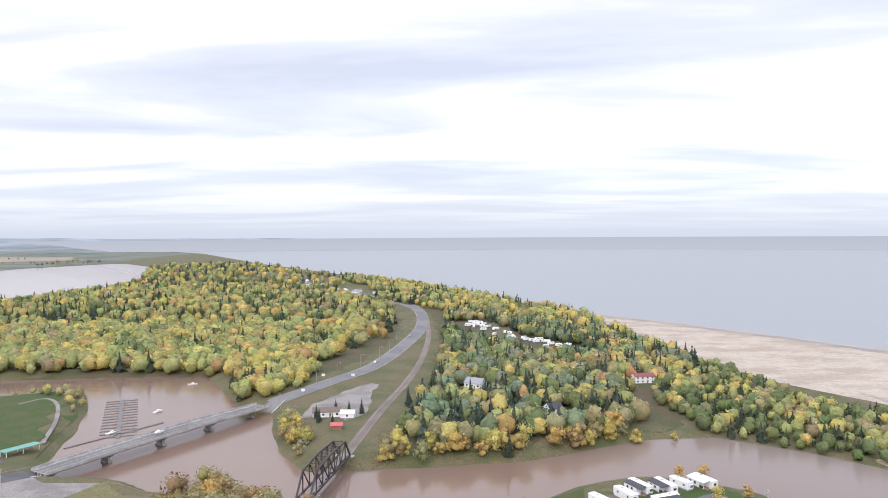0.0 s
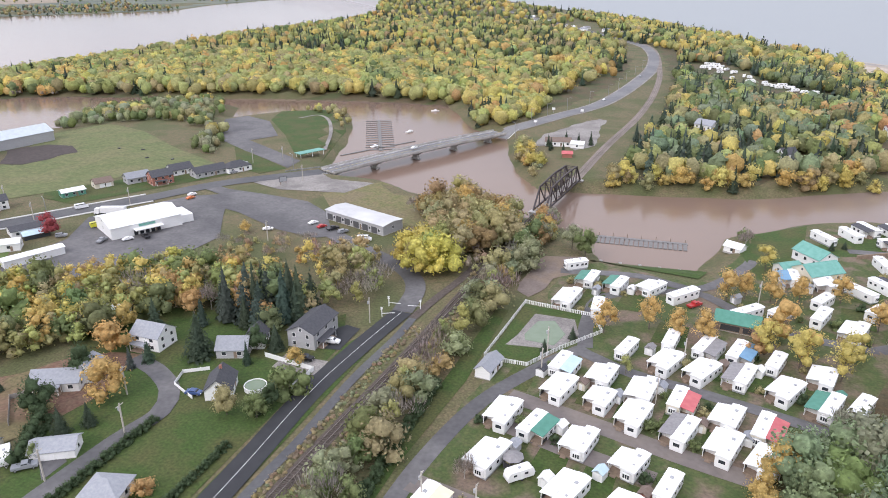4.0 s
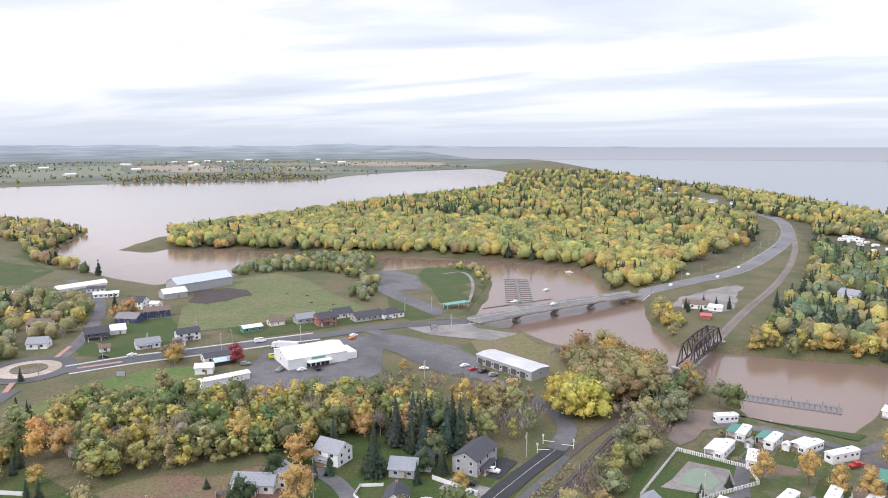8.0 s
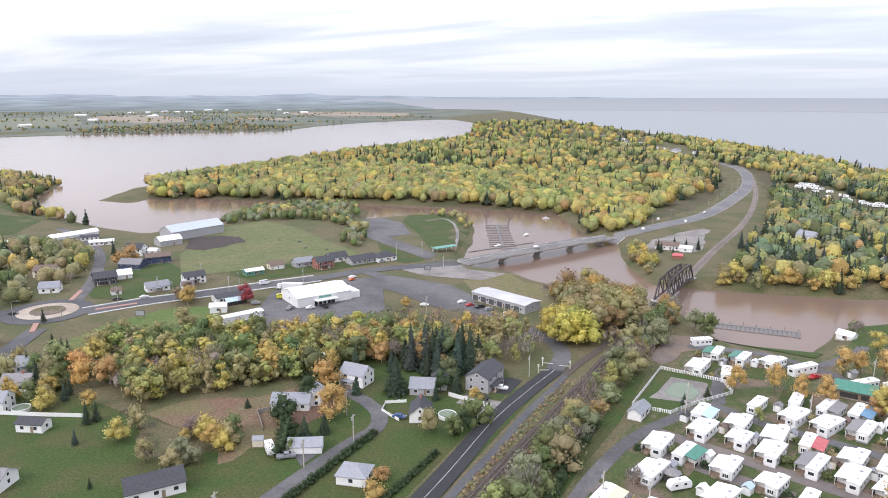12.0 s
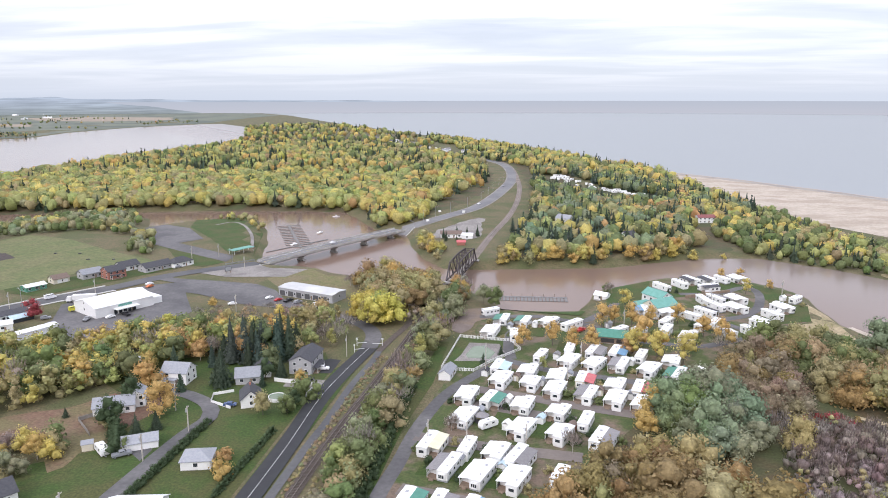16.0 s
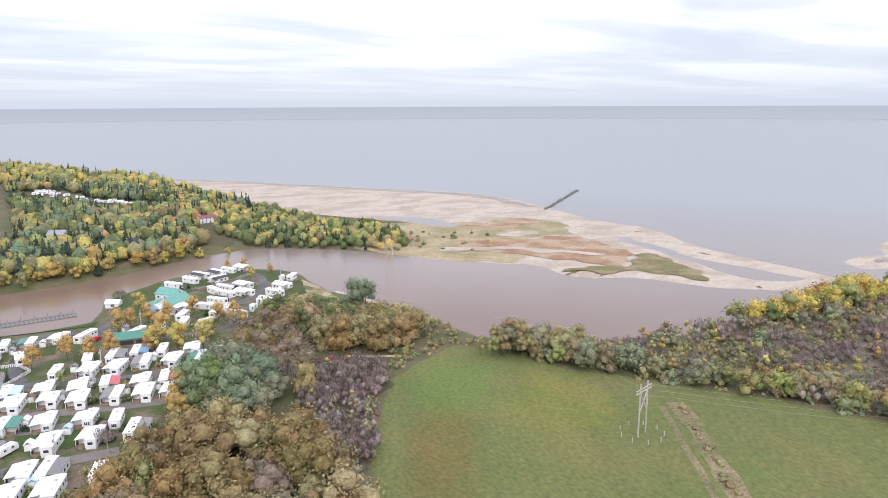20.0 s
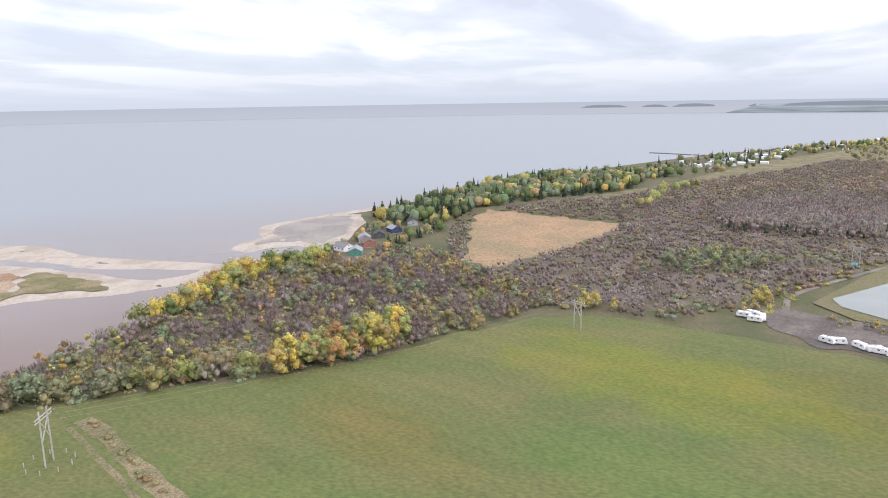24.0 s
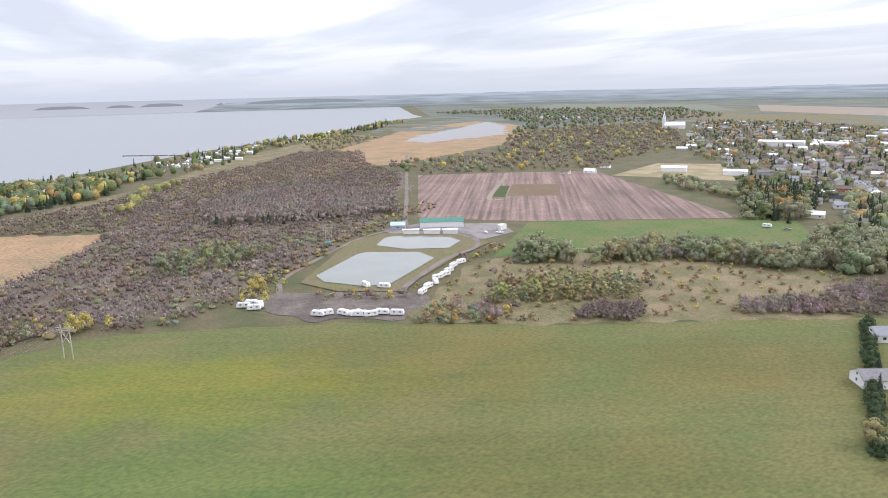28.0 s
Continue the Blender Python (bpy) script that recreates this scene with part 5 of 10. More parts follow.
grove("rail_trees", "olive and green trees along the railway", [(-55, 205), (-52, 260), (-52, 300), (-48, 345), (-44, 400), (-34, 392), (-40, 345), (-42, 300), (-45, 250), (-46, 205), (-48, 160), (-56, 160)], 5.2,
      [(5, "broad", "olive"), (5, "broad", "green"), (5, "broad", "grey_green"), (3, "slim", "lime"), (2, "bare", "bare"), (1, "bush", "russet"), (1, "broad", "brown")], 9.5, NEAR, rng, patchy=0.35)
grove("verge_brush", "low weeds and brush beside the rails", [(-61.5, 150), (-60.6, 200), (-57.6, 250), (-55.4, 290), (-53.4, 330), (-49.5, 330), (-51, 290), (-53, 250), (-55, 200), (-56, 150)], 2.0, [(4, "bush", "olive"), (3, "bush", "grey_brown"), (1, "bush", "tan"), (2, "bush", "grey_green")], 2.4, FAR, rng)
grove("verge_brush", "olive, tan and rusty brush between the track and the rails", [(-68.4, 130), (-67.3, 200), (-66.2, 262), (-64.6, 280), (-60.5, 280), (-62.0, 260), (-64.8, 200), (-67.4, 130)], 1.5, [(4, "bush", "olive"), (5, "bush", "grey_brown"), (1, "bush", "tan"), (2, "bush", "grey_green")], 2.0, FAR, rng)
grove("street_hedge_trees", "mixed garden trees", [(-262, 170), (-230, 175), (-214, 192), (-232, 204), (-256, 214), (-268, 200)], 8.0, [(4, "cone", "conifer"), (3, "broad", "olive"), (2, "broad", "gold"), (2, "broad", "green")], 9, NEAR, rng)
grove("west_trees", "green and yellowing trees west of the roundabout", [(-350, 225), (-345, 262), (-360, 292), (-395, 335), (-450, 360), (-520, 330), (-520, 240), (-430, 215)], 10.5, [(5, "broad", "olive"), (4, "broad", "green"), (2, "broad", "grey_green"), (2, "cone", "conifer"), (1, "broad", "yellow")], 10, FAR, rng,
      keep=lambda x, y: (np.hypot(x + 387, y - 294) > 12) & (np.hypot(x + 354, y - 273) > 10))
grove("lagoon_woods", "autumn trees on the low headland", [(-520, 440), (-660, 470), (-760, 560), (-805, 606), (-930, 640), (-1040, 620), (-1000, 540), (-760, 500), (-640, 445), (-540, 425)], 9.0, [(4, "broad", "olive"), (3, "broad", "yellow"), (3, "cone", "conifer"), (2, "broad", "russet"), (2, "broad", "green")], 11, FAR, rng)
grove("shore_bushes", "green bushes along the lagoon shore", [(-420, 470), (-436, 500), (-452, 540), (-436, 580), (-400, 606), (-360, 596), (-330, 545), (-300, 490), (-290, 462), (-272, 442), (-262, 446), (-292, 500), (-352, 520), (-395, 505), (-440, 440)], 7.5,
      [(6, "broad", "grey_green"), (4, "broad", "green"), (3, "broad", "olive"), (1, "broad", "yellow")], 8, FAR, rng)
grove("park_trees", "green and golden trees in the waterside park", [(-300, 592), (-258, 608), (-238, 580), (-222, 545), (-232, 548), (-252, 585), (-292, 584)], 8, [(3, "broad", "olive"), (2, "broad", "yellow"), (1, "bush", "green")], 6.5, FAR, rng)
grove("yard_trees", "spruces and garden trees round the houses", [(-150, 230), (-128, 226), (-116, 236), (-100, 240), (-98, 262), (-126, 262), (-150, 262), (-168, 250)], 10.5, [(4, "cone", "conifer"), (2, "cone", "conifer_blue"), (2, "broad", "green"), (1, "bush", "green"), (1, "broad", "gold")], 9, NEAR, rng,
      keep=lambda x, y: (np.hypot(x + 134, y - 241) > 9) & (np.hypot(x + 108, y - 247) > 8) & (np.hypot(x + 159, y - 254) > 6) & (np.hypot(x + 91, y - 263) > 9))
grove("lot_bushes", "olive, yellow and bare bushes round the brush lot", [(-150, 164), (-132, 176), (-138, 192), (-156, 188), (-186, 186), (-182, 176), (-162, 160)], 9.0, [(3, "broad", "olive"), (2, "broad", "yellow"), (2, "broad", "grey_green"), (2, "bare", "purple")], 6.5, NEAR, rng, patchy=0.4)
grove("field_strip", "tan weeds and low bushes along the ditch", [(188, 139), (177, 122), (166, 107), (155, 91), (139, 62), (120, 20), (123, 19), (142, 61), (158, 90), (169, 106), (180, 121), (190, 137)], 3.0, [(3, "bush", "tan"), (2, "bush", "olive"), (1, "bush", "russet")], 3.5, FAR, rng)
grove("field_edge_bushes", "olive and lime bushes at the field edge", [(168, 214), (176, 187), (188, 173), (207, 143), (220, 123), (234, 96), (244, 104), (226, 132), (206, 158), (196, 186), (184, 210), (172, 222)], 5.5, [(4, "broad", "olive"), (3, "bush", "grey_green"), (2, "broad", "lime"), (2, "bush", "olive"), (1, "broad", "russet"), (3, "broad", "grey_green")], 10, NEAR, rng)
grove("hall_trees", "golden and orange trees between the park roads", [(14, 296), (36, 320), (60, 300), (84, 322), (96, 318), (78, 298), (56, 284), (30, 298)], 12.0, [(3, "thin", "yellow"), (4, "thin", "pale_gold"), (2, "broad", "gold"), (2, "thin", "orange"), (1, "bare", "bare")], 11, NEAR, rng,
      keep=lambda x, y: (np.hypot(x - 33, y - 311) > 9) & (np.hypot(x - 65, y - 316) > 6) & (np.hypot(x - 43, y - 288) > 6) & (np.hypot(x - 53, y - 283) > 6))
SHORE_COTTAGES = [(520, 139), (487, 137), (505, 146), (457, 136), (545, 134), (616, 142), (580, 128), (470, 150), (650, 130), (508, 98)]


def off_cottages(x, y):
    """Places that leave the shore cottages and their front gardens open."""
    clear = np.ones(len(x), bool)
    for cx, cy in SHORE_COTTAGES:
        clear &= near_line(x, y, [(cx + 3, cy + 1), (cx - 20, cy - 7)]) > 10
    return clear


# the woods east of the trailer park
grove("near_wood", "soft brown autumn trees, half bare", [(4, 126), (4, 168), (16, 190), (30, 204), (46, 198), (58, 186), (68, 168), (66, 146), (60, 126)], 8.2, [(6, "broad", "brown"), (1, "broad", "russet"), (3, "broad", "grey_brown"), (3, "broad", "olive")], 12.5, BIG, rng, patchy=0.5)
grove("near_wood", "blue-green poplars still in leaf", [(42, 204), (36, 216), (46, 246), (60, 252), (74, 240), (72, 218), (60, 204)], 7.6, [(6, "broad", "poplar"), (2, "broad", "grey_green"), (1, "broad", "green")], 13, BIG, rng, patchy=0.2)
grove("near_wood", "grey-brown half-bare trees", [(64, 208), (74, 222), (76, 246), (62, 258), (76, 292), (92, 306), (104, 290), (96, 260), (88, 236), (80, 214)], 7.4, [(5, "broad", "grey_brown"), (3, "bare", "bare"), (3, "broad", "brown"), (3, "broad", "olive"), (1, "slim", "lime")], 10, BIG, rng, patchy=0.4)
grove("near_wood", "green and olive trees toward the point", [(88, 300), (104, 330), (124, 316), (134, 292), (124, 276), (104, 282)], 7.4, [(4, "broad", "green"), (4, "broad", "olive"), (1, "broad", "lime")], 11, BIG, rng, patchy=0.4)
grove("near_wood", "russet and tan trees above the field", [(98, 270), (110, 280), (130, 284), (150, 272), (150, 250), (132, 242), (112, 246)], 6.8, [(4, "broad", "russet"), (3, "broad", "brown"), (3, "broad", "olive"), (1, "slim", "orange"), (2, "slim", "yellow")], 11.5, BIG, rng, patchy=0.5)
grove("dogwood", "deep maroon dogwood bushes", [(84, 232), (90, 244), (106, 242), (112, 234), (96, 230)], 3.2, [(4, "bush", "maroon"), (1, "bush", "brown")], 5, MID, rng)
grove("alder_thicket", "leafless purple-grey alder thicket", [(66, 150), (66, 176), (74, 208), (90, 232), (104, 234), (118, 228), (106, 206), (92, 182), (76, 154)], 3.6, [(8, "bare", "purple"), (3, "bare", "bare"), (2, "bush", "purple"), (1, "bush", "olive"), (1, "slim", "olive")], 6.5, MID, rng)
grove("wood_edge", "olive, tan and lime bushes along the field edge", [(72, 152), (93, 186), (111, 214), (131, 227), (152, 234), (166, 226), (168, 230), (152, 242), (126, 238), (106, 218), (86, 188), (66, 154)], 4.2, [(3, "bush", "olive"), (2, "bush", "tan"), (1, "bush", "grey_green"), (1, "bush", "russet"), (1, "bush", "lime")], 5.5, MID, rng)
grove("point_bushes", "low green and olive bushes on the sandy bank", [(130, 318), (150, 318), (162, 290), (170, 255), (160, 240), (140, 252), (138, 290)], 5.5, [(4, "bush", "olive"), (3, "bush", "grey_green"), (1, "broad", "olive")], 6, NEAR, rng)
grove("shore_thicket", "bare purple brush with olive and yellow bushes", [(210, 144), (190, 178), (200, 198), (240, 190), (285, 182), (340, 188), (398, 180), (430, 152), (470, 145), (470, 80), (430, 55), (362, -12), (330, 8), (301, 33), (262, 62), (236, 94), (222, 122)], 6.1,
      [(6, "bare", "purple"), (7, "bush", "olive"), (4, "bush", "grey_brown"), (4, "broad", "olive"), (3, "broad", "grey_green"), (5, "bare", "purple"), (2, "broad", "brown"), (4, "bush", "grey_green"), (2, "bare", "bare"), (2, "slim", "yellow"), (2, "slim", "gold")], 7.5, MID, rng, patchy=0.6, keep=off_cottages)
grove("bank_row", "close row of tall grey-olive trees on the river bank", [(160, 216), (172, 222), (194, 204), (186, 196)], 4.6, [(4, "slim", "grey_brown"), (3, "slim", "olive"), (2, "slim", "russet"), (1, "bare", "bare")], 12.5, NEAR, rng, patchy=0.2)
grove("field_edge_trees", "yellow, lime and orange young trees at the field edge", [(232, 92), (258, 62), (278, 50), (292, 50), (306, 60), (280, 80), (254, 98)], 5.2, [(5, "slim", "bright"), (4, "slim", "lime"), (2, "slim", "pale_gold"), (1, "slim", "orange")], 11.5, NEAR, rng, patchy=0.1)
grove("shore_trees", "yellow, orange and green trees on the shore", [(285, 190), (300, 178), (360, 172), (420, 150), (440, 150), (430, 162), (398, 188), (350, 194), (300, 190)], 7, [(4, "broad", "bright"), (4, "broad", "lime"), (1, "broad", "orange"), (2, "broad", "green")], 11, NEAR, rng, patchy=0.5)
SCRUB = [(440, 70), (348, -8), (336, -66), (352, -94), (376, -102), (440, -165), (515, -232), (711, -350), (820, -402), (1000, -425), (1180, -490), (1250, -400), (1060, -270), (900, -120), (800, -70), (690, 60), (600, 95), (480, 78)]
BOG_EDGE = [(675, 78), (634, -1), (611, -50), (560, -40), (498, -8), (451, 20), (421, 40), (451, 57), (520, 66), (600, 82)]
off_bog = lambda x, y: ~inside_and_distance(x, y, BOG_EDGE)[0]
grove("bog_thicket", "leafless purple-grey alder thicket in a bog", SCRUB, 6.6, [(8, "bare", "purple"), (6, "bush", "grey_brown"), (5, "bare", "bare"), (2, "bush", "olive"), (8, "bare", "purple"), (2, "bush", "tan"), (4, "bush", "grey_green")], 6.0, FAR, rng, keep=off_bog, patchy=0.6)
grove("bog_birches", "stand of grey leafless birches", [(666, -127), (735, -186), (764, -259), (663, -318), (558, -279), (561, -224), (577, -176), (593, -130)], 6.4, [(7, "bare", "bare"), (2, "bare", "purple")], 11, FAR, rng)
grove("bog_spruces", "thin line of dark spruces before the birches", [(586, -118), (576, -160), (566, -190), (562, -215), (568, -240), (578, -238), (576, -205), (586, -170), (596, -125)], 7.0, [(5, "cone", "conifer"), (2, "bare", "bare"), (1, "slim", "lime")], 8, FAR, rng)
grove("bog_maples", "few orange trees before the birches", [(608, -145), (616, -152), (598, -182), (590, -176)], 9.0, [(3, "slim", "orange"), (2, "slim", "gold")], 9, FAR, rng)
grove("bog_willows", "round yellow-green willows behind the bog", [(700, -50), (690, -68), (720, -72), (850, -98), (905, -145), (890, -158), (840, -115), (715, -80)], 13, [(3, "broad", "lime"), (2, "broad", "olive"), (1, "broad", "yellow")], 10, FAR, rng)
grove("willow_clump", "grey-green willows in the bog", [(470, -70), (500, -110), (470, -150), (430, -110), (440, -70)], 8, [(3, "broad", "grey_green"), (1, "broad", "olive")], 8, MID, rng)
grove("cape_woods", "green pines and orange trees along the sea shore", [(600, 90), (680, 90), (760, 20), (830, -60), (950, -90), (1000, -140), (1040, -60), (960, 60), (860, 110), (740, 150), (640, 185), (580, 150)], 10, [(9, "cone", "conifer"), (7, "broad", "green"), (4, "broad", "poplar"), (2, "broad", "yellow"), (1, "broad", "orange"), (2, "broad", "olive")], 12, FAR, rng, patchy=0.5)
grove("cape_garden_trees", "garden trees among the shore cottages", [(430, 160), (470, 110), (560, 96), (620, 120), (600, 165), (520, 160), (470, 172)], 8.5, [(3, "broad", "olive"), (2, "cone", "conifer"), (2, "broad", "green"), (2, "bare", "bare"), (1, "broad", "gold")], 7.5, FAR, rng, keep=off_cottages)
grove("far_coast_trees", "dark trees along the far coast", [(1040, -60), (1200, -140), (1420, -300), (1600, -440), (1850, -700), (2300, -1010), (2200, -1040), (1800, -760), (1500, -480), (1300, -340), (1100, -240), (1000, -160)], 24, [(4, "cone", "conifer"), (2, "broad", "olive"), (3, "broad", "green"), (1, "broad", "yellow"), (2, "bare", "bare")], 12, FAR, rng)
grove("pond_bushes", "yellow and olive bushes beside the ponds", [(352, -98), (380, -104), (400, -122), (386, -134), (360, -118)], 7, [(2, "bush", "yellow"), (3, "bush", "olive"), (1, "bush", "russet")], 8, NEAR, rng)
grove("willow_row", "grey-green willows in the meadow", [(351, -266), (336, -297), (354, -313), (384, -293)], 6.5, [(1, "broad", "grey_green")], 11, MID, rng)
grove("willow_row", "grey-green willows and olive bushes along a ditch", [(326, -303), (306, -356), (276, -371), (252, -388), (268, -412), (300, -402), (336, -372), (350, -340)], 6.2, [(6, "broad", "grey_green"), (2, "broad", "olive"), (1, "bare", "purple")], 10, MID, rng, patchy=0.4)
grove("willow_row", "tall pale willows beside the village", [(252, -400), (220, -412), (250, -480), (300, -500), (285, -447)], 8.0, [(1, "broad", "grey_green")], 13, MID, rng)
grove("sapling_row", "slim olive and yellow-green saplings in rows", [(290, -203), (276, -233), (258, -280), (282, -298), (306, -269), (318, -238)], 4.2, [(5, "slim", "olive"), (3, "slim", "grey_green"), (2, "slim", "lime"), (1, "bush", "tan")], 8, MID, rng, patchy=0.3)
grove("meadow_bushes", "low grey and tan bushes at the field edge", [(284, -164), (262, -200), (268, -216), (290, -196), (306, -190)], 5.0, [(3, "bush", "grey_green"), (3, "bush", "tan"), (1, "bush", "gold"), (1, "bare", "bare")], 8, MID, rng)
grove("purple_clump", "dense bare purple bush", [(248, -229), (230, -256), (246, -272), (260, -252)], 3.0, [(1, "bare", "purple")], 5, MID, rng)
grove("purple_clump", "bare purple-brown bushes along the field", [(213, -300), (190, -337), (176, -354), (207, -404), (220, -383), (208, -350), (226, -316)], 3.6, [(4, "bare", "purple"), (2, "bush", "tan"), (1, "bare", "bare")], 5.5, MID, rng, patchy=0.5)
grove("meadow_bushes", "scattered tan and olive bushes in the weeds", [(282, -172), (240, -240), (196, -350), (230, -402), (268, -405), (330, -310), (372, -270), (360, -245), (300, -172)], 11, [(4, "bush", "tan"), (3, "bush", "olive"), (1, "bare", "purple"), (1, "bush", "yellow")], 6, MID, rng, patchy=0.3)
grove("spruce_belt", "belt of dark spruces and an orange tree by the village", [(378, -498), (338, -502), (400, -640), (470, -672), (500, -640), (430, -560)], 8.5, [(8, "cone", "conifer"), (3, "broad", "grey_green"), (1, "broad", "orange"), (2, "broad", "green")], 13, MID, rng, patchy=0.3)
grove("field_hedge", "grey-green hedge of bushes beside the ploughed field", [(566, -588), (455, -570), (440, -562), (500, -645), (604, -655)], 9, [(5, "broad", "grey_green"), (2, "broad", "olive"), (1, "bare", "purple")], 8, FAR, rng, keep=lambda x, y: near_line(x, y, [(600, -640), (520, -594), (450, -572)]) < 16)
grove("lot_trees", "dark spruces and autumn trees round the village houses", [(330, -560), (262, -480), (180, -380), (120, -300), (90, -310), (160, -430), (230, -540), (330, -640), (400, -660)], 9, [(4, "cone", "conifer"), (4, "broad", "grey_green"), (2, "broad", "olive"), (1, "broad", "orange")], 11, FAR, rng)
grove("farm_trees", "grey-brown brush and tree belts behind the ploughed field", [(790, -430), (870, -446), (950, -509), (1001, -661), (1343, -906), (1501, -1201), (1498, -1560), (1077, -1149), (866, -932), (797, -748), (722, -640), (770, -540)], 16.5,
      [(6, "bare", "purple"), (4, "bush", "grey_brown"), (3, "broad", "grey_brown"), (2, "broad", "olive"), (2, "broad", "grey_green"), (5, "bare", "bare"), (1, "broad", "yellow")], 9, FAR, rng, patchy=0.5)
grove("village_trees", "village trees among distant houses", [(870, -930), (602, -740), (471, -700), (392, -714), (500, -1000), (892, -1553), (1249, -1733), (1448, -1595), (1050, -1150)], 18, [(4, "broad", "grey_green"), (3, "cone", "conifer"), (3, "bare", "bare"), (2, "broad", "olive"), (1, "broad", "orange"), (2, "bare", "purple")], 9, FAR, rng)
grove("far_trees", "distant tree belts and brush", [(1343, -900), (1700, -1200), (2400, -1500), (2900, -1500), (2900, -2000), (2300, -2400), (1600, -1900), (1501, -1250)], 33, [(3, "broad", "poplar"), (4, "bare", "purple"), (3, "broad", "green"), (2, "broad", "grey_brown")], 12, FAR, rng, patchy=0.7)
grove("far_trees", "brush between the bog and the coast", [(800, -420), (870, -446), (1000, -520), (1250, -620), (1500, -640), (1700, -640), (1500, -480), (1250, -420), (1000, -425)], 19, [(4, "bare", "purple"), (3, "bush", "olive"), (2, "broad", "olive"), (1, "broad", "green")], 9, FAR, rng, patchy=0.7, keep=lambda x, y: ~inside_and_distance(x, y, FAR_BOG)[0])
grove("far_shore_belt", "dark belt of trees along the far lagoon shore", [(-1690, 1335), (-1560, 1590), (-1420, 1790), (-1430, 1880), (-1740, 1960), (-1930, 1720), (-1900, 1400)], 24, [(4, "broad", "poplar"), (3, "broad", "olive"), (3, "cone", "conifer_blue"), (2, "broad", "grey_brown")], 10, FAR, rng)
grove("far_shore_trees", "hedgerows and woods beyond the lagoon", [(-1900, 1110), (-1560, 1590), (-1400, 1790), (-1500, 2090), (-1520, 2500), (-1420, 2900), (-2600, 3600), (-3800, 2600), (-3400, 1400), (-2400, 760)], 46, [(4, "broad", "olive"), (3, "broad", "green"), (3, "cone", "conifer"), (1, "broad", "gold")], 9, FAR, rng, keep=lambda x, y: (np.abs(np.sin(x * 0.0062 + y * 0.0024)) < 0.22) | (np.abs(np.sin(y * 0.0055 - x * 0.0021)) < 0.2) | (np.sin(x * 0.0041 + 1) * np.sin(y * 0.0047) > 0.55))


def trunk_bm(tall, thick, limbs, generator, reach=0.3):
    """A tapered trunk with limbs."""
    bm = bmesh.new()

    def limb(a, b, ra, rb):
        way = (b - a).normalized()
        side = way.orthogonal().normalized()
        up = way.cross(side)
        rings = [[bm.verts.new(p + (side * math.cos(k * math.tau / 6) + up * math.sin(k * math.tau / 6)) * r) for k in range(6)] for p, r in ((a, ra), (b, rb))]
        for k in range(6):
            bm.faces.new((rings[0][k], rings[0][(k + 1) % 6], rings[1][(k + 1) % 6], rings[1][k]))
    top = Vector((0.1, 0.05, tall * 0.85))
    limb(Vector((0, 0, -0.3)), top, thick, thick * 0.35)
    for k in range(limbs):
        z = tall * generator.uniform(0.2, 0.65)
        a = generator.uniform(0, math.tau)
        limb(Vector((0.05, 0.03, z)), Vector((math.cos(a) * tall * reach, math.sin(a) * tall * reach, z + tall * 0.22)), thick * 0.45, thick * 0.12)
    return bm


def crown_object(crown, tall, colour, parent, generator):
    quads, outward, tone = crown
    verts = (quads * tall).reshape(-1, 3)
    tint = np.concatenate([np.array(LEAF[colour]) * tone.reshape(-1, 1), np.ones((tone.size, 1))], 1)
    ob = leaf_mesh("crown", "", "", verts, tint, outward.reshape(-1, 3))
    for key in ("kind", "label", "category"):
        if key in ob:
            del ob[key]
    ob.parent = parent
    return ob


TREES = {}


def tree(kind, colour, x, y, tall, label, category="tree"):
    """A single tree: trunk and crown. The same kind and colour shares its meshes."""
    generator = rng
    key = (kind, colour, int(generator.integers(2)))
    place = pose(x, y, height(x, y) + 0.05, 0, 0, float(generator.uniform(0, 360)))
    unit = 10.0
    if key not in TREES:
        name = {"cone": "spruce_tree", "bush": "bush", "hedge": "hedge_shrub"}.get(kind, "tree")
        ob = new(name)
        if kind == "cone":
            quads = cone_crown(700, generator, 0.2, 0.04)
        elif kind == "fat_cone":
            quads = cone_crown(700, generator, 0.34, 0.02)
        elif kind == "bush":
            quads = broad_crown(340, generator, 0.9, -0.12, 0.045)
        elif kind == "bare":
            quads = bare_crown(520, generator, 0.5, 6, 0)
        else:
            quads = broad_crown(900, generator, {"broad": 0.48, "slim": 0.32, "birch": 0.36, "thin": 0.38}.get(kind, 0.48), 0.10, 0.036, lumps=11, open_air={"thin": 0.3, "birch": 0.1}.get(kind, 0.0))
        crown_object(quads, unit, colour, ob, generator)
        bm = trunk_bm(unit, 0.17 if kind != "bush" else 0.08, 0 if "cone" in kind else 6, generator, 0.22 if kind != "slim" else 0.1)
        make_object("trunk", bm, M["pale_bark"] if colour in ("gold", "orange", "bare") else M["bark"], ob)
        ob.matrix_basis = place @ Matrix.Scale(tall / unit, 4)
        TREES[key] = ob
    else:
        ob = copy_thing(TREES[key], place)
        ob.scale = [tall / unit] * 3
    return tagged(ob, label, category)

# ---- building blocks ----
M["white_siding"] = material("white_siding", (0.80, 0.80, 0.79), (0.74, 0.74, 0.73), 2.0, 0.6, each=0.05, stretch=(1, 1, 9))
M["white_roof"] = material("white_metal_roof", (0.84, 0.85, 0.86), (0.78, 0.79, 0.80), 1.6, 0.5, third=(0.70, 0.70, 0.69), big=6)
M["membrane_roof"] = material("membrane_roof", (0.50, 0.50, 0.50), (0.44, 0.44, 0.445), 3.0, 0.8, third=(0.56, 0.56, 0.555), big=12)
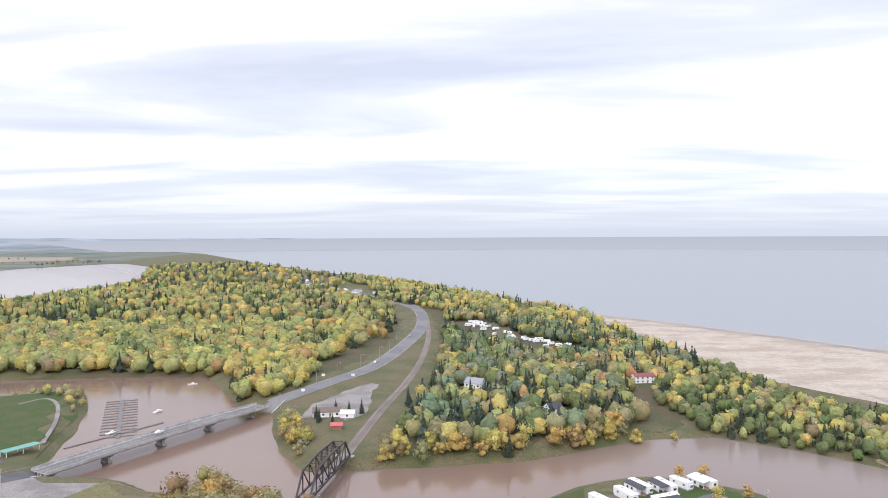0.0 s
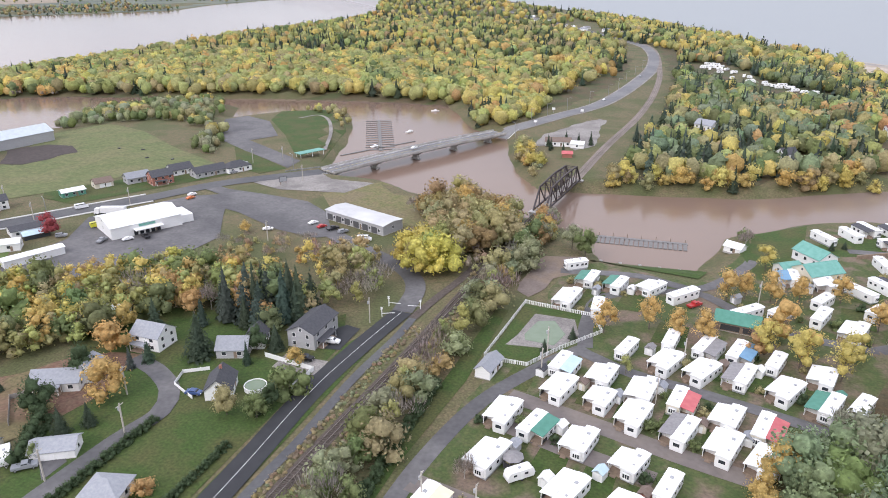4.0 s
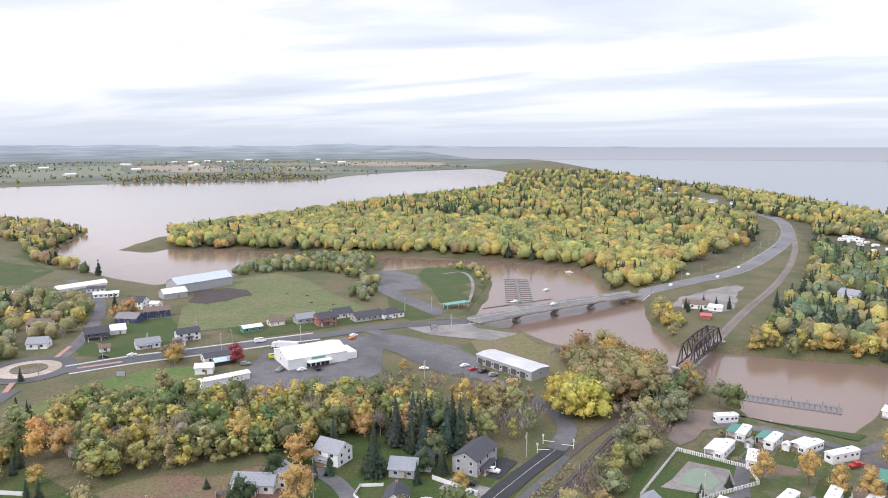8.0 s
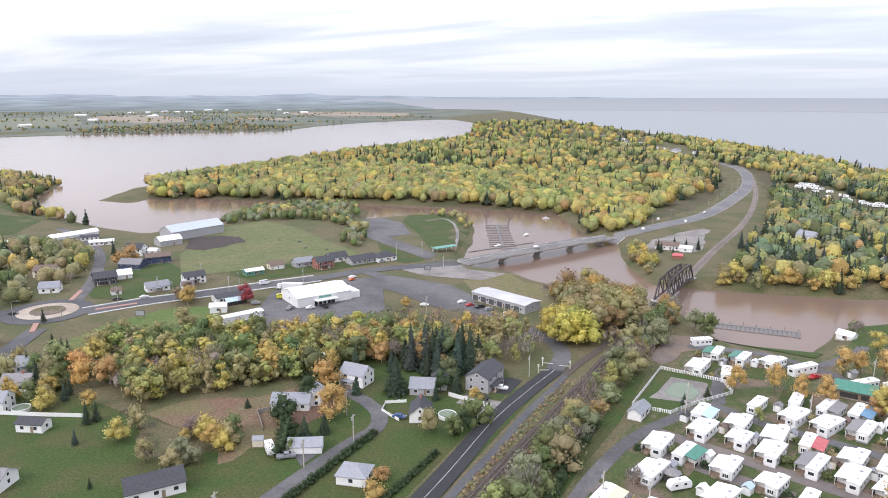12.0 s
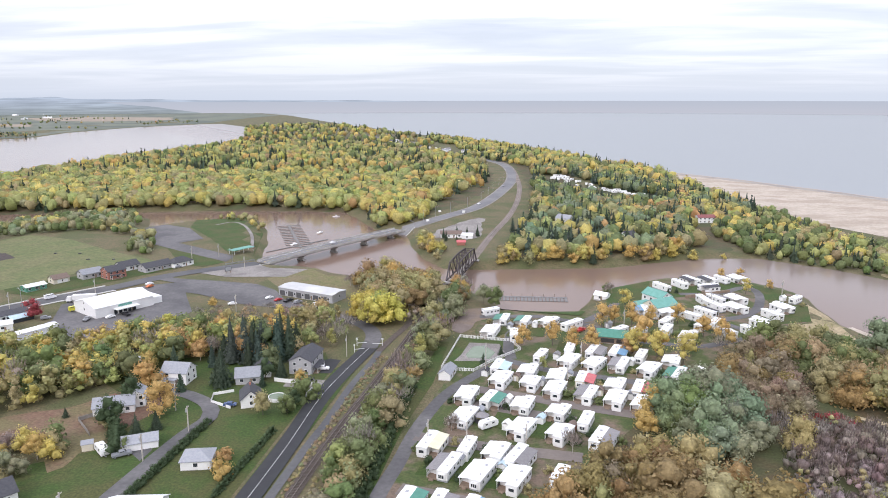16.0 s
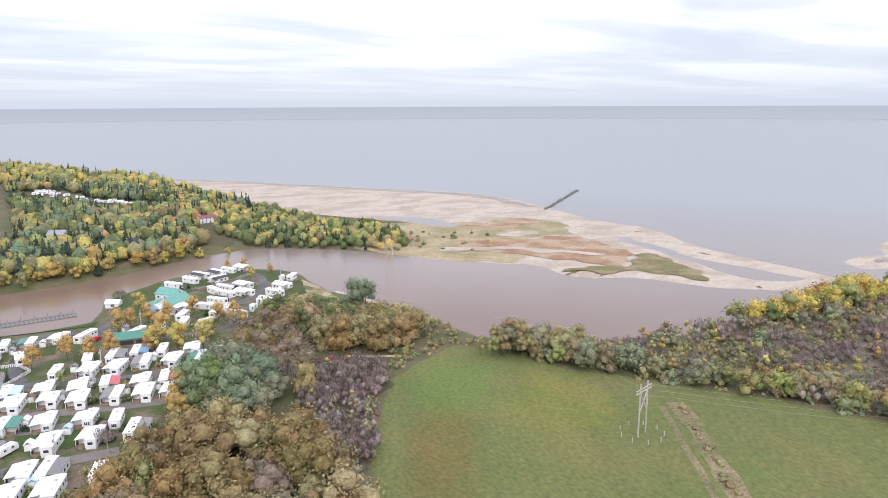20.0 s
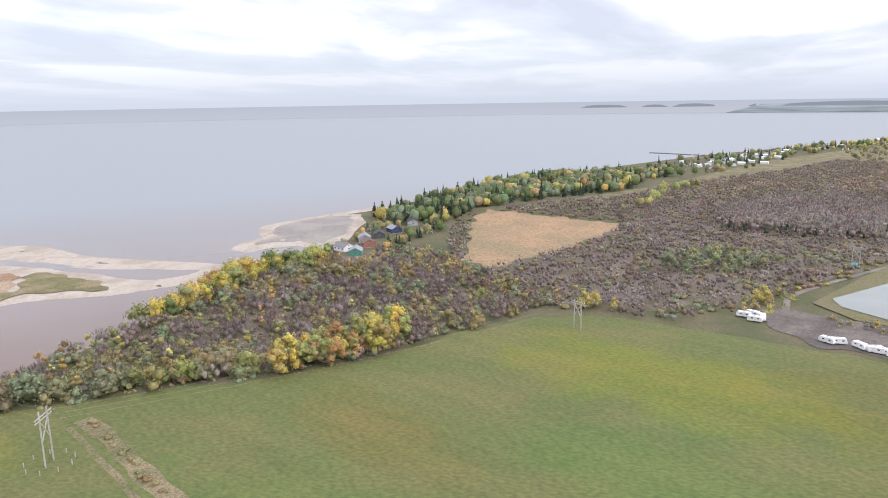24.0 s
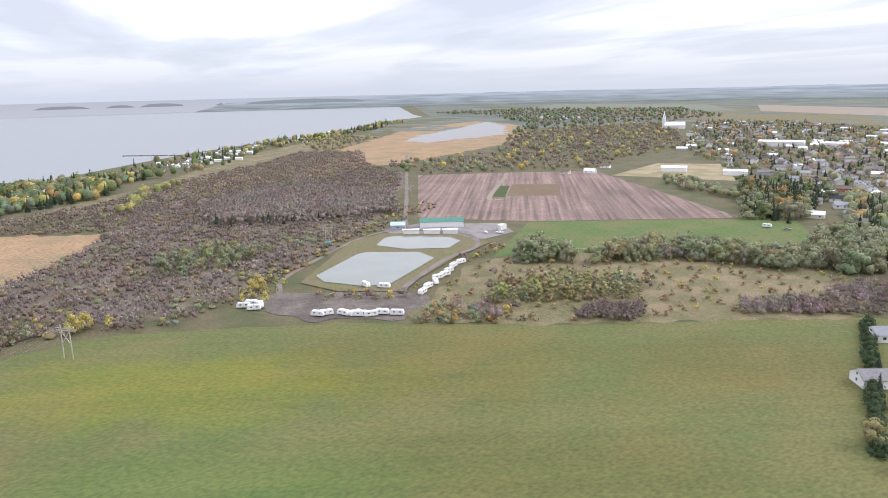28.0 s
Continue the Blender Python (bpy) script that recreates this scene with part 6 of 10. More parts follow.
M["maroon_roof"] = material("maroon_roof", (0.20, 0.06, 0.06), (0.24, 0.085, 0.08), 1.5, 0.7)
M["green_roof"] = material("green_metal_roof", (0.055, 0.20, 0.145), (0.075, 0.24, 0.18), 1.5, 0.5)
M["blue_roof"] = material("blue_metal_roof", (0.13, 0.26, 0.40), (0.16, 0.30, 0.44), 1.5, 0.5)
M["pale_blue_roof"] = material("pale_blue_roof", (0.42, 0.55, 0.62), (0.48, 0.60, 0.66), 1.5, 0.5)
M["slate_metal"] = material("pale_metal_roof", (0.52, 0.57, 0.60), (0.46, 0.50, 0.53), 2.0, 0.45, metal=0.2)
M["red_roof"] = material("red_metal_roof", (0.46, 0.10, 0.11), (0.52, 0.14, 0.14), 1.5, 0.55)
M["grey_roof"] = material("grey_shingle_roof", (0.20, 0.19, 0.195), (0.25, 0.24, 0.24), 0.8, 0.9, each=0.15)
M["slate_roof"] = material("slate_grey_roof", (0.25, 0.26, 0.285), (0.30, 0.31, 0.33), 0.7, 0.9, each=0.1)
M["dark_roof"] = material("dark_shingle_roof", (0.055, 0.056, 0.064), (0.075, 0.075, 0.083), 0.7, 0.9)
M["brown_roof"] = material("brown_shingle_roof", (0.15, 0.11, 0.09), (0.19, 0.14, 0.115), 0.7, 0.9)
M["cream_roof"] = material("cream_roof", (0.68, 0.64, 0.47), (0.62, 0.58, 0.42), 1.5, 0.6)
M["cream_siding"] = material("cream_siding", (0.66, 0.61, 0.50), (0.60, 0.55, 0.45), 2.0, 0.6, stretch=(1, 1, 9))
M["grey_siding"] = material("grey_siding", (0.40, 0.40, 0.41), (0.35, 0.35, 0.36), 2.0, 0.65, stretch=(1, 1, 9))
M["blue_siding"] = material("navy_siding", (0.035, 0.05, 0.11), (0.045, 0.06, 0.13), 2.0, 0.65, stretch=(1, 1, 9))
M["dark_siding"] = material("charcoal_siding", (0.07, 0.07, 0.075), (0.09, 0.09, 0.095), 2.0, 0.7, stretch=(1, 1, 9))
M["brick"] = material("red_brick", (0.30, 0.12, 0.085), (0.36, 0.16, 0.12), 0.6, 0.9)
M["green_siding"] = material("green_siding", (0.07, 0.22, 0.16), (0.09, 0.26, 0.19), 2.0, 0.65)
M["teal"] = material("teal_paint", (0.115, 0.30, 0.25), (0.15, 0.35, 0.30), 1.5, 0.6)
M["wood"] = material("weathered_wood", (0.27, 0.20, 0.145), (0.21, 0.155, 0.115), 0.8, 0.9)
M["grey_wood"] = material("grey_weathered_wood", (0.33, 0.31, 0.285), (0.25, 0.235, 0.215), 1.2, 0.9)
M["pale_wood"] = material("pale_pole_wood", (0.46, 0.43, 0.38), (0.38, 0.35, 0.31), 0.6, 0.9)
M["glass"] = material("window_glass", (0.035, 0.042, 0.05), (0.05, 0.055, 0.062), 1.0, 0.08)
M["trim"] = material("white_trim", (0.82, 0.82, 0.81), (0.78, 0.78, 0.77), 0.5, 0.5)
M["concrete"] = material("bridge_concrete", (0.50, 0.48, 0.45), (0.42, 0.40, 0.38), 1.6, 0.9, third=(0.34, 0.325, 0.31), big=7, bump=0.02)
M["rust_steel"] = material("rusted_steel", (0.06, 0.052, 0.056), (0.085, 0.066, 0.064), 0.9, 0.7, metal=0.3, bump=0.01)
M["steel"] = material("galvanised_steel", (0.45, 0.46, 0.47), (0.38, 0.39, 0.40), 0.8, 0.45, metal=0.7)
M["rail_steel"] = material("rail_steel", (0.24, 0.20, 0.18), (0.30, 0.26, 0.24), 0.6, 0.45, metal=0.7)
M["rubber"] = material("black_rubber", (0.03, 0.03, 0.032), (0.04, 0.04, 0.042), 0.3, 0.9)
M["black"] = material("black_mesh_screen", (0.03, 0.03, 0.033), (0.045, 0.045, 0.048), 0.6, 0.7)
M["plastic_grey"] = material("grey_plastic", (0.36, 0.37, 0.38), (0.32, 0.33, 0.34), 0.5, 0.6)


def box(bm, x0, x1, y0, y1, z0, z1):
    v = [bm.verts.new((x, y, z)) for z in (z0, z1) for x, y in ((x0, y0), (x1, y0), (x1, y1), (x0, y1))]
    for q in ((3, 2, 1, 0), (4, 5, 6, 7), (0, 1, 5, 4), (1, 2, 6, 5), (2, 3, 7, 6), (3, 0, 4, 7)):
        bm.faces.new([v[k] for k in q])
    return v


def beam(bm, a, b, thick, deep=None):
    """A straight square bar from a to b."""
    a, b = Vector(a), Vector(b)
    way = (b - a).normalized()
    side = way.cross(Vector((0, 0, 1)))
    side = side.normalized() if side.length > 1e-3 else Vector((1, 0, 0))
    up = side.cross(way)
    s, u = side * thick / 2, up * (deep or thick) / 2
    v = [bm.verts.new(p + q) for p in (a, b) for q in (-s - u, s - u, s + u, -s + u)]
    for q in ((3, 2, 1, 0), (4, 5, 6, 7), (0, 1, 5, 4), (1, 2, 6, 5), (2, 3, 7, 6), (3, 0, 4, 7)):
        bm.faces.new([v[k] for k in q])


def part(name, bm, mat, parent, label=""):
    """One mesh object under a thing or a part."""
    bmesh.ops.recalc_face_normals(bm, faces=bm.faces[:])
    ob = make_object(name, bm, mat, parent)
    return tagged(ob, label) if label else ob


def box_part(name, dims, mat, parent, label="", bevel=0.0):
    bm = bmesh.new()
    box(bm, *dims)
    if bevel:
        bmesh.ops.bevel(bm, geom=bm.edges[:], offset=bevel, segments=1, affect="EDGES")
    return part(name, bm, mat, parent, label)


SHARED = {}


def shared_part(name, key, make, mat, parent, m):
    """A part that shares its mesh with all parts of that key, set at m under its thing."""
    if key not in SHARED:
        bm = bmesh.new()
        make(bm)
        bmesh.ops.recalc_face_normals(bm, faces=bm.faces[:])
        mesh = bpy.data.meshes.new(name)
        bm.to_mesh(mesh)
        bm.free()
        mesh.materials.append(mat)
        SHARED[key] = mesh
    ob = new(name, SHARED[key])
    ob.parent = parent
    ob.matrix_basis = m
    return ob


def window(parent, x, y, z, facing, wide=1.1, tall=1.2):
    """A window set on a wall that faces along the angle: frame with a pane in it; in one piece on far houses."""
    if math.hypot(FAR_HOUSE.x + 90, FAR_HOUSE.y - 210) > 190:
        return plain_window(parent, x, y, z, facing, wide, tall)
    m = pose(x, y, z, 0, 0, facing)
    w, h = wide / 2, tall / 2

    def frame_of(bm):
        for x0, x1, z0, z1 in ((-w - .09, -w, -h - .09, h + .09), (w, w + .09, -h - .09, h + .09), (-w, w, h, h + .09), (-w, w, -h - .09, -h)):
            box(bm, x0, x1, -0.07, 0.02, z0, z1)
    ob = shared_part("window", ("window", wide, tall), frame_of, M["trim"], parent, m)
    shared_part("pane", ("pane", wide, tall), lambda bm: box(bm, -w, w, -0.03, 0.0, -h, h), M["glass"], ob, Matrix.Identity(4))
    return ob


FAR_HOUSE = Vector((0.0, 0.0))


def plain_window(parent, x, y, z, facing, wide, tall):
    """A small trailer window in one piece: a dark pane in a thin pale rim."""
    key = ("plain_window", wide, tall)
    fresh = key not in SHARED

    def both(bm):
        box(bm, -wide / 2 - 0.06, wide / 2 + 0.06, -0.03, 0.02, -tall / 2 - 0.06, tall / 2 + 0.06)
        box(bm, -wide / 2, wide / 2, -0.05, -0.03, -tall / 2, tall / 2)
    ob = shared_part("window", key, both, M["trim"], parent, pose(x, y, z, 0, 0, facing))
    if fresh:
        ob.data.materials.append(M["glass"])
        for face in ob.data.polygons:
            face.material_index = 1 if face.center.y < -0.031 else 0
    return ob


def door(parent, x, y, z, facing, mat=None, wide=0.95, tall=2.05, name="door"):
    mat = mat or M["trim"]
    return shared_part(name, (name, mat.name, wide, tall), lambda bm: box(bm, -wide / 2, wide / 2, -0.08, 0.02, 0, tall), mat, parent, pose(x, y, z, 0, 0, facing))


# ---- road bridge ----
def road_bridge():
    a, b = Vector((-178, 434, 0)), Vector((-112.5, 559, 0))
    way = (b - a).normalized()
    side = Vector((way.y, -way.x, 0))
    length = (b - a).length
    level = lambda s: 4.85 + 1.0 * math.sin(math.pi * s)
    ob = new("road_bridge")
    tagged(ob, "long concrete girder bridge with a two-lane deck over the river", "bridge")
    line = [tuple((a + way * length * s).xy) for s in np.linspace(0, 1, 9)]
    ribbon("deck", line, 12.5, M["concrete"], lift=0.0, level=level, thick=0.45, parent=ob)
    ribbon("roadway", line, 10.0, M["asphalt"], lift=0.06, level=level, thick=0.05, parent=ob)
    for k in (-1, 1):
        ribbon("edge_line", line, 0.25, M["white_paint"], lift=0.10, level=level, offset=k * 4.2, parent=ob)
        ribbon("parapet", line, 0.35, M["concrete"], lift=0.85, level=level, offset=k * 6.0, thick=0.85, parent=ob)
        ribbon("hand_rail", line, 0.14, M["steel"], lift=1.25, level=level, offset=k * 6.0, thick=0.14, parent=ob)
        for g in (1.2, 4.0):
            ribbon("girder", line, 0.55, M["concrete"], lift=-0.45, level=level, offset=k * g, thick=1.2, parent=ob)
    ribbon("centre_line", line, 0.28, M["yellow_paint"], lift=0.10, level=level, parent=ob)
    for s in np.linspace(0.01, 0.99, 48):
        p = a + way * length * s
        for k in (-1, 1):
            q = p + side * k * 6.0
            shared_part("rail_post", "rail_post", lambda bm: box(bm, -0.08, 0.08, -0.08, 0.08, 0, 0.45), M["steel"], ob, pose(q.x, q.y, level(s) + 0.8))
    for s in (0.03, 0.235, 0.46, 0.69, 0.915):
        p = a + way * length * s
        turn = math.degrees(math.atan2(way.y, way.x))
        top = level(s) - 1.65
        pier = part("pier", pier_bm(top), M["concrete"], ob, "stained concrete hammerhead pier")
        pier.matrix_basis = pose(p.x, p.y, 0, 0, 0, turn)
    return ob


def pier_bm(top):
    bm = bmesh.new()
    box(bm, -1.1, 1.1, -3.0, 3.0, -2.5, 1.0)
    box(bm, -0.7, 0.7, -2.2, 2.2, 1.0, top - 1.0)
    cap = box(bm, -0.9, 0.9, -3.0, 3.0, top - 1.0, top)
    for k in (4, 5):
        cap[k].co.y -= 2.2
    for k in (6, 7):
        cap[k].co.y += 2.2
    return bm


road_bridge()


# ---- railway: rails, sleepers, truss ----
def railway(points, level=None):
    for side in (-0.75, 0.75):
        ribbon("rail", points, 0.12, M["rail_steel"], "worn steel rail on timber sleepers", "rail", lift=0.62, offset=side, thick=0.16, level=level)


M["sleeper_wood"] = material("sleeper_wood", (0.085, 0.068, 0.058), (0.125, 0.105, 0.092), 0.6, 0.95)


def sleepers(points, name, label):
    line = curve_through(points, 0.75)
    bm = bmesh.new()
    for k in range(0, len(line) - 1):
        p, way = line[k], (line[k + 1] - line[k]).normalized()
        side = Vector((way.y, -way.x, 0)) * 1.35
        z = height(p.x, p.y) + 0.36 if k % 8 == 0 else z
        beam(bm, (*(p - side).xy, z), (*(p + side).xy, z), 0.26, 0.2)
    ob = make_object(name, bm, M["sleeper_wood"])
    tagged(ob, label, "sleepers", kind="stuff")


railway(RAIL_SOUTH)
railway(RAIL_NORTH[:5])
sleepers(RAIL_SOUTH, "sleepers", "weathered timber sleepers of the railway")


def truss_bridge():
    a, b = Vector((-50.6, 403, 5.0)), Vector((-44.2, 461, 5.0))
    ob = new("truss_bridge")
    tagged(ob, "rusted dark steel through-truss railway bridge on stone piers", "bridge")
    turn = math.degrees(math.atan2(b.y - a.y, b.x - a.x))
    ob.matrix_basis = pose(a.x, a.y, a.z, 0, 0, turn)
    length, panels, half, tall = (b - a).length, 7, 2.9, 10.0
    xs = [length * k / panels for k in range(panels + 1)]
    tops = {k: tall - 1.4 * abs(k - panels / 2) / (panels / 2) for k in range(1, panels)}

    def member(name, p, q, thick, deep=None):
        bm = bmesh.new()
        beam(bm, p, q, thick, deep)
        part(name, bm, M["rust_steel"], ob)
    for s in (-half, half):
        for k in range(panels):
            member("bottom_chord", (xs[k], s, 0), (xs[k + 1], s, 0), 0.6, 0.7)
        member("end_post", (0, s, 0), (xs[1], s, tops[1]), 0.65, 0.75)
        member("end_post", (length, s, 0), (xs[-2], s, tops[panels - 1]), 0.65, 0.75)
        for k in range(1, panels - 1):
            member("top_chord", (xs[k], s, tops[k]), (xs[k + 1], s, tops[k + 1]), 0.65, 0.7)
        for k in range(1, panels):
            member("vertical", (xs[k], s, 0), (xs[k], s, tops[k]), 0.45)
            if k < panels / 2 and k + 1 < panels:
                member("diagonal", (xs[k], s, tops[k]), (xs[k + 1], s, 0), 0.42)
            elif k - 1 > 0:
                member("diagonal", (xs[k], s, tops[k]), (xs[k - 1], s, 0), 0.42)
    for k in range(1, panels):
        member("top_strut", (xs[k], -half, tops[k]), (xs[k], half, tops[k]), 0.3)
        member("floor_beam", (xs[k], -half, -0.2), (xs[k], half, -0.2), 0.4, 0.6)
        if k + 1 < panels:
            member("top_brace", (xs[k], -half, tops[k]), (xs[k + 1], half, tops[k + 1]), 0.18)
            member("top_brace", (xs[k], half, tops[k]), (xs[k + 1], -half, tops[k + 1]), 0.18)
    box_part("track_deck", (-0.5, length + 0.5, -1.6, 1.6, 0.05, 0.3), M["grey_wood"], ob, "timber track deck")
    for s in (-0.75, 0.75):
        box_part("bridge_rail", (-0.5, length + 0.5, s - 0.06, s + 0.06, 0.3, 0.46), M["rail_steel"], ob)
    for x in (-0.4, length + 0.4):
        pier = bmesh.new()
        box(pier, x - 1.4, x + 1.4, -4.2, 4.2, -7.0, -0.6)
        box(pier, x - 1.7, x + 1.7, -4.6, 4.6, -1.1, -0.5)
        part("pier", pier, M["concrete"], ob, "weathered stone pier")


truss_bridge()


# ---- docks and groynes ----
def dock(name, label, start, end, wide, fingers, finger_length, gap_sides, mat):
    """A floating dock: a main walk with fingers on one or both sides."""
    a, b = Vector((*start, 0)), Vector((*end, 0))
    ob = new(name)
    tagged(ob, label, "dock")
    length = (b - a).length
    ob.matrix_basis = pose(a.x, a.y, 0, 0, 0, math.degrees(math.atan2(b.y - a.y, b.x - a.x)))
    box_part("walkway", (0, length, -wide / 2, wide / 2, -0.1, 0.4), mat, ob)
    for k in range(fingers):
        x = length * (k + 0.5) / fingers
        for s in gap_sides:
            shared_part("finger", ("finger", finger_length, mat.name), lambda bm: box(bm, -0.75, 0.75, 0, finger_length, -0.1, 0.35), mat, ob, pose(x, s * wide / 2, 0, 0, 0, 0 if s > 0 else 180))
        if k % 3 == 0:
            box_part("mooring_post", (x - 0.12, x + 0.12, wide / 2 - 0.2, wide / 2, -1.5, 2.0), M["wood"], ob)
    return ob


dock("boat_dock", "grey timber boat dock with short fingers", (-22, 391), (16, 393), 1.8, 19, 7.0, (-1,), M["dark_dock"])
dock("marina_dock", "marina dock with empty fingers on both sides", (-177, 503), (-219, 592), 2.4, 14, 8.5, (1, -1), M["dark_dock"])
dock("breakwater_dock", "long narrow floating breakwater", (-196, 484), (-166, 535), 1.6, 1, 2.0, (1,), M["dark_dock"])
for k in range(6):
    ramp = new("boat_ramp")
    box_part("plank", (-0.6, 0.6, -3.2, 3.2, -0.2, 0.1), M["grey_wood"], ramp)
    ramp.matrix_basis = pose(-16 + k * 7.6, 361, 1.0, -14, 0, 8)
    tagged(ramp, "short grey timber boat ramp on the basin bank", "ramp", group="boat ramps")


def groyne(a, b, wide, label):
    """A heap of rocks along a line."""
    bm = bmesh.new()
    a, b = Vector((*a, 0)), Vector((*b, 0))
    count = int((b - a).length / 2.0)
    local = random.Random(3)
    for k in range(count):
        p = a.lerp(b, k / count)
        for _ in range(2):
            q = p + Vector((local.uniform(-1, 1) * wide / 2, local.uniform(-1, 1) * wide / 2, 0))
            r = local.uniform(0.8, 1.6)
            made = bmesh.ops.create_icosphere(bm, subdivisions=1, radius=r)
            for v in made["verts"]:
                v.co = v.co * local.uniform(0.8, 1.15) + Vector((q.x, q.y, local.uniform(0.0, 0.8)))
    ob = make_object("groyne", bm, M["dark_rock"])
    tagged(ob, label, "groyne", kind="stuff")


M["dark_rock"] = material("dark_rock", (0.11, 0.105, 0.10), (0.16, 0.15, 0.14), 0.8, 0.9, bump=0.1)
groyne((462, 548), (596, 650), 3.2, "dark rock groyne running into the sea")
groyne((1040, -10), (1110, 60), 8, "dark jetty by the inn")
groyne((1380, -245), (1470, -120), 10, "dark rock jetty on the far coast")


# ---- power line ----
def pylon(x, y, tall, turn, lean=0.0):
    ob = new("power_pylon")
    ob.matrix_basis = pose(x, y, height(x, y), 0, 0, turn)
    for s in (-2.4, 2.4):
        bm = bmesh.new()
        beam(bm, (0, s, -0.4), (0, s * 0.92, tall), 0.36)
        part("pole", bm, M["pale_wood"], ob)
    for z in (tall * 0.90, tall * 0.84):
        bm = bmesh.new()
        beam(bm, (0, -4.8, z), (0, 4.8, z), 0.28)
        part("crossarm", bm, M["pale_wood"], ob)
    for s in (-1, 1):
        bm = bmesh.new()
        beam(bm, (0, -2.3 * s, tall * 0.45), (0, 2.2 * s, tall * 0.82), 0.28)
        part("brace", bm, M["pale_wood"], ob)
    for s in (-4.4, 0, 4.4):
        bm = bmesh.new()
        beam(bm, (0, s, tall * 0.90), (0, s, tall * 0.90 - 1.2), 0.16)
        part("insulator", bm, M["plastic_grey"], ob)
    return tagged(ob, "pale timber H-frame power pylon standing in grass", "pylon", group="power pylons")


PYLONS = [(206, 398, 19), (160, 128, 18), (316, -23, 15), (468, -187, 14), (640, -330, 14), (860, -520, 14)]
for k, (x, y, tall) in enumerate(PYLONS):
    ahead = PYLONS[min(k + 1, len(PYLONS) - 1)]
    back = PYLONS[max(k - 1, 0)]
    pylon(x, y, tall, math.degrees(math.atan2(ahead[1] - back[1], ahead[0] - back[0])))


def wire(name, a, b, sag, thick, label):
    """One sagging cable: a thin tube of square section."""
    bm = bmesh.new()
    a, b = Vector(a), Vector(b)
    side = Vector((b.y - a.y, a.x - b.x, 0)).normalized() * thick / 2
    up = Vector((0, 0, thick / 2))
    before = None
    for s in np.linspace(0, 1, 13):
        p = a.lerp(b, s) - Vector((0, 0, sag * 4 * s * (1 - s)))
        ring = [bm.verts.new(p + q) for q in (side, up, -side, -up)]
        if before:
            for k in range(4):
                bm.faces.new((before[k], before[(k + 1) % 4], ring[(k + 1) % 4], ring[k]))
        before = ring
    return tagged(make_object(name, bm, M["steel"]), label, "cable")


for (ax, ay, at), (bx, by, bt) in zip(PYLONS[:4], PYLONS[1:]):
    way = Vector((bx - ax, by - ay, 0)).normalized()
    for s in (-4.4, 0, 4.4):
        off = Vector((-way.y, way.x, 0)) * s
        wire("power_cable", (ax + off.x, ay + off.y, height(ax, ay) + at * 0.88), (bx + off.x, by + off.y, height(bx, by) + bt * 0.88), 2.5, 0.03, "thin sagging power cable between pylons")
cage = new("pylon_guard")
tagged(cage, "short pale guard posts round a pylon foot", "posts")
for a in range(0, 360, 40):
    box_part("post", (160 + 7 * math.cos(radians(a)) - .12, 160 + 7 * math.cos(radians(a)) + .12, 128 + 7 * math.sin(radians(a)) - .12, 128 + 7 * math.sin(radians(a)) + .12, 4.4, 6.2), M["pale_wood"], cage)


# ---- poles and lamps ----
POLE = {}


def utility_pole(x, y, tall=9.0, turn=0.0):
    if "pole" not in POLE:
        ob = new("utility_pole")
        bm = bmesh.new(); beam(bm, (0, 0, -0.4), (0.1, 0, 9), 0.3); part("pole", bm, M["pale_wood"], ob)
        bm = bmesh.new(); beam(bm, (0.1, -1.2, 8.4), (0.1, 1.2, 8.4), 0.16); part("crossarm", bm, M["pale_wood"], ob)
        box_part("transformer", (-0.5, -0.05, -0.25, 0.25, 6.8, 7.7), M["plastic_grey"], ob)
        tagged(ob, "weathered timber utility pole with a crossarm", "utility pole", group="utility poles")
        POLE["pole"] = ob
        ob.matrix_basis = pose(x, y, height(x, y), 0, 0, turn)
        return ob
    return copy_thing(POLE["pole"], pose(x, y, height(x, y), 0, 0, turn))


def street_lamp(x, y, turn=0.0):
    if "lamp" not in POLE:
        ob = new("street_lamp")
        bm = bmesh.new(); beam(bm, (0, 0, -0.3), (0, 0, 9.5), 0.22); part("pole", bm, M["steel"], ob)
        bm = bmesh.new(); beam(bm, (0, 0, 9.4), (2.4, 0, 9.9), 0.12); part("arm", bm, M["steel"], ob)
        box_part("lamp_head", (2.2, 3.1, -0.18, 0.18, 9.78, 9.98), M["plastic_grey"], ob)
        tagged(ob, "tall galvanised street lamp with a curved arm", "street lamp", group="street lamps")
        POLE["lamp"] = ob
        ob.matrix_basis = pose(x, y, height(x, y), 0, 0, turn)
        return ob
    return copy_thing(POLE["lamp"], pose(x, y, height(x, y), 0, 0, turn))


for x, y, turn in [(-110, 204, 0), (-114, 184, 0), (-117, 152, 0), (-78, 277, 20), (-266, 318, 30), (-302, 334, 30), (-240, 350, 30), (-228, 436, 60), (-214, 446, 60), (-19, 263, 0), (12, 260, 0), (18, 282, 0), (-20, 276, 0), (-32, 205, 0), (-2, 206, 0),
                   (-122, 218, 0), (40, 330, 0), (88, 372, 0), (-300, 300, 30), (-20, 205, 0), (130, 396, 0), (-150, 330, 0), (-181, 412, 0)]:
    utility_pole(x, y, turn=turn)
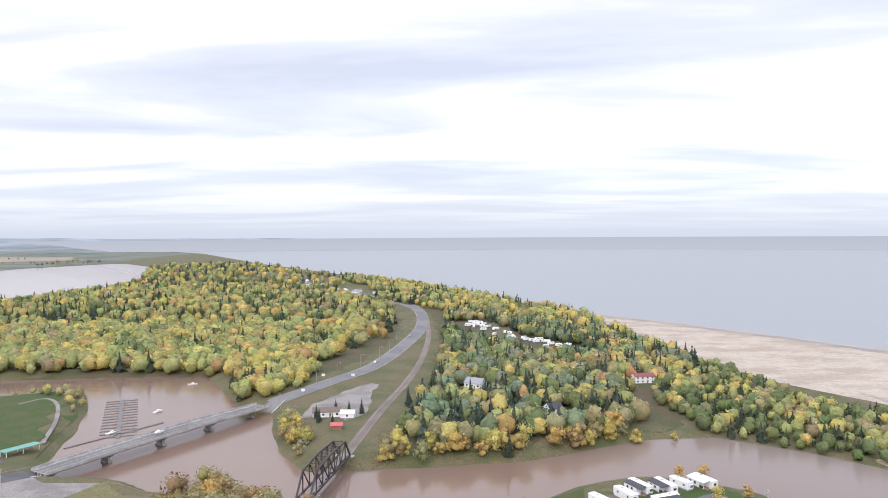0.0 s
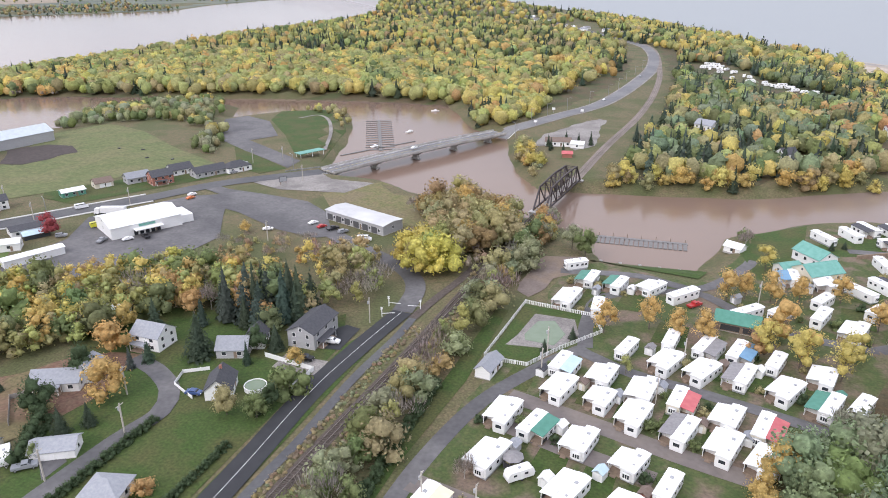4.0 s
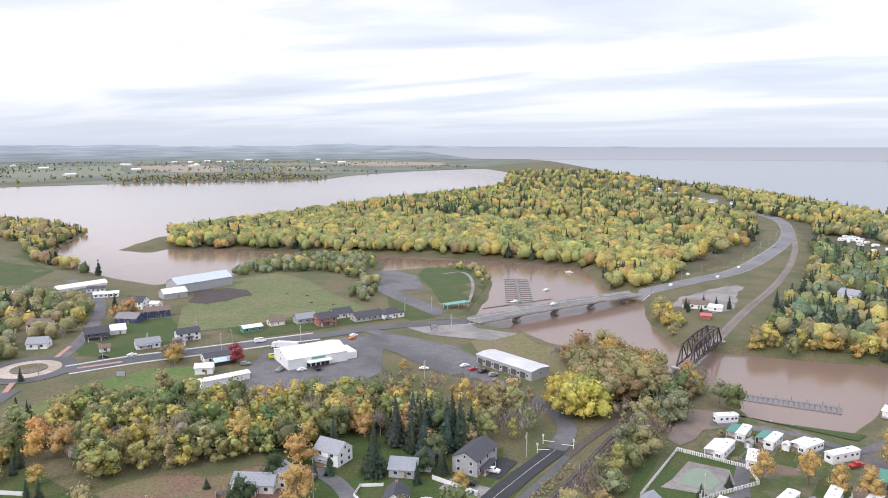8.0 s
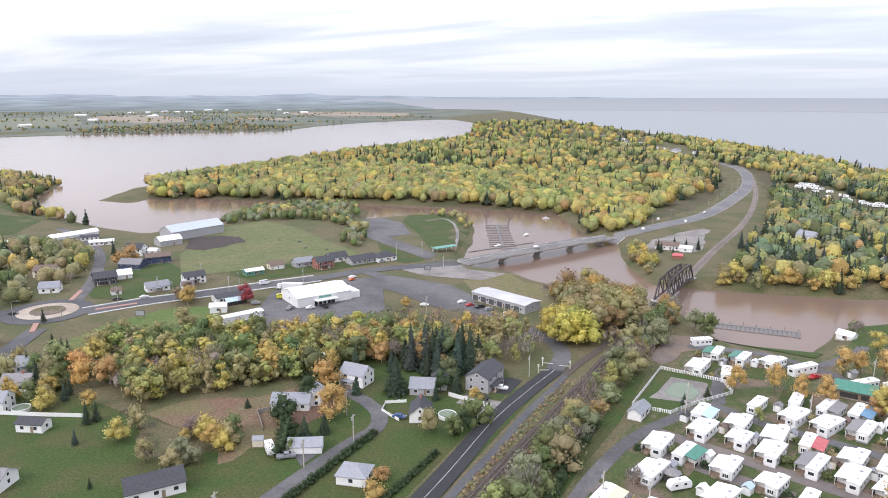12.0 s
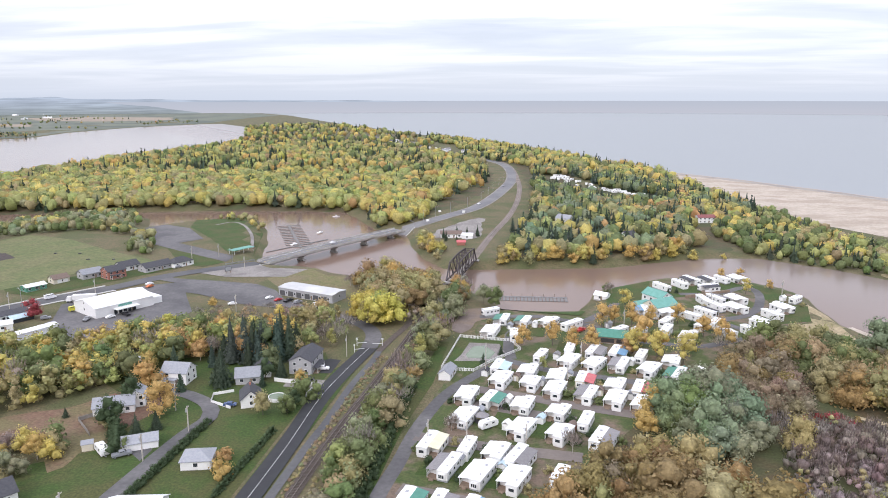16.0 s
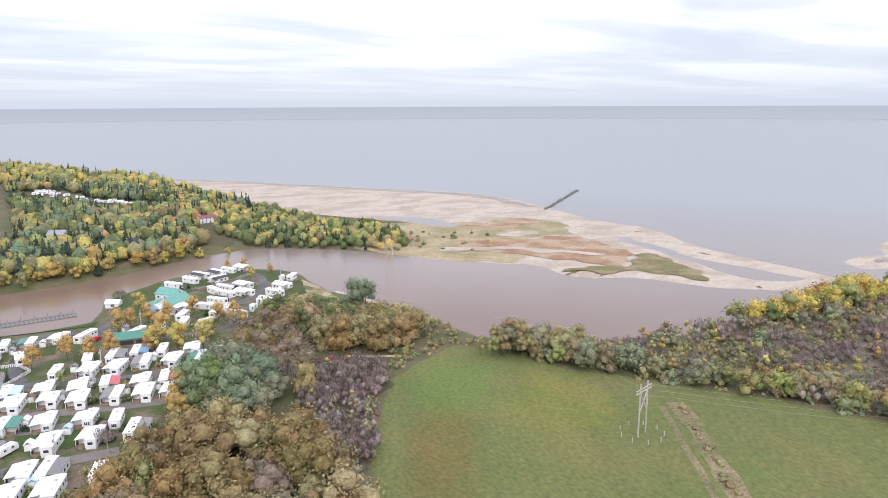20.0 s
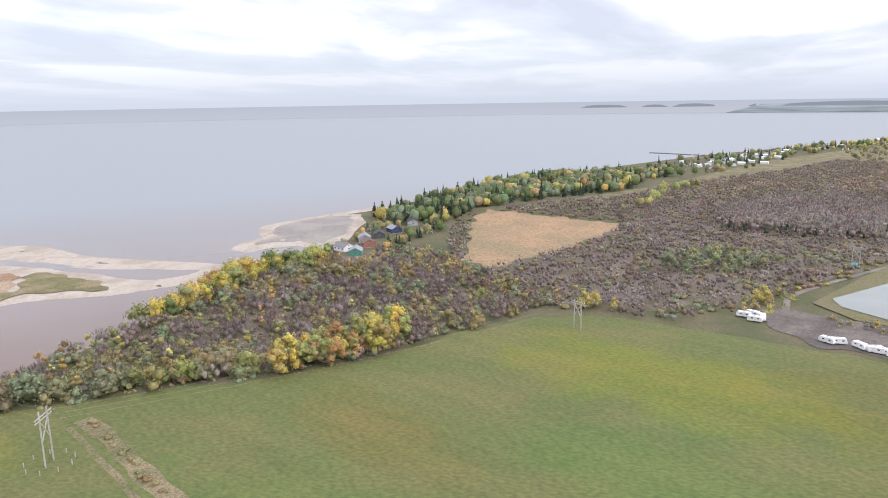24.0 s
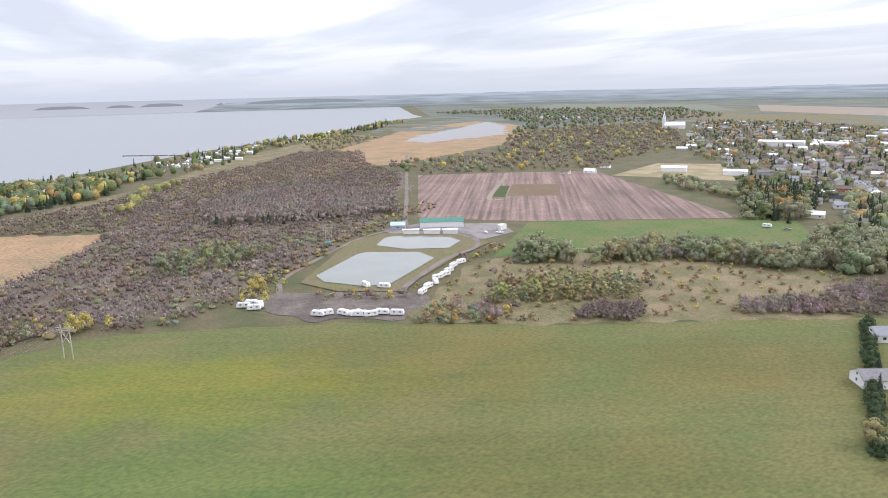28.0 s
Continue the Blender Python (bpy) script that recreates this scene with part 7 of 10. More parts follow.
for x, y, turn in [(-101, 603, -25), (-94, 626, -25), (-84, 654, -25), (-72, 690, -15), (-62, 730, -12), (-58, 770, -8), (-56, 815, -5), (-52, 860, 0), (-49, 910, 0), (-348, 255, 0), (-322, 233, 40), (-296, 240, 150), (-300, 274, 200), (-280, 292, 150), (-262, 322, 150), (-196, 428, 150), (-102, 560, 155)]:
    street_lamp(x, y, turn)


def fence(name, label, points, tall, mat, gap=2.4, pickets=True):
    """A fence along a line: posts, rails and boards."""
    ob = new(name)
    tagged(ob, label, "fence")
    for (ax, ay), (bx, by) in zip(points, points[1:]):
        a, b = Vector((ax, ay, 0)), Vector((bx, by, 0))
        length = (b - a).length
        turn = math.degrees(math.atan2(by - ay, bx - ax))
        count = max(1, int(length / gap))
        for k in range(count + 1):
            p = a.lerp(b, k / count)
            shared_part("post", ("fence_post", tall, mat.name), lambda bm: box(bm, -0.07, 0.07, -0.07, 0.07, -0.2, tall + 0.1), mat, ob, pose(p.x, p.y, height(p.x, p.y)))
            if k < count:
                q = a.lerp(b, (k + 0.5) / count)
                span = round(length / count, 2)

                def panel(bm):
                    if pickets:
                        box(bm, -span / 2, span / 2, -0.03, 0.03, tall - 0.25, tall - 0.12)
                    else:
                        box(bm, -span / 2, span / 2, -0.03, 0.03, 0.08, tall)
                there = pose(q.x, q.y, height(q.x, q.y), 0, 0, turn)
                shared_part("rail" if pickets else "board", ("panel", span, tall, mat.name, pickets), panel, mat, ob, there)
                if pickets:
                    for x in np.arange(-span / 2 + 0.25, span / 2, 0.6):
                        shared_part("picket", ("picket", tall, mat.name), lambda bm: box(bm, -0.15, 0.15, 0.03, 0.06, 0.1, tall), mat, ob, there @ pose(float(x), 0, 0))
    return ob


fence("pool_fence", "white picket fence round the swimming pool", [(-37, 268), (-34, 307), (-11, 304), (-6.5, 294), (-17, 279.5), (-24, 267), (-31, 267)], 1.5, M["trim"])
fence("garden_fence", "tall white board fence", [(-81.5, 235), (-80.5, 245), (-98, 247.5)], 1.7, M["trim"], pickets=False)
fence("garden_fence", "white picket fence round a lawn", [(-104, 222), (-113, 226), (-115, 232), (-109, 236)], 1.2, M["trim"], pickets=False)
fence("garden_fence", "grey and white board fence behind the garden", [(-140, 197), (-150, 206), (-136, 226)], 1.6, M["grey_wood"], pickets=False)
fence("garden_fence", "white board fence beside the lawn", [(-232, 165), (-214, 172), (-200, 178)], 1.5, M["trim"], pickets=False)
fence("guard_rail", "low steel guard rail by the ramp", [(-186, 440), (-200, 426)], 0.8, M["steel"], pickets=False)

# ---- trailer park ----
ROOFS = {"W": "white_roof", "G": "green_roof", "B": "blue_roof", "R": "red_roof", "S": "grey_roof", "Y": "cream_roof", "K": "dark_roof", "P": "pale_blue_roof"}
SHADES = {"W": "white", "G": "green", "B": "blue", "R": "red", "S": "grey", "Y": "cream", "K": "dark", "P": "pale blue"}
TRAILER = {}


def rounded_box(bm, dims, bevel):
    box(bm, *dims)
    bmesh.ops.bevel(bm, geom=bm.edges[:], offset=bevel, segments=2, affect="EDGES")


def trailer(code, length, style):
    """A park trailer: the trailer itself, with or without a room built on beside it. Its near end looks along -x."""
    ob = new("park_trailer")
    half = length / 2
    alone = len(code) == 1
    own_left = (not alone) and code[0] == "W" and code[1] != "2"
    y0, y1 = (-1.75, 1.75) if alone else ((0.1, 3.4) if own_left else (-3.4, -0.1))
    siding = M["cream_siding"] if code == "WR" else M["white_siding"]
    bm = bmesh.new(); rounded_box(bm, (-half, half, y0, y1, 0.45, 3.15), 0.12)
    part("body", bm, siding, ob)
    bm = bmesh.new()
    v = box(bm, -half - 0.15, half + 0.15, y0 - 0.12, y1 + 0.12, 3.13, 3.30)
    mid = (y0 + y1) / 2
    ridge = [bm.verts.new((x, mid, 3.52)) for x in (-half - 0.15, half + 0.15)]
    bm.faces.remove([f for f in bm.faces if all(abs(w.co.z - 3.30) < 1e-4 for w in f.verts)][0])
    for q in ((v[4], v[5], ridge[1], ridge[0]), (v[7], ridge[0], ridge[1], v[6]), (v[4], ridge[0], v[7]), (v[5], v[6], ridge[1])):
        bm.faces.new(q)
    part("roof", bm, M["white_roof"], ob)
    box_part("skirting", (-half + 0.2, half - 0.2, y0 + 0.1, y1 - 0.1, -0.1, 0.46), M["plastic_grey"] if style else M["white_siding"], ob)
    if style:
        bm = bmesh.new()
        box(bm, -half - 0.55, -half + 0.05, mid - 1.1, mid + 1.1, 0.8, 2.7)
        bmesh.ops.bevel(bm, geom=[e for e in bm.edges if abs(e.verts[0].co.z - e.verts[1].co.z) > 1], offset=0.4, segments=1, affect="EDGES")
        part("bay", bm, M["trim"], ob)
        for s in (-0.55, 0.0, 0.55):
            plain_window(ob, -half - 0.58, mid + s, 1.9, -90, 0.42, 1.0)
    else:
        plain_window(ob, -half - 0.01, mid, 1.95, -90, 1.5, 0.9)
    outer, facing = (y0, 0) if not own_left else (y1, 180)
    for s in (-0.32, -0.05, 0.2, 0.38):
        plain_window(ob, s * length, outer, 2.0, facing, 0.95, 0.75)
    if alone:
        for s in (-0.3, 0.25):
            plain_window(ob, s * length, y1, 2.0, 180, 0.95, 0.75)
        door(ob, 0.05 * length, y1, 0.5, 180)
    box_part("roof_vent", (0.15 * length, 0.15 * length + 0.8, mid - 0.4, mid + 0.4, 3.45, 3.72), M["plastic_grey"], ob, bevel=0.06)
    box_part("roof_hatch", (-0.25 * length, -0.25 * length + 0.5, mid - 0.6, mid - 0.1, 3.42, 3.58), M["grey_siding"], ob)
    if not alone:
        a0, a1 = (-3.1, 0.1) if own_left else (-0.1, 3.1)
        shade = ROOFS["W"] if code[1] == "2" else ROOFS[code[1] if own_left else code[0]]
        r0, r1 = -half + (0.4 if style else 1.4), half - (1.2 if style else 0.3)
        open_porch = r0 + 2.4
        box_part("sunroom", (open_porch, r1, a0, a1, 0.1, 2.6), siding, ob, bevel=0.05)
        out = a0 if own_left else a1
        face = 0 if own_left else 180
        box_part("porch_deck", (r0, open_porch, a0, a1, -0.1, 0.4), M["wood"], ob)
        for y in (a0 + 0.1, a1 - 0.1):
            shared_part("porch_post", "porch_post", lambda bm: box(bm, -0.07, 0.07, -0.07, 0.07, 0, 2.3), M["trim"], ob, pose(r0 + 0.1, y, 0.4))
        box_part("porch_screen", (r0 + 0.25, open_porch, out - 0.03, out + 0.03, 0.4, 1.4), M["trim"] if style else M["black"], ob)
        for s in (0.35, 0.7):
            plain_window(ob, open_porch + (r1 - open_porch) * s, out, 1.6, face, 1.1, 1.0)
        door(ob, open_porch, (a0 + a1) / 2, 0.4, -90)
        bm = bmesh.new()
        inner_z, outer_z = 3.28, 2.72
        za0, za1 = (outer_z, inner_z) if own_left else (inner_z, outer_z)
        w = box(bm, r0 - 0.25, r1 + 0.2, a0 - 0.25 if own_left else a0, a1 if own_left else a1 + 0.25, 0, 0.12)
        for u in w:
            u.co.z += za0 if u.co.y < (a0 + a1) / 2 else za1
        part("sunroom_roof", bm, M[shade], ob, SHADES["W" if code[1] == "2" else (code[1] if own_left else code[0])] + " metal roof")
        shared_part("step", "step", lambda bm: box(bm, -0.5, 0.5, -0.7, 0.7, -0.1, 0.22), M["wood"], ob, pose(r0 - 0.5, (a0 + a1) / 2, 0))
    return ob


def place_trailer(code, x, y, turn, length, k):
    length = min((8.5, 10.0, 11.5, 12.5), key=lambda n: abs(n - length))
    style = k % 2
    key = (code, length, style)
    spot = pose(x, y, height(x, y) + 0.25, 0, 0, turn)
    if key in TRAILER:
        ob = copy_thing(TRAILER[key], spot)
    else:
        ob = TRAILER[key] = trailer(code, length, style)
        ob.matrix_basis = spot
    add = "" if len(code) == 1 else " with a white-roofed sunroom" if code[1] == "2" else " with a %s-roofed sunroom" % SHADES[code[1] if code[0] == "W" else code[0]]
    return tagged(ob, "%s park trailer%s on a packed-earth plot" % ("cream" if code == "WR" else "white", add), "trailer", group="park trailers")


# x, y, turn, length, code: the rows south of the pool
ROW_SOUTH = [(-31, 171, 78, 10, "WG"), (-22.5, 170, 79, 11, "WS"), (-14, 169, 74, 10, "WB"), (-6, 166, 75, 9, "WG"), (-30, 203, 79, 11, "WY"), (-25, 191, 75, 12, "SW"), (-19.5, 202, 79, 10, "W"), (-15, 188, 72, 12.5, "W2"), (-11, 200, 74, 9.5, "W2"), (-3, 198, 70, 11, "WS"), (-5, 186, 71, 12, "W2"), (8, 189, 72, 9, "W")]
ROW_MIDDLE = [(-24, 240, 80, 11, "W2"), (-23, 223, 74, 12, "W2"), (-14, 237, 73, 9.5, "WG"), (-4, 235, 77, 10, "W2"), (-4, 217, 70, 12, "W2"), (8, 231, 70, 9, "W2"), (8, 215, 66, 10, "W2"), (17, 225, 74, 10, "W"), (22, 213, 69, 12, "WS")]
ROW_POOL = [(-13, 268, 78, 10, "WP"), (-13, 256, 74, 11, "W2"), (-3, 266, 78, 10, "W2"), (-2, 254, 75, 9, "W2"), (8, 262, 80, 11, "W2"), (7, 249.5, 75, 12, "W2"), (19, 260, 78, 10, "WR"), (18, 247, 72, 12, "SW"), (29, 256.5, 73, 10, "W2"), (28, 244, 72, 12, "W2"), (39, 254, 74, 11, "WR"), (37, 241, 68, 11, "W2")]
ROW_NORTH = [(2, 283, 73, 10, "W"), (13, 279, 66, 11.5, "W2"), (14, 292, 80, 10, "W"), (22.5, 277, 62, 11, "W2"), (25, 291, 70, 11, "WS"), (34, 290.5, 72, 11, "WB"), (32.5, 278, 72, 11, "SW"), (43.5, 274, 62, 12, "W2"), (42.5, 288, 71, 9.5, "W"), (53.5, 283.5, 73, 10, "W2"), (52.5, 270, 67, 11, "GW"), (61, 271, 63, 11, "W")]
ROW_BASIN = [(-21, 312, 80, 12.5, "W2"), (-10, 308, 92, 10, "W"), (-17, 330, 82, 10, "GW"), (-7, 328, 76, 10, "GW"), (5, 329, 60, 10, "W2"), (16, 326, 50, 12.5, "W"), (-23, 342, 38, 9, "W"), (36, 319, 46, 12, "W"), (46, 322, 50, 9, "W"), (58, 323, 67, 11, "W"), (66, 316, 68, 12, "W2"), (60, 336, 58, 9.5, "W"), (51, 353, 94, 10, "BW"), (62, 351, 102, 10, "W2")]
POINT_WEST = [(73, 348, 132, 12, "W"), (83, 356, 126, 12, "WK"), (68, 401, 123, 12, "W"), (79, 408.5, 116, 12, "W"), (85.5, 417, 118, 11, "KW"), (96, 418, 114, 12, "KW"), (105, 422, 120, 10, "W"), (114, 424, 116, 12, "W2"), (94, 402, 24, 12, "WK"), (85, 377, 102, 10, "W")]
POINT_EAST = [(93.5, 380, 118, 12, "WS"), (102, 380, 116, 11, "W2"), (89, 366, 118, 11, "W"), (98, 364, 118, 11, "W2"), (121, 368, 116, 11, "W2"), (113, 355, 118, 12, "W"), (104, 341, 123, 11, "W2"), (96, 328.5, 119, 10, "W"), (133, 384, 49, 9, "W"), (85, 325, 113, 10, "W"), (82, 337, 55, 10, "W"), (75, 332, 55, 9, "W")]
count = 0
for row in (ROW_SOUTH, ROW_MIDDLE, ROW_POOL, ROW_NORTH, ROW_BASIN, POINT_WEST, POINT_EAST):
    for x, y, turn, length, code in row:
        place_trailer(code, x, y, turn, length, count)
        count += 1

SHED = {}


def garden_shed(x, y, turn, wall, roof, label, long=2.8, wide=2.4, tall=2.1):
    key = (wall, roof, long, wide, tall)
    spot = pose(x, y, height(x, y) + 0.2, 0, 0, turn)
    if key in SHED:
        ob = copy_thing(SHED[key], spot)
    else:
        ob = SHED[key] = new("garden_shed")
        bm = bmesh.new()
        box(bm, -long / 2, long / 2, -wide / 2, wide / 2, -0.2, tall)
        part("wall", bm, M[wall], ob)
        gable_roof(ob, long, wide, tall, wide * 0.32, M[roof], 0.2)
        door(ob, -long / 2, 0, 0, -90, M["trim"], 0.9, 1.8)
        ob.matrix_basis = spot
    return tagged(ob, label, "shed", group="garden sheds")


def gable_roof(parent, long, wide, base, rise, mat, over=0.35, name="roof", end="gable"):
    """A ridged roof of two slabs with eaves; the ridge lies along x. Hipped at the ends if so told."""
    bm = bmesh.new()
    l, w = long / 2 + over, wide / 2 + over
    drop = over * rise / (wide / 2)
    r = l - (w if end == "hip" else 0)
    r = max(r, 0.3)
    for lift in (0.0, 0.16):
        z0, z1 = base - drop + lift, base + rise + lift
        a = [bm.verts.new(p) for p in ((-l, -w, z0), (l, -w, z0), (l, w, z0), (-l, w, z0), (-r, 0, z1), (r, 0, z1))]
        for q in ((0, 1, 5, 4), (2, 3, 4, 5)):
            bm.faces.new([a[k] for k in q])
        if end == "hip":
            bm.faces.new((a[1], a[2], a[5])); bm.faces.new((a[3], a[0], a[4]))
        if lift == 0.0:
            low = a
    if end != "hip":
        for s, t, u in ((0, 4, 3), (1, 5, 2)):
            bm.faces.new((low[s], low[t], a[t], a[s])); bm.faces.new((low[t], low[u], a[u], a[t]))
    for s, t in ((0, 1), (2, 3)) + (((1, 2), (3, 0)) if end == "hip" else ()):
        bm.faces.new((low[s], low[t], a[t], a[s]))
    return part(name, bm, mat, parent)


for x, y, turn, wall, roof in [(-7, 261, 70, "cream_siding", "brown_roof"), (13, 266, 74, "white_siding", "slate_roof"), (23.5, 252, 80, "cream_siding", "brown_roof"), (34, 250, 75, "white_siding", "slate_roof"), (2.5, 258, 75, "white_siding", "slate_roof"),
                               (-9, 240, 70, "white_siding", "white_roof"), (-18, 229, 74, "grey_siding", "slate_roof"), (-8.5, 220, 74, "white_siding", "white_roof"), (2.5, 226, 70, "white_siding", "pale_blue_roof"), (12.5, 222, 70, "brick", "brown_roof"),
                               (-21, 196, 75, "white_siding", "slate_roof"), (-8, 194, 74, "white_siding", "pale_blue_roof"), (38, 283, 70, "white_siding", "white_roof"), (28.5, 283, 72, "wood", "brown_roof"), (8.5, 286, 74, "white_siding", "grey_roof"),
                               (-12.5, 322, 80, "grey_siding", "slate_roof"), (-1, 326, 80, "white_siding", "white_roof"), (57, 276, 70, "white_siding", "green_roof"), (66, 265, 70, "wood", "green_roof"), (-19, 264, 74, "white_siding", "dark_roof"),
                               (48, 345, 90, "white_siding", "slate_roof"), (57, 347, 95, "white_siding", "slate_roof"), (70, 356, 110, "green_siding", "green_roof"), (128, 388, 40, "white_siding", "white_roof"), (118, 360, 110, "white_siding", "white_roof"), (33, 330, 50, "grey_siding", "slate_roof")]:
    garden_shed(x, y, turn, wall, roof, "small %s shed beside a trailer" % wall.replace("_siding", "").replace("_", " "))


def gazebo(x, y):
    ob = new("gazebo")
    bm = bmesh.new()
    ring = [bm.verts.new((2.6 * math.cos(a), 2.6 * math.sin(a), 2.3)) for a in np.linspace(0, math.tau, 9)[:-1]]
    top = bm.verts.new((0, 0, 3.4))
    for k in range(8):
        bm.faces.new((ring[k], ring[(k + 1) % 8], top))
    bm.faces.new(ring[::-1])
    part("canopy", bm, M["grey_roof"], ob)
    for k in range(8):
        a = k * math.tau / 8
        shared_part("post", "gazebo_post", lambda b: box(b, -0.06, 0.06, -0.06, 0.06, 0, 2.3), M["dark_siding"], ob, pose(2.4 * math.cos(a), 2.4 * math.sin(a), 0))
        shared_part("screen", "gazebo_screen", lambda b: box(b, -0.85, 0.85, -0.02, 0.02, 0.1, 1.7), M["black"], ob, pose(2.25 * math.cos(a + 0.39), 2.25 * math.sin(a + 0.39), 0, 0, 0, math.degrees(a + 0.39) + 90))
    ob.matrix_basis = pose(x, y, height(x, y) + 0.2)
    return tagged(ob, "dark screened gazebo among trailers", "gazebo")


gazebo(-17, 224)


def caravan(x, y, turn, label="small white travel caravan parked on gravel", mat="white_siding", scale=1.0, group="stored caravans"):
    key = ("caravan", mat)
    spot = pose(x, y, height(x, y) + 0.2, 0, 0, turn)
    if key in TRAILER:
        ob = copy_thing(TRAILER[key], spot)
    else:
        ob = TRAILER[key] = new("caravan")
        bm = bmesh.new()
        profile = [(-3.3, 0.55), (-3.4, 1.3), (-3.0, 2.5), (-2.5, 2.8), (2.7, 2.8), (3.2, 2.4), (3.4, 1.4), (3.2, 0.55)]
        sides = [[bm.verts.new((px, s, pz)) for px, pz in profile] for s in (-1.2, 1.2)]
        bm.faces.new(sides[0]); bm.faces.new(sides[1][::-1])
        for k in range(8):
            bm.faces.new((sides[0][k], sides[0][(k + 1) % 8], sides[1][(k + 1) % 8], sides[1][k]))
        part("body", bm, M[mat], ob)
        for s in (-1.2, 1.2):
            for px in (-1.6, 1.2):
                plain_window(ob, px, s, 1.9, 0 if s < 0 else 180, 0.9, 0.55)
            shared_part("wheel", "caravan_wheel", wheel_bm, M["rubber"], ob, pose(0.2, s * 0.9, 0.32))
        door(ob, 0.1, -1.2, 0.6, 0, M["trim"], 0.65, 1.7)
        box_part("roof_vent", (-0.3, 0.4, -0.3, 0.3, 2.78, 3.0), M["plastic_grey"], ob, bevel=0.05)
        bm = bmesh.new(); beam(bm, (3.2, -0.4, 0.5), (4.3, 0, 0.45), 0.1); beam(bm, (3.2, 0.4, 0.5), (4.3, 0, 0.45), 0.1)
        part("hitch", bm, M["steel"], ob)
        ob.matrix_basis = spot
    return tagged(ob, label, "caravan", group=group)


def wheel_bm(bm):
    made = bmesh.ops.create_cone(bm, cap_ends=True, segments=12, radius1=0.34, radius2=0.34, depth=0.24)
    bmesh.ops.rotate(bm, verts=made["verts"], matrix=Matrix.Rotation(math.pi / 2, 3, "X"))


STORED = [(352, -107, 30), (346, -111, 25), (342, -106, 40), (350, -101, 60), (318, -129, 60), (315, -133, 65), (311, -140, 62), (308.5, -145, 64), (306, -149, 60), (303.5, -153, 66), (301.5, -157, 60), (299, -162, 70),
          (325, -190, -40), (331, -197, -45), (337, -203, -48), (345, -211, -46), (350, -217, -44), (357, -224, -46), (364, -232, -45), (371, -240, -44), (352, -170, 40), (346, -176, 42), (344, -484, 20), (-14, 221, 73)]
yard = random.Random(5)
for x, y, turn in STORED:
    caravan(x + yard.uniform(-1.5, 1.5), y + yard.uniform(-1.5, 1.5), turn + yard.uniform(-35, 35), scale=yard.uniform(0.75, 1.0))

# ---- houses and halls ----
def house(x, y, turn, long, wide, tall, rise, wall, roof, label, windows=(3, 3, 1, 1), storeys=1, end="gable", porch=None, chimney=False, garage=0, category="house", name="house", group="", base=0.0):
    """A house with its ridge along its own x. windows: how many on the -y, +y, -x and +x walls, per storey. porch: a side, '-y' or '+x' and so on."""
    FAR_HOUSE.x, FAR_HOUSE.y = x, y
    ob = new(name)
    ob.matrix_basis = pose(x, y, height(x, y) + base, 0, 0, turn)
    bm = bmesh.new()
    l, w = long / 2, wide / 2
    box(bm, -l, l, -w, w, -0.4, tall)
    if end == "gable":
        for s in (-l, l):
            d = 0.08 if s > 0 else -0.08
            a = [bm.verts.new(p) for p in ((s, -w, tall), (s, w, tall), (s, 0, tall + rise), (s - d * 2, -w, tall), (s - d * 2, w, tall), (s - d * 2, 0, tall + rise))]
            bm.faces.new(a[:3]); bm.faces.new(a[3:][::-1])
            bm.faces.new((a[0], a[2], a[5], a[3])); bm.faces.new((a[1], a[4], a[5], a[2]))
    part("wall", bm, M[wall], ob)
    gable_roof(ob, long, wide, tall, rise, M[roof], 0.4, end=end)
    if sum(windows):
        box_part("foundation", (-l - 0.08, l + 0.08, -w - 0.08, w + 0.08, -0.5, 0.25), M["concrete"], ob)
    step = tall / storeys
    for floor in range(storeys):
        z = floor * step + step * 0.58
        for n, side in zip(windows, ("-y", "+y", "-x", "+x")):
            for k in range(n):
                s = (k + 0.5) / n - 0.5
                size = (1.25, 1.15) if side[1] == "y" else (1.0, 1.15)
                if side == "-y":
                    window(ob, s * long, -w, z, 0, *size)
                elif side == "+y":
                    window(ob, s * long, w, z, 180, *size)
                elif side == "-x":
                    window(ob, -l, s * wide, z, -90, *size)
                else:
                    window(ob, l, s * wide, z, 90, *size)
    if end == "gable" and rise > 1.8 and sum(windows):
        window(ob, l, 0, tall + rise * 0.35, 90, 0.8, 0.9)
        window(ob, -l, 0, tall + rise * 0.35, -90, 0.8, 0.9)
    if garage:
        for k in range(garage):
            door(ob, l * 0.45 - k * 3.2, -w, 0, 0, M["trim"], 2.6, 2.2, "garage_door")
    elif sum(windows):
        door(ob, 0.12 * long, -w, 0.2, 0, M["wood"])
    if porch:
        px0, px1, py0, py1 = {"-y": (-l * 0.8, l * 0.3, -w - 2.2, -w), "+y": (-l * 0.6, l * 0.6, w, w + 2.2), "+x": (l, l + 2.2, -w * 0.8, w * 0.8), "-x": (-l - 2.2, -l, -w * 0.8, w * 0.8)}[porch]
        box_part("porch_deck", (px0, px1, py0, py1, -0.3, 0.35), M["wood"], ob)
        box_part("porch_roof", (px0 - 0.2, px1 + 0.2, py0 - 0.2, py1 + 0.2, 2.55, 2.72), M[roof], ob)
        for px in (px0 + 0.15, px1 - 0.15):
            for py in (py0 + 0.15, py1 - 0.15):
                box_part("porch_post", (px - 0.08, px + 0.08, py - 0.08, py + 0.08, 0.35, 2.55), M["trim"], ob)
    if chimney:
        box_part("chimney", (l * 0.3, l * 0.3 + 0.7, -0.35, 0.35, tall, tall + rise + 0.9), M["brick"], ob)
    return tagged(ob, label, category, group=group)


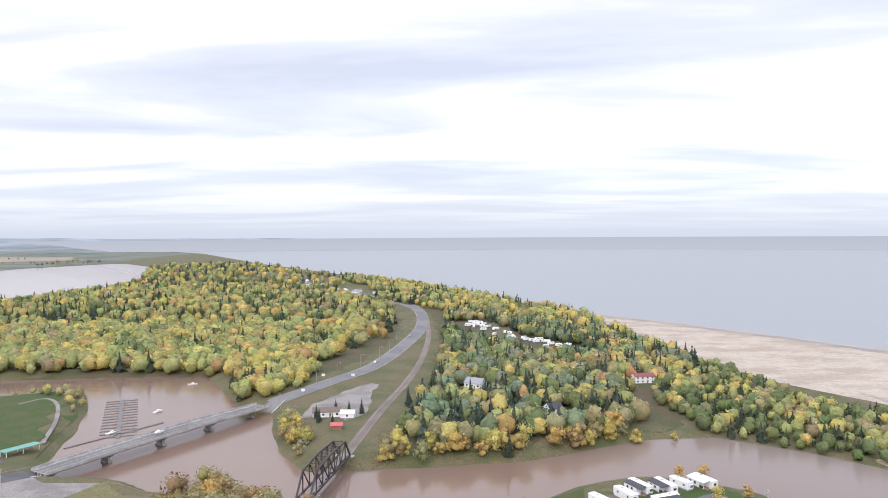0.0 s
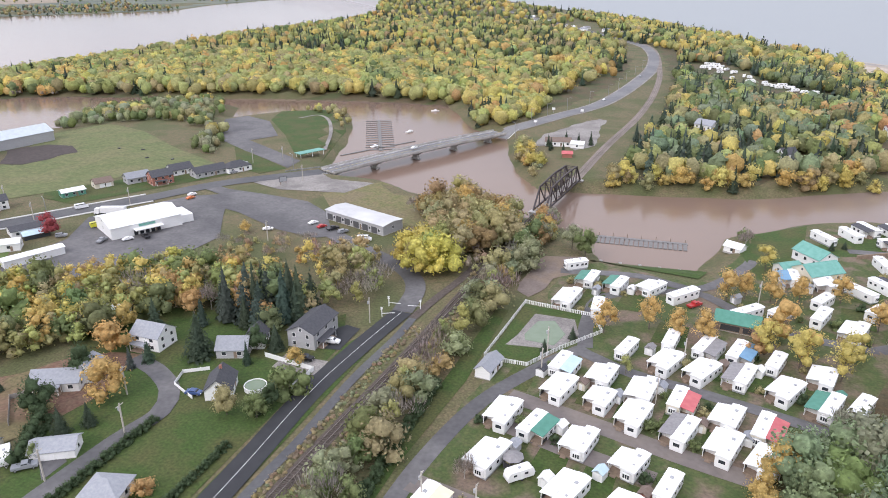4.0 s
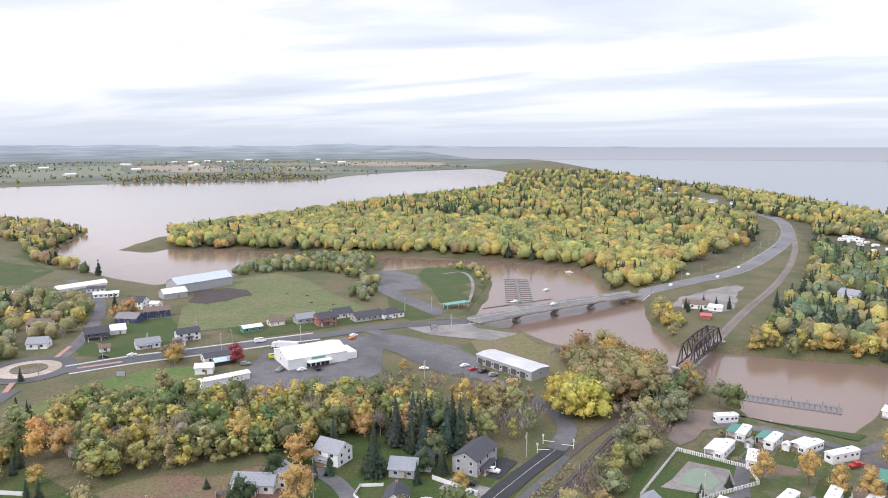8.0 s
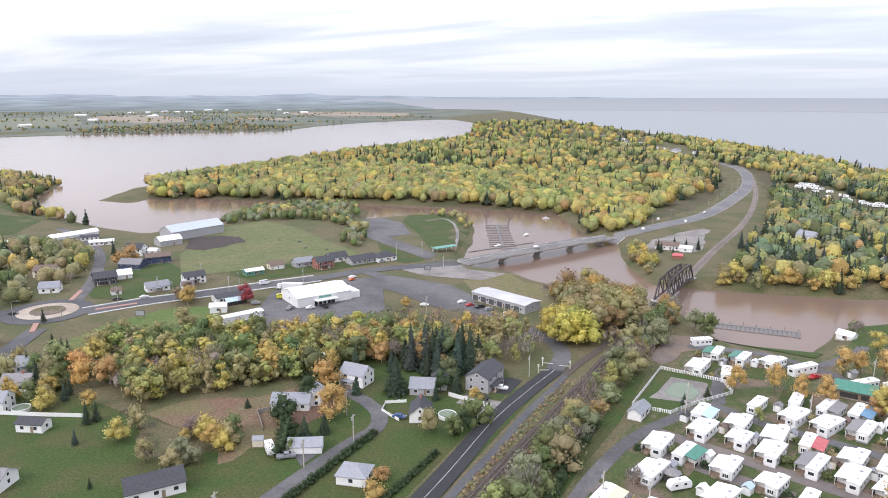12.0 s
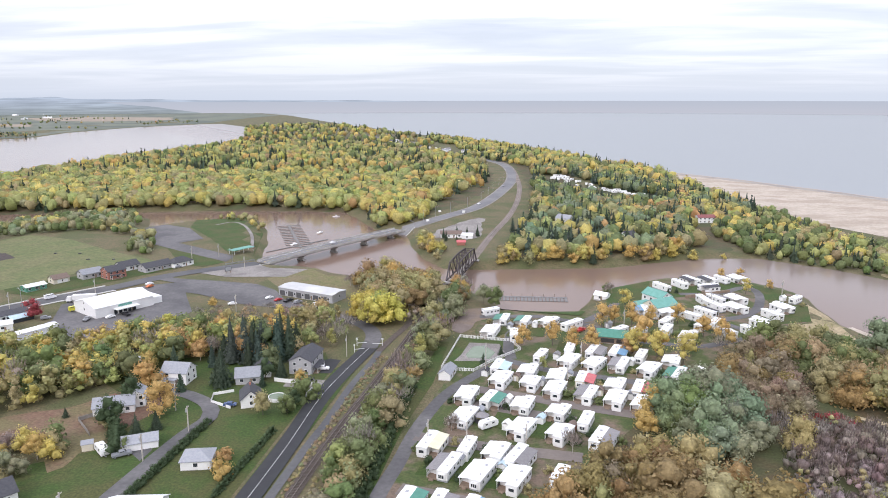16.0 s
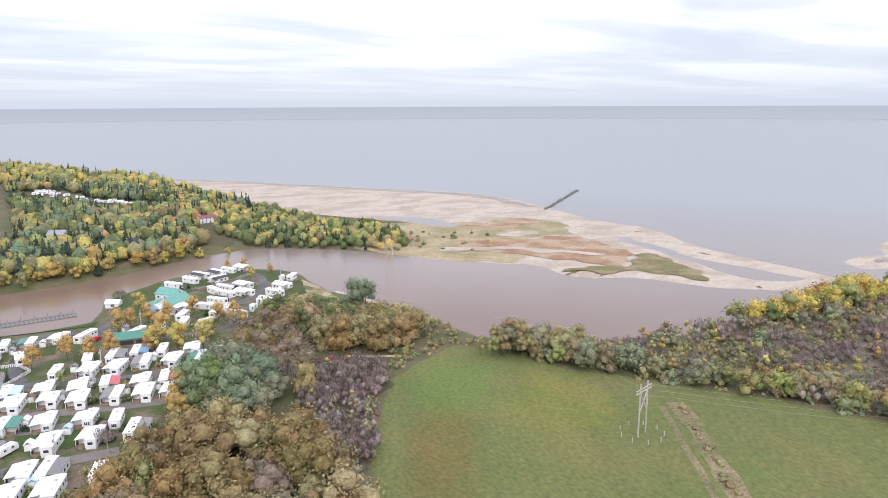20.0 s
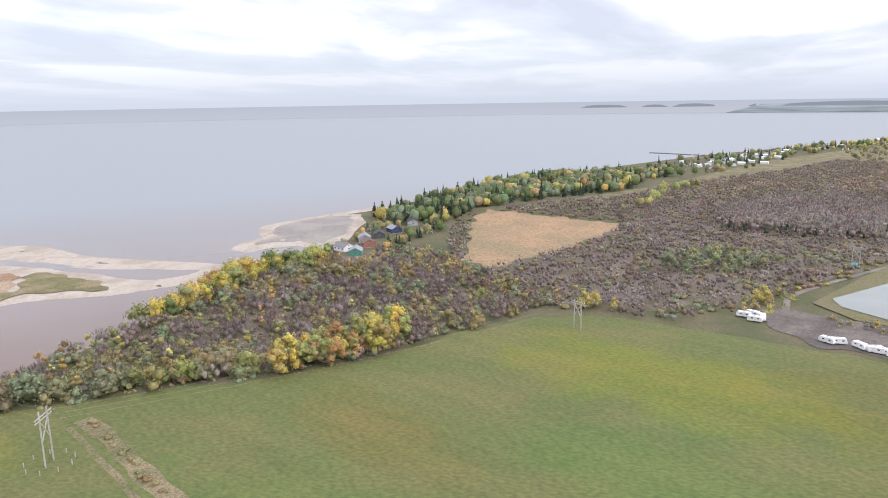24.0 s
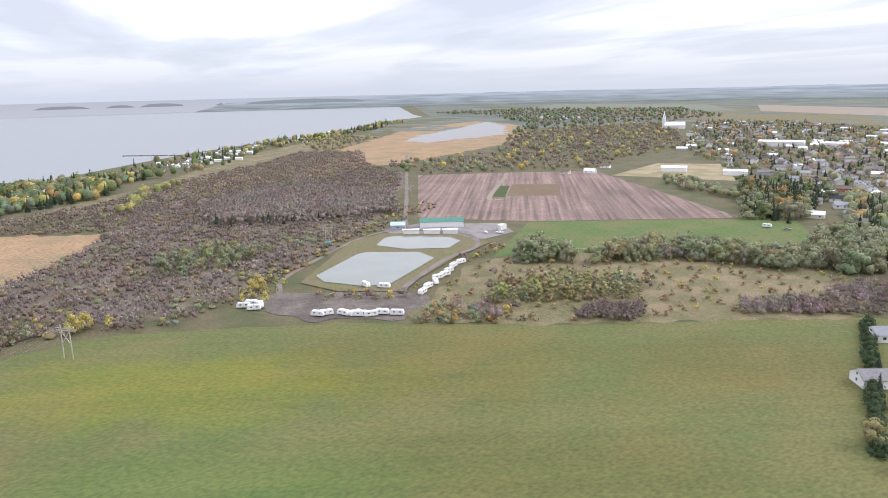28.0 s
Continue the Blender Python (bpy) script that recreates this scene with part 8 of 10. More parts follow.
# beside the black road and the cul-de-sac
house(-90.5, 263, 90, 15, 9, 5.4, 2.2, "grey_siding", "dark_roof", "two-storey grey house with a dark shingle roof and balcony", (3, 3, 2, 2), 2, porch="-y")
house(-134, 243, 0, 10, 8, 4.8, 2.8, "white_siding", "slate_roof", "white house with a grey roof and dark porch", (2, 2, 2, 2), 2, porch="-y")
house(-159, 255, 20, 7, 4.5, 2.6, 1.3, "white_siding", "white_roof", "small white garage with a pale roof", (1, 1, 0, 1), garage=1, category="garage")
house(-108, 247, 20, 9, 7.5, 3.0, 2.6, "grey_siding", "slate_roof", "small grey gabled house among spruces", (2, 2, 1, 1))
house(-105, 254, 110, 8, 6, 3.0, 2.3, "white_siding", "dark_roof", "white house wing with a dark roof", (2, 2, 1, 1))
house(-99, 228, 115, 9, 7, 3.2, 3.0, "white_siding", "dark_roof", "white house with a steep dark roof", (2, 2, 1, 1), chimney=True)
house(-97, 185, 14, 8.5, 7.5, 3.0, 2.0, "white_siding", "slate_roof", "white detached garage with a hipped grey roof", (1, 2, 2, 1), end="hip", garage=1, category="garage")
house(-120, 193, 30, 10, 6, 2.6, 1.5, "white_siding", "slate_roof", "long white garage with a grey roof beside a driveway", (0, 2, 1, 1), garage=2, category="garage")
house(-143, 216, 25, 13, 8, 3.0, 2.2, "white_siding", "slate_roof", "white bungalow with a grey roof and garden fence", (3, 3, 1, 2), porch="-y")
house(-138, 222, 115, 7, 5, 4.6, 1.6, "white_siding", "slate_roof", "white two-storey house wing with a grey roof", (1, 1, 2, 2), 2)
garden_shed(-135, 189, 30, "cream_siding", "slate_roof", "small cream garden shed on a lawn", 3.2, 2.6)
caravan(-129, 187, -40, "white covered caravan parked on a lawn", group="parked caravans")
house(-143, 156, 55, 15, 9, 3.4, 2.6, "white_siding", "dark_roof", "white house with a long dark metal roof", (3, 3, 1, 1))
house(-118, 148, 20, 8, 6, 2.8, 1.6, "white_siding", "slate_roof", "white garage with a grey roof by the street", (1, 1, 1, 1), garage=1, category="garage")
house(-100, 158, 10, 13, 9, 3.2, 2.2, "white_siding", "white_roof", "white bungalow with a pale metal roof", (3, 3, 1, 1))
house(-207, 165, 20, 9, 5, 3.0, 1.4, "white_siding", "dark_roof", "white garage with a dark roof beside a drive", (2, 2, 0, 1), category="garage")
house(-233, 168, 30, 11, 8, 4.6, 2.4, "white_siding", "slate_roof", "white house with a grey roof and wooden deck", (3, 3, 2, 2), 2, porch="-y")
house(-243, 184, 30, 10, 8, 3.2, 2.6, "white_siding", "grey_roof", "white cottage with a grey gabled roof", (2, 2, 1, 1), chimney=True)
house(-256, 197, 25, 9, 8, 3.4, 2.6, "grey_siding", "slate_roof", "pale grey house under spruces", (2, 2, 1, 1))
house(-300, 205, 30, 10, 8, 4.6, 2.4, "white_siding", "slate_roof", "white house beside the avenue", (2, 2, 2, 1), 2)
house(-186, 138, 20, 11, 8, 3.2, 2.2, "white_siding", "grey_roof", "white house with a grey roof on a lawn", (3, 3, 1, 1))
# along the highway and the north street
house(-342, 300, 60, 12, 9, 4.2, 2.8, "dark_siding", "dark_roof", "dark house with dormered dark roof", (3, 3, 1, 1), 2, porch="-y")
house(-304, 303, 60, 12, 8, 3.0, 2.2, "white_siding", "slate_roof", "white bungalow with a grey roof by the highway", (3, 3, 1, 1), porch="-y")
house(-298, 324, 62, 12, 8, 4.4, 2.2, "white_siding", "dark_roof", "white two-storey house with a dark roof", (3, 3, 1, 1), 2, porch="-y")
house(-292, 313, 60, 6, 5, 2.8, 1.5, "white_siding", "grey_roof", "small white garage with a grey roof", (1, 1, 1, 1), garage=1, category="garage")
house(-358, 333, 20, 14, 9, 3.4, 2.6, "blue_siding", "grey_roof", "navy blue house with white trim and grey roof", (3, 3, 2, 2))
house(-355, 350, 55, 15, 8, 4.6, 2.0, "blue_siding", "brown_roof", "navy blue two-storey building", (3, 3, 1, 1), 2)
house(-386, 360, 20, 12, 9, 5.0, 3.0, "white_siding", "dark_roof", "white farmhouse with a dark steep roof", (3, 3, 2, 2), 2)
house(-376, 366, 20, 6, 6, 3.4, 1.2, "white_siding", "white_roof", "small white flat-roofed farm outbuilding", (1, 1, 1, 1), category="outbuilding")
house(-342, 313, 60, 8, 7, 2.8, 2.6, "white_siding", "white_roof", "white marquee-shaped garage on a lawn", (0, 0, 0, 1), category="garage")
house(-317, 287, 60, 5, 4, 2.6, 1.4, "white_siding", "brown_roof", "tiny white hut by the highway", (1, 1, 1, 1), category="hut", name="hut")
house(-387, 296, 30, 12, 9, 4.4, 2.6, "cream_siding", "brown_roof", "house with a brown roof among trees", (3, 3, 1, 1), 2)
house(-354, 275, 40, 10, 8, 3.2, 2.6, "white_siding", "slate_roof", "white cottage with a grey roof among trees", (2, 2, 1, 1))
house(-435, 372, 50, 16, 6, 2.8, 1.2, "white_siding", "white_roof", "row of white cabins with a pale roof", (5, 5, 1, 1))
house(-458, 380, 50, 12, 6, 2.8, 1.2, "white_siding", "dark_roof", "white cabin with a dark roof", (4, 4, 1, 1))
house(-280, 354, 62, 11, 7, 2.8, 1.0, "green_siding", "white_roof", "low green building with a white roof", (3, 3, 1, 1))
house(-277, 371, 62, 9, 7, 2.8, 2.0, "cream_siding", "brown_roof", "cream garage with a brown roof", (1, 1, 1, 1), garage=2, category="garage")
house(-266, 384, 60, 12, 8, 3.2, 2.4, "grey_siding", "slate_roof", "grey bungalow with a slate roof", (3, 3, 1, 1))
house(-252, 386, 60, 11, 9, 4.8, 2.6, "brick", "dark_roof", "red brick house with a dark roof and white porch", (3, 3, 2, 2), 2, porch="-y")
house(-255, 405, 62, 12, 9, 3.2, 2.6, "white_siding", "dark_roof", "white house with a steep dark roof", (3, 3, 1, 1))
house(-238, 408, 62, 18, 9, 3.0, 2.4, "grey_siding", "dark_roof", "long grey house with a dark roof", (5, 5, 1, 1))
house(-228, 420, 62, 14, 9, 3.2, 2.6, "white_siding", "dark_roof", "white house with a dark hipped roof", (3, 3, 1, 1), end="hip")
barn = house(-402, 426, 78, 44, 17, 6.5, 4.0, "grey_siding", "slate_metal", "large weathered barn with a pale metal roof", (0, 0, 0, 0), category="barn", name="barn")
house(-393, 394, 70, 16, 11, 4.0, 2.6, "grey_siding", "white_roof", "low barn with a pale metal roof", (0, 2, 0, 0), category="barn", name="barn")
# the store and its sheds
store = house(-214, 327, 60, 30, 22, 5.2, 2.6, "white_siding", "white_roof", "large white metal-clad store with a pale roof", (0, 0, 1, 1), category="store", name="store")
box_part("entrance_canopy", (-6, 6, -14.5, -11.0, 2.9, 3.3), M["trim"], store, "flat white entrance canopy")
for k in range(5):
    door(store, -5 + k * 2.4, -11.0, 0, 0, M["glass"], 1.6, 2.4, "glass_door")
box_part("annex", (15.0, 21.0, -9.0, 4.0, -0.3, 3.6), M["white_siding"], store, "low white annex")
box_part("sign_board", (-3.5, 3.5, -11.25, -11.05, 3.7, 4.7), M["teal"], store, "plain teal sign board")
house(-226, 282, 66, 22, 5, 3.2, 0.5, "white_siding", "white_roof", "long white trailer shed on the lot", (0, 0, 0, 0), category="shed", name="long_shed")
house(-245, 288, 40, 8, 7, 3.4, 1.2, "white_siding", "white_roof", "small white building beside the lot", (1, 1, 1, 1), category="shed", name="shed_building")
house(-255, 305, 62, 14, 9, 3.0, 1.2, "white_siding", "dark_roof", "white building with a dark roof", (3, 3, 1, 1), category="shop", name="shop")
house(-247, 302, 62, 10, 5, 2.2, 1.2, "glass", "pale_blue_roof", "long glazed greenhouse beside the shops", (0, 0, 0, 0), category="greenhouse", name="greenhouse")
# the long workshop
shop = house(-121, 362, -20, 36, 12, 4.4, 0.7, "grey_siding", "membrane_roof", "long low workshop with a pale grey roof", (0, 6, 1, 1), category="workshop", name="workshop")
for k in range(6):
    door(shop, -15.4 + k * 5.6, -6.0, 0, 0, M["dark_siding"], 3.4, 3.0, "bay_door")
    window(shop, -12.6 + k * 5.6, -6.0, 2.0, 0, 1.2, 1.2)
# park buildings
hall = house(33, 311, -8, 13, 8, 3.2, 2.2, "wood", "green_roof", "brown park pavilion with a green metal roof", (0, 3, 1, 1), category="pavilion", name="pavilion")
# no opening is cut; a black panel stands for the shade inside
box_part("open_front", (-4.5, 4.5, -4.06, -3.9, 0.6, 2.4), M["black"], hall, "black panel for the shaded serving opening")
house(-33.5, 261, 82, 9, 4.5, 2.8, 1.5, "white_siding", "slate_roof", "small white pool house with a slate roof", (2, 2, 0, 1), category="pool house", name="pool_house")
house(62, 377, 128, 13, 9, 4.0, 2.6, "white_siding", "teal", "white lodge with a pale green roof", (3, 3, 2, 2), category="lodge", name="lodge")
house(61, 360, 35, 14, 10, 4.0, 2.8, "cream_siding", "teal", "large white hall with a pale green roof", (3, 3, 2, 2), category="hall", name="hall")
house(51.5, 363, 35, 8, 6, 3.0, 1.4, "white_siding", "teal", "low white annex with a green roof", (2, 2, 1, 1), category="annex", name="annex_building")
house(34, 382, -30, 7, 5, 2.6, 1.5, "white_siding", "white_roof", "small white boat shed at the slip", (1, 1, 0, 0), category="boat shed", name="boat_shed")
retaining = box_part("retaining_wall", (-15, 15, -0.3, 0.3, -0.5, 1.6), M["wood"], None)
retaining.matrix_basis = pose(91, 393, height(91, 393), 0, 0, 30)
tagged(retaining, "low brown timber retaining wall", "wall", kind="structure")
# on the spit
house(20, 612, -30, 13, 9, 4.0, 3.0, "white_siding", "slate_roof", "white cottage with a grey roof in the woods", (3, 3, 2, 2))
house(65, 540, 30, 9, 8, 4.6, 2.8, "white_siding", "dark_roof", "white two-storey house by the river", (2, 2, 2, 2), 2)
house(142, 643, 10, 15, 9, 5.0, 1.8, "white_siding", "maroon_roof", "white villa with a maroon roof near the beach", (4, 4, 2, 2), 2)
house(-68, 536, 10, 16, 9, 3.2, 1.8, "white_siding", "brown_roof", "low white house on the river point", (4, 4, 1, 1))
house(-55, 533, 0, 8, 6, 2.8, 1.4, "white_siding", "white_roof", "white garage beside the point house", (1, 1, 0, 0), garage=1, category="garage")
house(-57, 508, 10, 6, 4, 2.4, 1.2, "brick", "red_roof", "small red shed near the rails", (0, 0, 0, 0), category="shed", name="shed_building")
house(-150, 668, 30, 10, 8, 3.4, 2.6, "white_siding", "brown_roof", "house under yellow trees on the shore", (2, 2, 1, 1))
local = random.Random(11)
SEASIDE = [(16, 976), (29, 924), (57, 856), (84, 836), (100, 799)]
for k in range(44):
    s = local.uniform(0, 3.999)
    (xa, ya), (xb, yb), f = SEASIDE[int(s)], SEASIDE[int(s) + 1], s % 1
    caravan(xa + (xb - xa) * f + local.uniform(-11, 11), ya + (yb - ya) * f + local.uniform(-12, 12), local.uniform(0, 180), "white seaside caravan among trees", scale=1.2, group="seaside caravans")
SPIT_ROAD = [(-68, 1280), (-121, 1335), (-244, 1463), (-383, 1713)]
for k in range(18):
    s = k / 18 * 2.999
    (xa, ya), (xb, yb), f = SPIT_ROAD[int(s)], SPIT_ROAD[int(s) + 1], s % 1
    house(xa + (xb - xa) * f + local.uniform(-14, 14), ya + (yb - ya) * f + local.uniform(-16, 16), local.uniform(0, 180), 12, 8, 3.2, 2.2, "white_siding", local.choice(["white_roof", "grey_roof", "slate_roof"]), "white cottage on the far spit", (0, 0, 0, 0), group="spit cottages")
# the east coast
for x, y, turn, wall, roof, label in [(520, 139, 20, "dark_siding", "dark_roof", "dark shore house with a dark roof"), (487, 137, 30, "brick", "brown_roof", "brick-red cottage on the shore"), (505, 146, 20, "grey_siding", "slate_roof", "small grey cottage on the shore"),
                                      (457, 136, 15, "green_siding", "slate_roof", "grey-green cabin on the shore"), (545, 134, 40, "blue_siding", "slate_roof", "navy shore cottage with a grey roof"), (616, 142, 20, "white_siding", "slate_roof", "white house above the beach"),
                                      (580, 128, 20, "grey_siding", "dark_roof", "grey house with dark roof on shore"), (470, 150, 60, "white_siding", "grey_roof", "small white beach hut with grey roof"), (650, 130, 30, "white_siding", "brown_roof", "white house with a brown roof by the sea")]:
    house(x, y, turn, 12, 9, 3.6, 2.4, wall, roof, label, (3, 3, 1, 1))
house(914, 2, 40, 26, 12, 6.0, 3.2, "white_siding", "brown_roof", "large white seaside inn with a brown roof", (6, 6, 2, 2), 2, category="inn", name="inn")
house(960, -14, 50, 22, 12, 5.0, 3.0, "brick", "brown_roof", "seaside hall with a brown roof", (5, 5, 2, 2), category="inn", name="inn")
for k in range(46):
    s = local.random()
    x, y = 1090 + 330 * s + local.uniform(-50, 50), -165 - 165 * s + local.uniform(-45, 45)
    house(x, y, local.uniform(0, 180), local.uniform(9, 14), 6, 3.0, 1.2, "white_siding", local.choice(["white_roof", "white_roof", "grey_roof"]), "white holiday trailer on the far coast", (0, 0, 0, 0), name="holiday_trailer", category="trailer", group="coast trailers")
for k in range(22):
    s = local.random()
    house(1500 + 600 * s + local.uniform(-40, 40), -440 - 480 * s + local.uniform(-40, 40), local.uniform(0, 180), 14, 9, 3.6, 2.2, "white_siding", local.choice(["white_roof", "grey_roof", "brown_roof"]), "house on the far coast road", (0, 0, 0, 0), group="coast houses")
# the farm by the ponds
farm = house(486, -286, 63, 34, 11, 4.6, 2.2, "white_siding", "green_roof", "long white farm shed with a green roof", (8, 0, 0, 0), category="farm shed", name="farm_shed")
house(494, -252, 60, 11, 8, 4.0, 2.0, "grey_siding", "pale_blue_roof", "small farm shed with a pale roof", (1, 1, 0, 1), category="farm shed", name="farm_shed")
house(473, -253, 63, 12, 4, 3.4, 0.4, "white_siding", "white_roof", "white lorry trailer parked in the yard", (0, 0, 0, 0), category="trailer", name="lorry_trailer")
house(464, -266, 63, 12, 4, 3.4, 0.4, "white_siding", "white_roof", "white lorry trailer parked in the yard", (0, 0, 0, 0), category="trailer", name="lorry_trailer")
house(457, -278, 63, 11, 4, 3.4, 0.4, "white_siding", "white_roof", "white lorry trailer in the farm yard", (0, 0, 0, 0), category="trailer", name="lorry_trailer")
house(448, -318, 20, 3, 7, 3.8, 0.3, "white_siding", "white_roof", "white box lorry body in the farm yard", (0, 0, 0, 0), category="lorry", name="box_lorry")
house(466, -186, 40, 4, 3, 2.4, 1.0, "green_siding", "teal", "small green pump hut by the pond", (0, 0, 0, 0), category="hut", name="hut")
# the village
church = house(1257, -1318, 40, 46, 18, 9, 8, "white_siding", "white_roof", "white village church with a tall steeple", (5, 5, 0, 0), category="church", name="church")
box_part("tower", (22, 29, -3.5, 3.5, 0, 22), M["white_siding"], church)
bm = bmesh.new()
base = [bm.verts.new(p) for p in ((21.5, -4, 22), (29.5, -4, 22), (29.5, 4, 22), (21.5, 4, 22))]
tip = bm.verts.new((25.5, 0, 44))
for k in range(4):
    bm.faces.new((base[k], base[(k + 1) % 4], tip))
bm.faces.new(base[::-1])
part("steeple", bm, M["white_roof"], church, "pointed white steeple")
house(790, -1085, 30, 70, 30, 8, 2, "white_siding", "white_roof", "large white warehouse in the village", (0, 0, 0, 0), category="warehouse", name="warehouse")
house(720, -1120, 30, 40, 22, 7, 2, "white_siding", "white_roof", "white warehouse in the village", (0, 0, 0, 0), category="warehouse", name="warehouse")
house(640, -690, 40, 30, 12, 5, 2, "white_siding", "white_roof", "white hall beside the stubble field", (0, 0, 0, 0), category="hall", name="hall")
house(570, -716, 40, 26, 12, 5, 2, "white_siding", "white_roof", "pale metal shed beside the stubble field", (0, 0, 0, 0), category="farm shed", name="farm_shed")
for x, y, turn in [(136, -276, 60), (161, -324, 60), (349, -546, 30), (323, -562, 30), (391, -606, 30), (442, -653, 30), (498, -720, 30), (690, -600, 30), (720, -650, 30), (700, -570, 30), (280, -560, 40), (420, -690, 30), (350, -640, 30), (300, -610, 40)]:
    house(x, y, turn, local.uniform(10, 15), local.uniform(8, 10), 3.4, 2.4, local.choice(["white_siding", "white_siding", "cream_siding", "brick"]), local.choice(["slate_roof", "grey_roof", "brown_roof", "white_roof"]), "village house with a pitched roof among trees", (2, 2, 1, 1), group="village houses")
VILLAGE_STREET = [(230, -500), (307, -569), (383, -654), (457, -734), (545, -831), (610, -882)]
ribbon("road", VILLAGE_STREET, 8, M["old_asphalt"], "grey village street", lift=0.24)
for (xa, ya), (xb, yb) in zip(VILLAGE_STREET, VILLAGE_STREET[1:]):
    for k, f in enumerate((0.2, 0.55, 0.88)):
        for side in (-1, 1):
            gap = side * local.uniform(16, 24)
            length = math.hypot(xb - xa, yb - ya)
            house(xa + (xb - xa) * f - (yb - ya) / length * gap, ya + (yb - ya) * f + (xb - xa) / length * gap, math.degrees(math.atan2(yb - ya, xb - xa)) + local.choice((0, 90)), local.uniform(10, 14), local.uniform(8, 10), 3.4, 2.2,
                  local.choice(["white_siding", "white_siding", "cream_siding", "grey_siding"]), local.choice(["slate_roof", "grey_roof", "white_roof", "dark_roof"]), "village house beside the street", (2, 2, 1, 1), group="village houses")
placed = []
VILLAGE = [(870, -930), (602, -745), (400, -710), (500, -1000), (892, -1553), (1249, -1733), (1400, -1550)]
while len(placed) < 185:
    s, q = local.random() ** 1.5, local.random()
    x, y = 390 + 1000 * s, -700 - 1030 * q
    if not inside_and_distance(np.array([x]), np.array([y]), VILLAGE)[0][0]:
        continue
    if min([99.0] + [math.hypot(x - a, y - b) for a, b in placed]) < 24 or math.hypot(x - 1257, y + 1318) < 50:
        continue
    placed.append((x, y))
    house(x, y, local.choice([30, 120, 40, 125]) + local.uniform(-8, 8), local.uniform(11, 20), local.uniform(8, 11), 3.6, 2.4, local.choice(["white_siding", "white_siding", "cream_siding", "grey_siding"]),
          local.choice(["slate_roof", "grey_roof", "brown_roof", "white_roof", "grey_roof"]), "distant village house with a pitched roof", (0, 0, 0, 0), group="village houses")
for k in range(26):
    x, y = -2100 - 2000 * local.random(), 1500 + 2500 * local.random()
    house(x, y, local.uniform(0, 180), local.uniform(20, 60), 16, 5, 3, "white_siding", "white_roof", "white farm building beyond the lagoon", (0, 0, 0, 0), group="far farms", name="farm_building", category="farm")

# ---- vehicles ----
CAR = {}
PAINT = {"white": (0.80, 0.80, 0.80), "black": (0.02, 0.02, 0.023), "grey": (0.25, 0.26, 0.28), "red": (0.40, 0.03, 0.03), "yellow": (0.62, 0.60, 0.05), "blue": (0.05, 0.09, 0.22), "orange": (0.60, 0.17, 0.05)}
for shade, rgb in PAINT.items():
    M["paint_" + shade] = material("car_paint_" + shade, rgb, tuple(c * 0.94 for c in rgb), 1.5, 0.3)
CAR_SHAPES = {"car": ([(-2.25, 0.35), (-2.3, 0.75), (-2.1, 0.95), (-1.5, 1.0), (-0.9, 1.45), (0.6, 1.47), (1.2, 1.02), (2.1, 0.88), (2.3, 0.6), (2.25, 0.35)], 0.88),
              "suv": ([(-2.35, 0.4), (-2.4, 0.9), (-2.3, 1.1), (-2.05, 1.7), (0.4, 1.75), (1.1, 1.15), (2.2, 1.05), (2.4, 0.7), (2.35, 0.4)], 0.94),
              "pickup": ([(-2.75, 0.45), (-2.8, 1.1), (-0.7, 1.12), (-0.6, 1.8), (0.8, 1.82), (1.4, 1.2), (2.7, 1.1), (2.8, 0.7), (2.75, 0.45)], 0.98),
              "van": ([(-2.9, 0.4), (-2.95, 2.3), (-2.7, 2.45), (1.5, 2.45), (2.3, 1.4), (2.9, 1.15), (2.95, 0.4)], 1.0)}


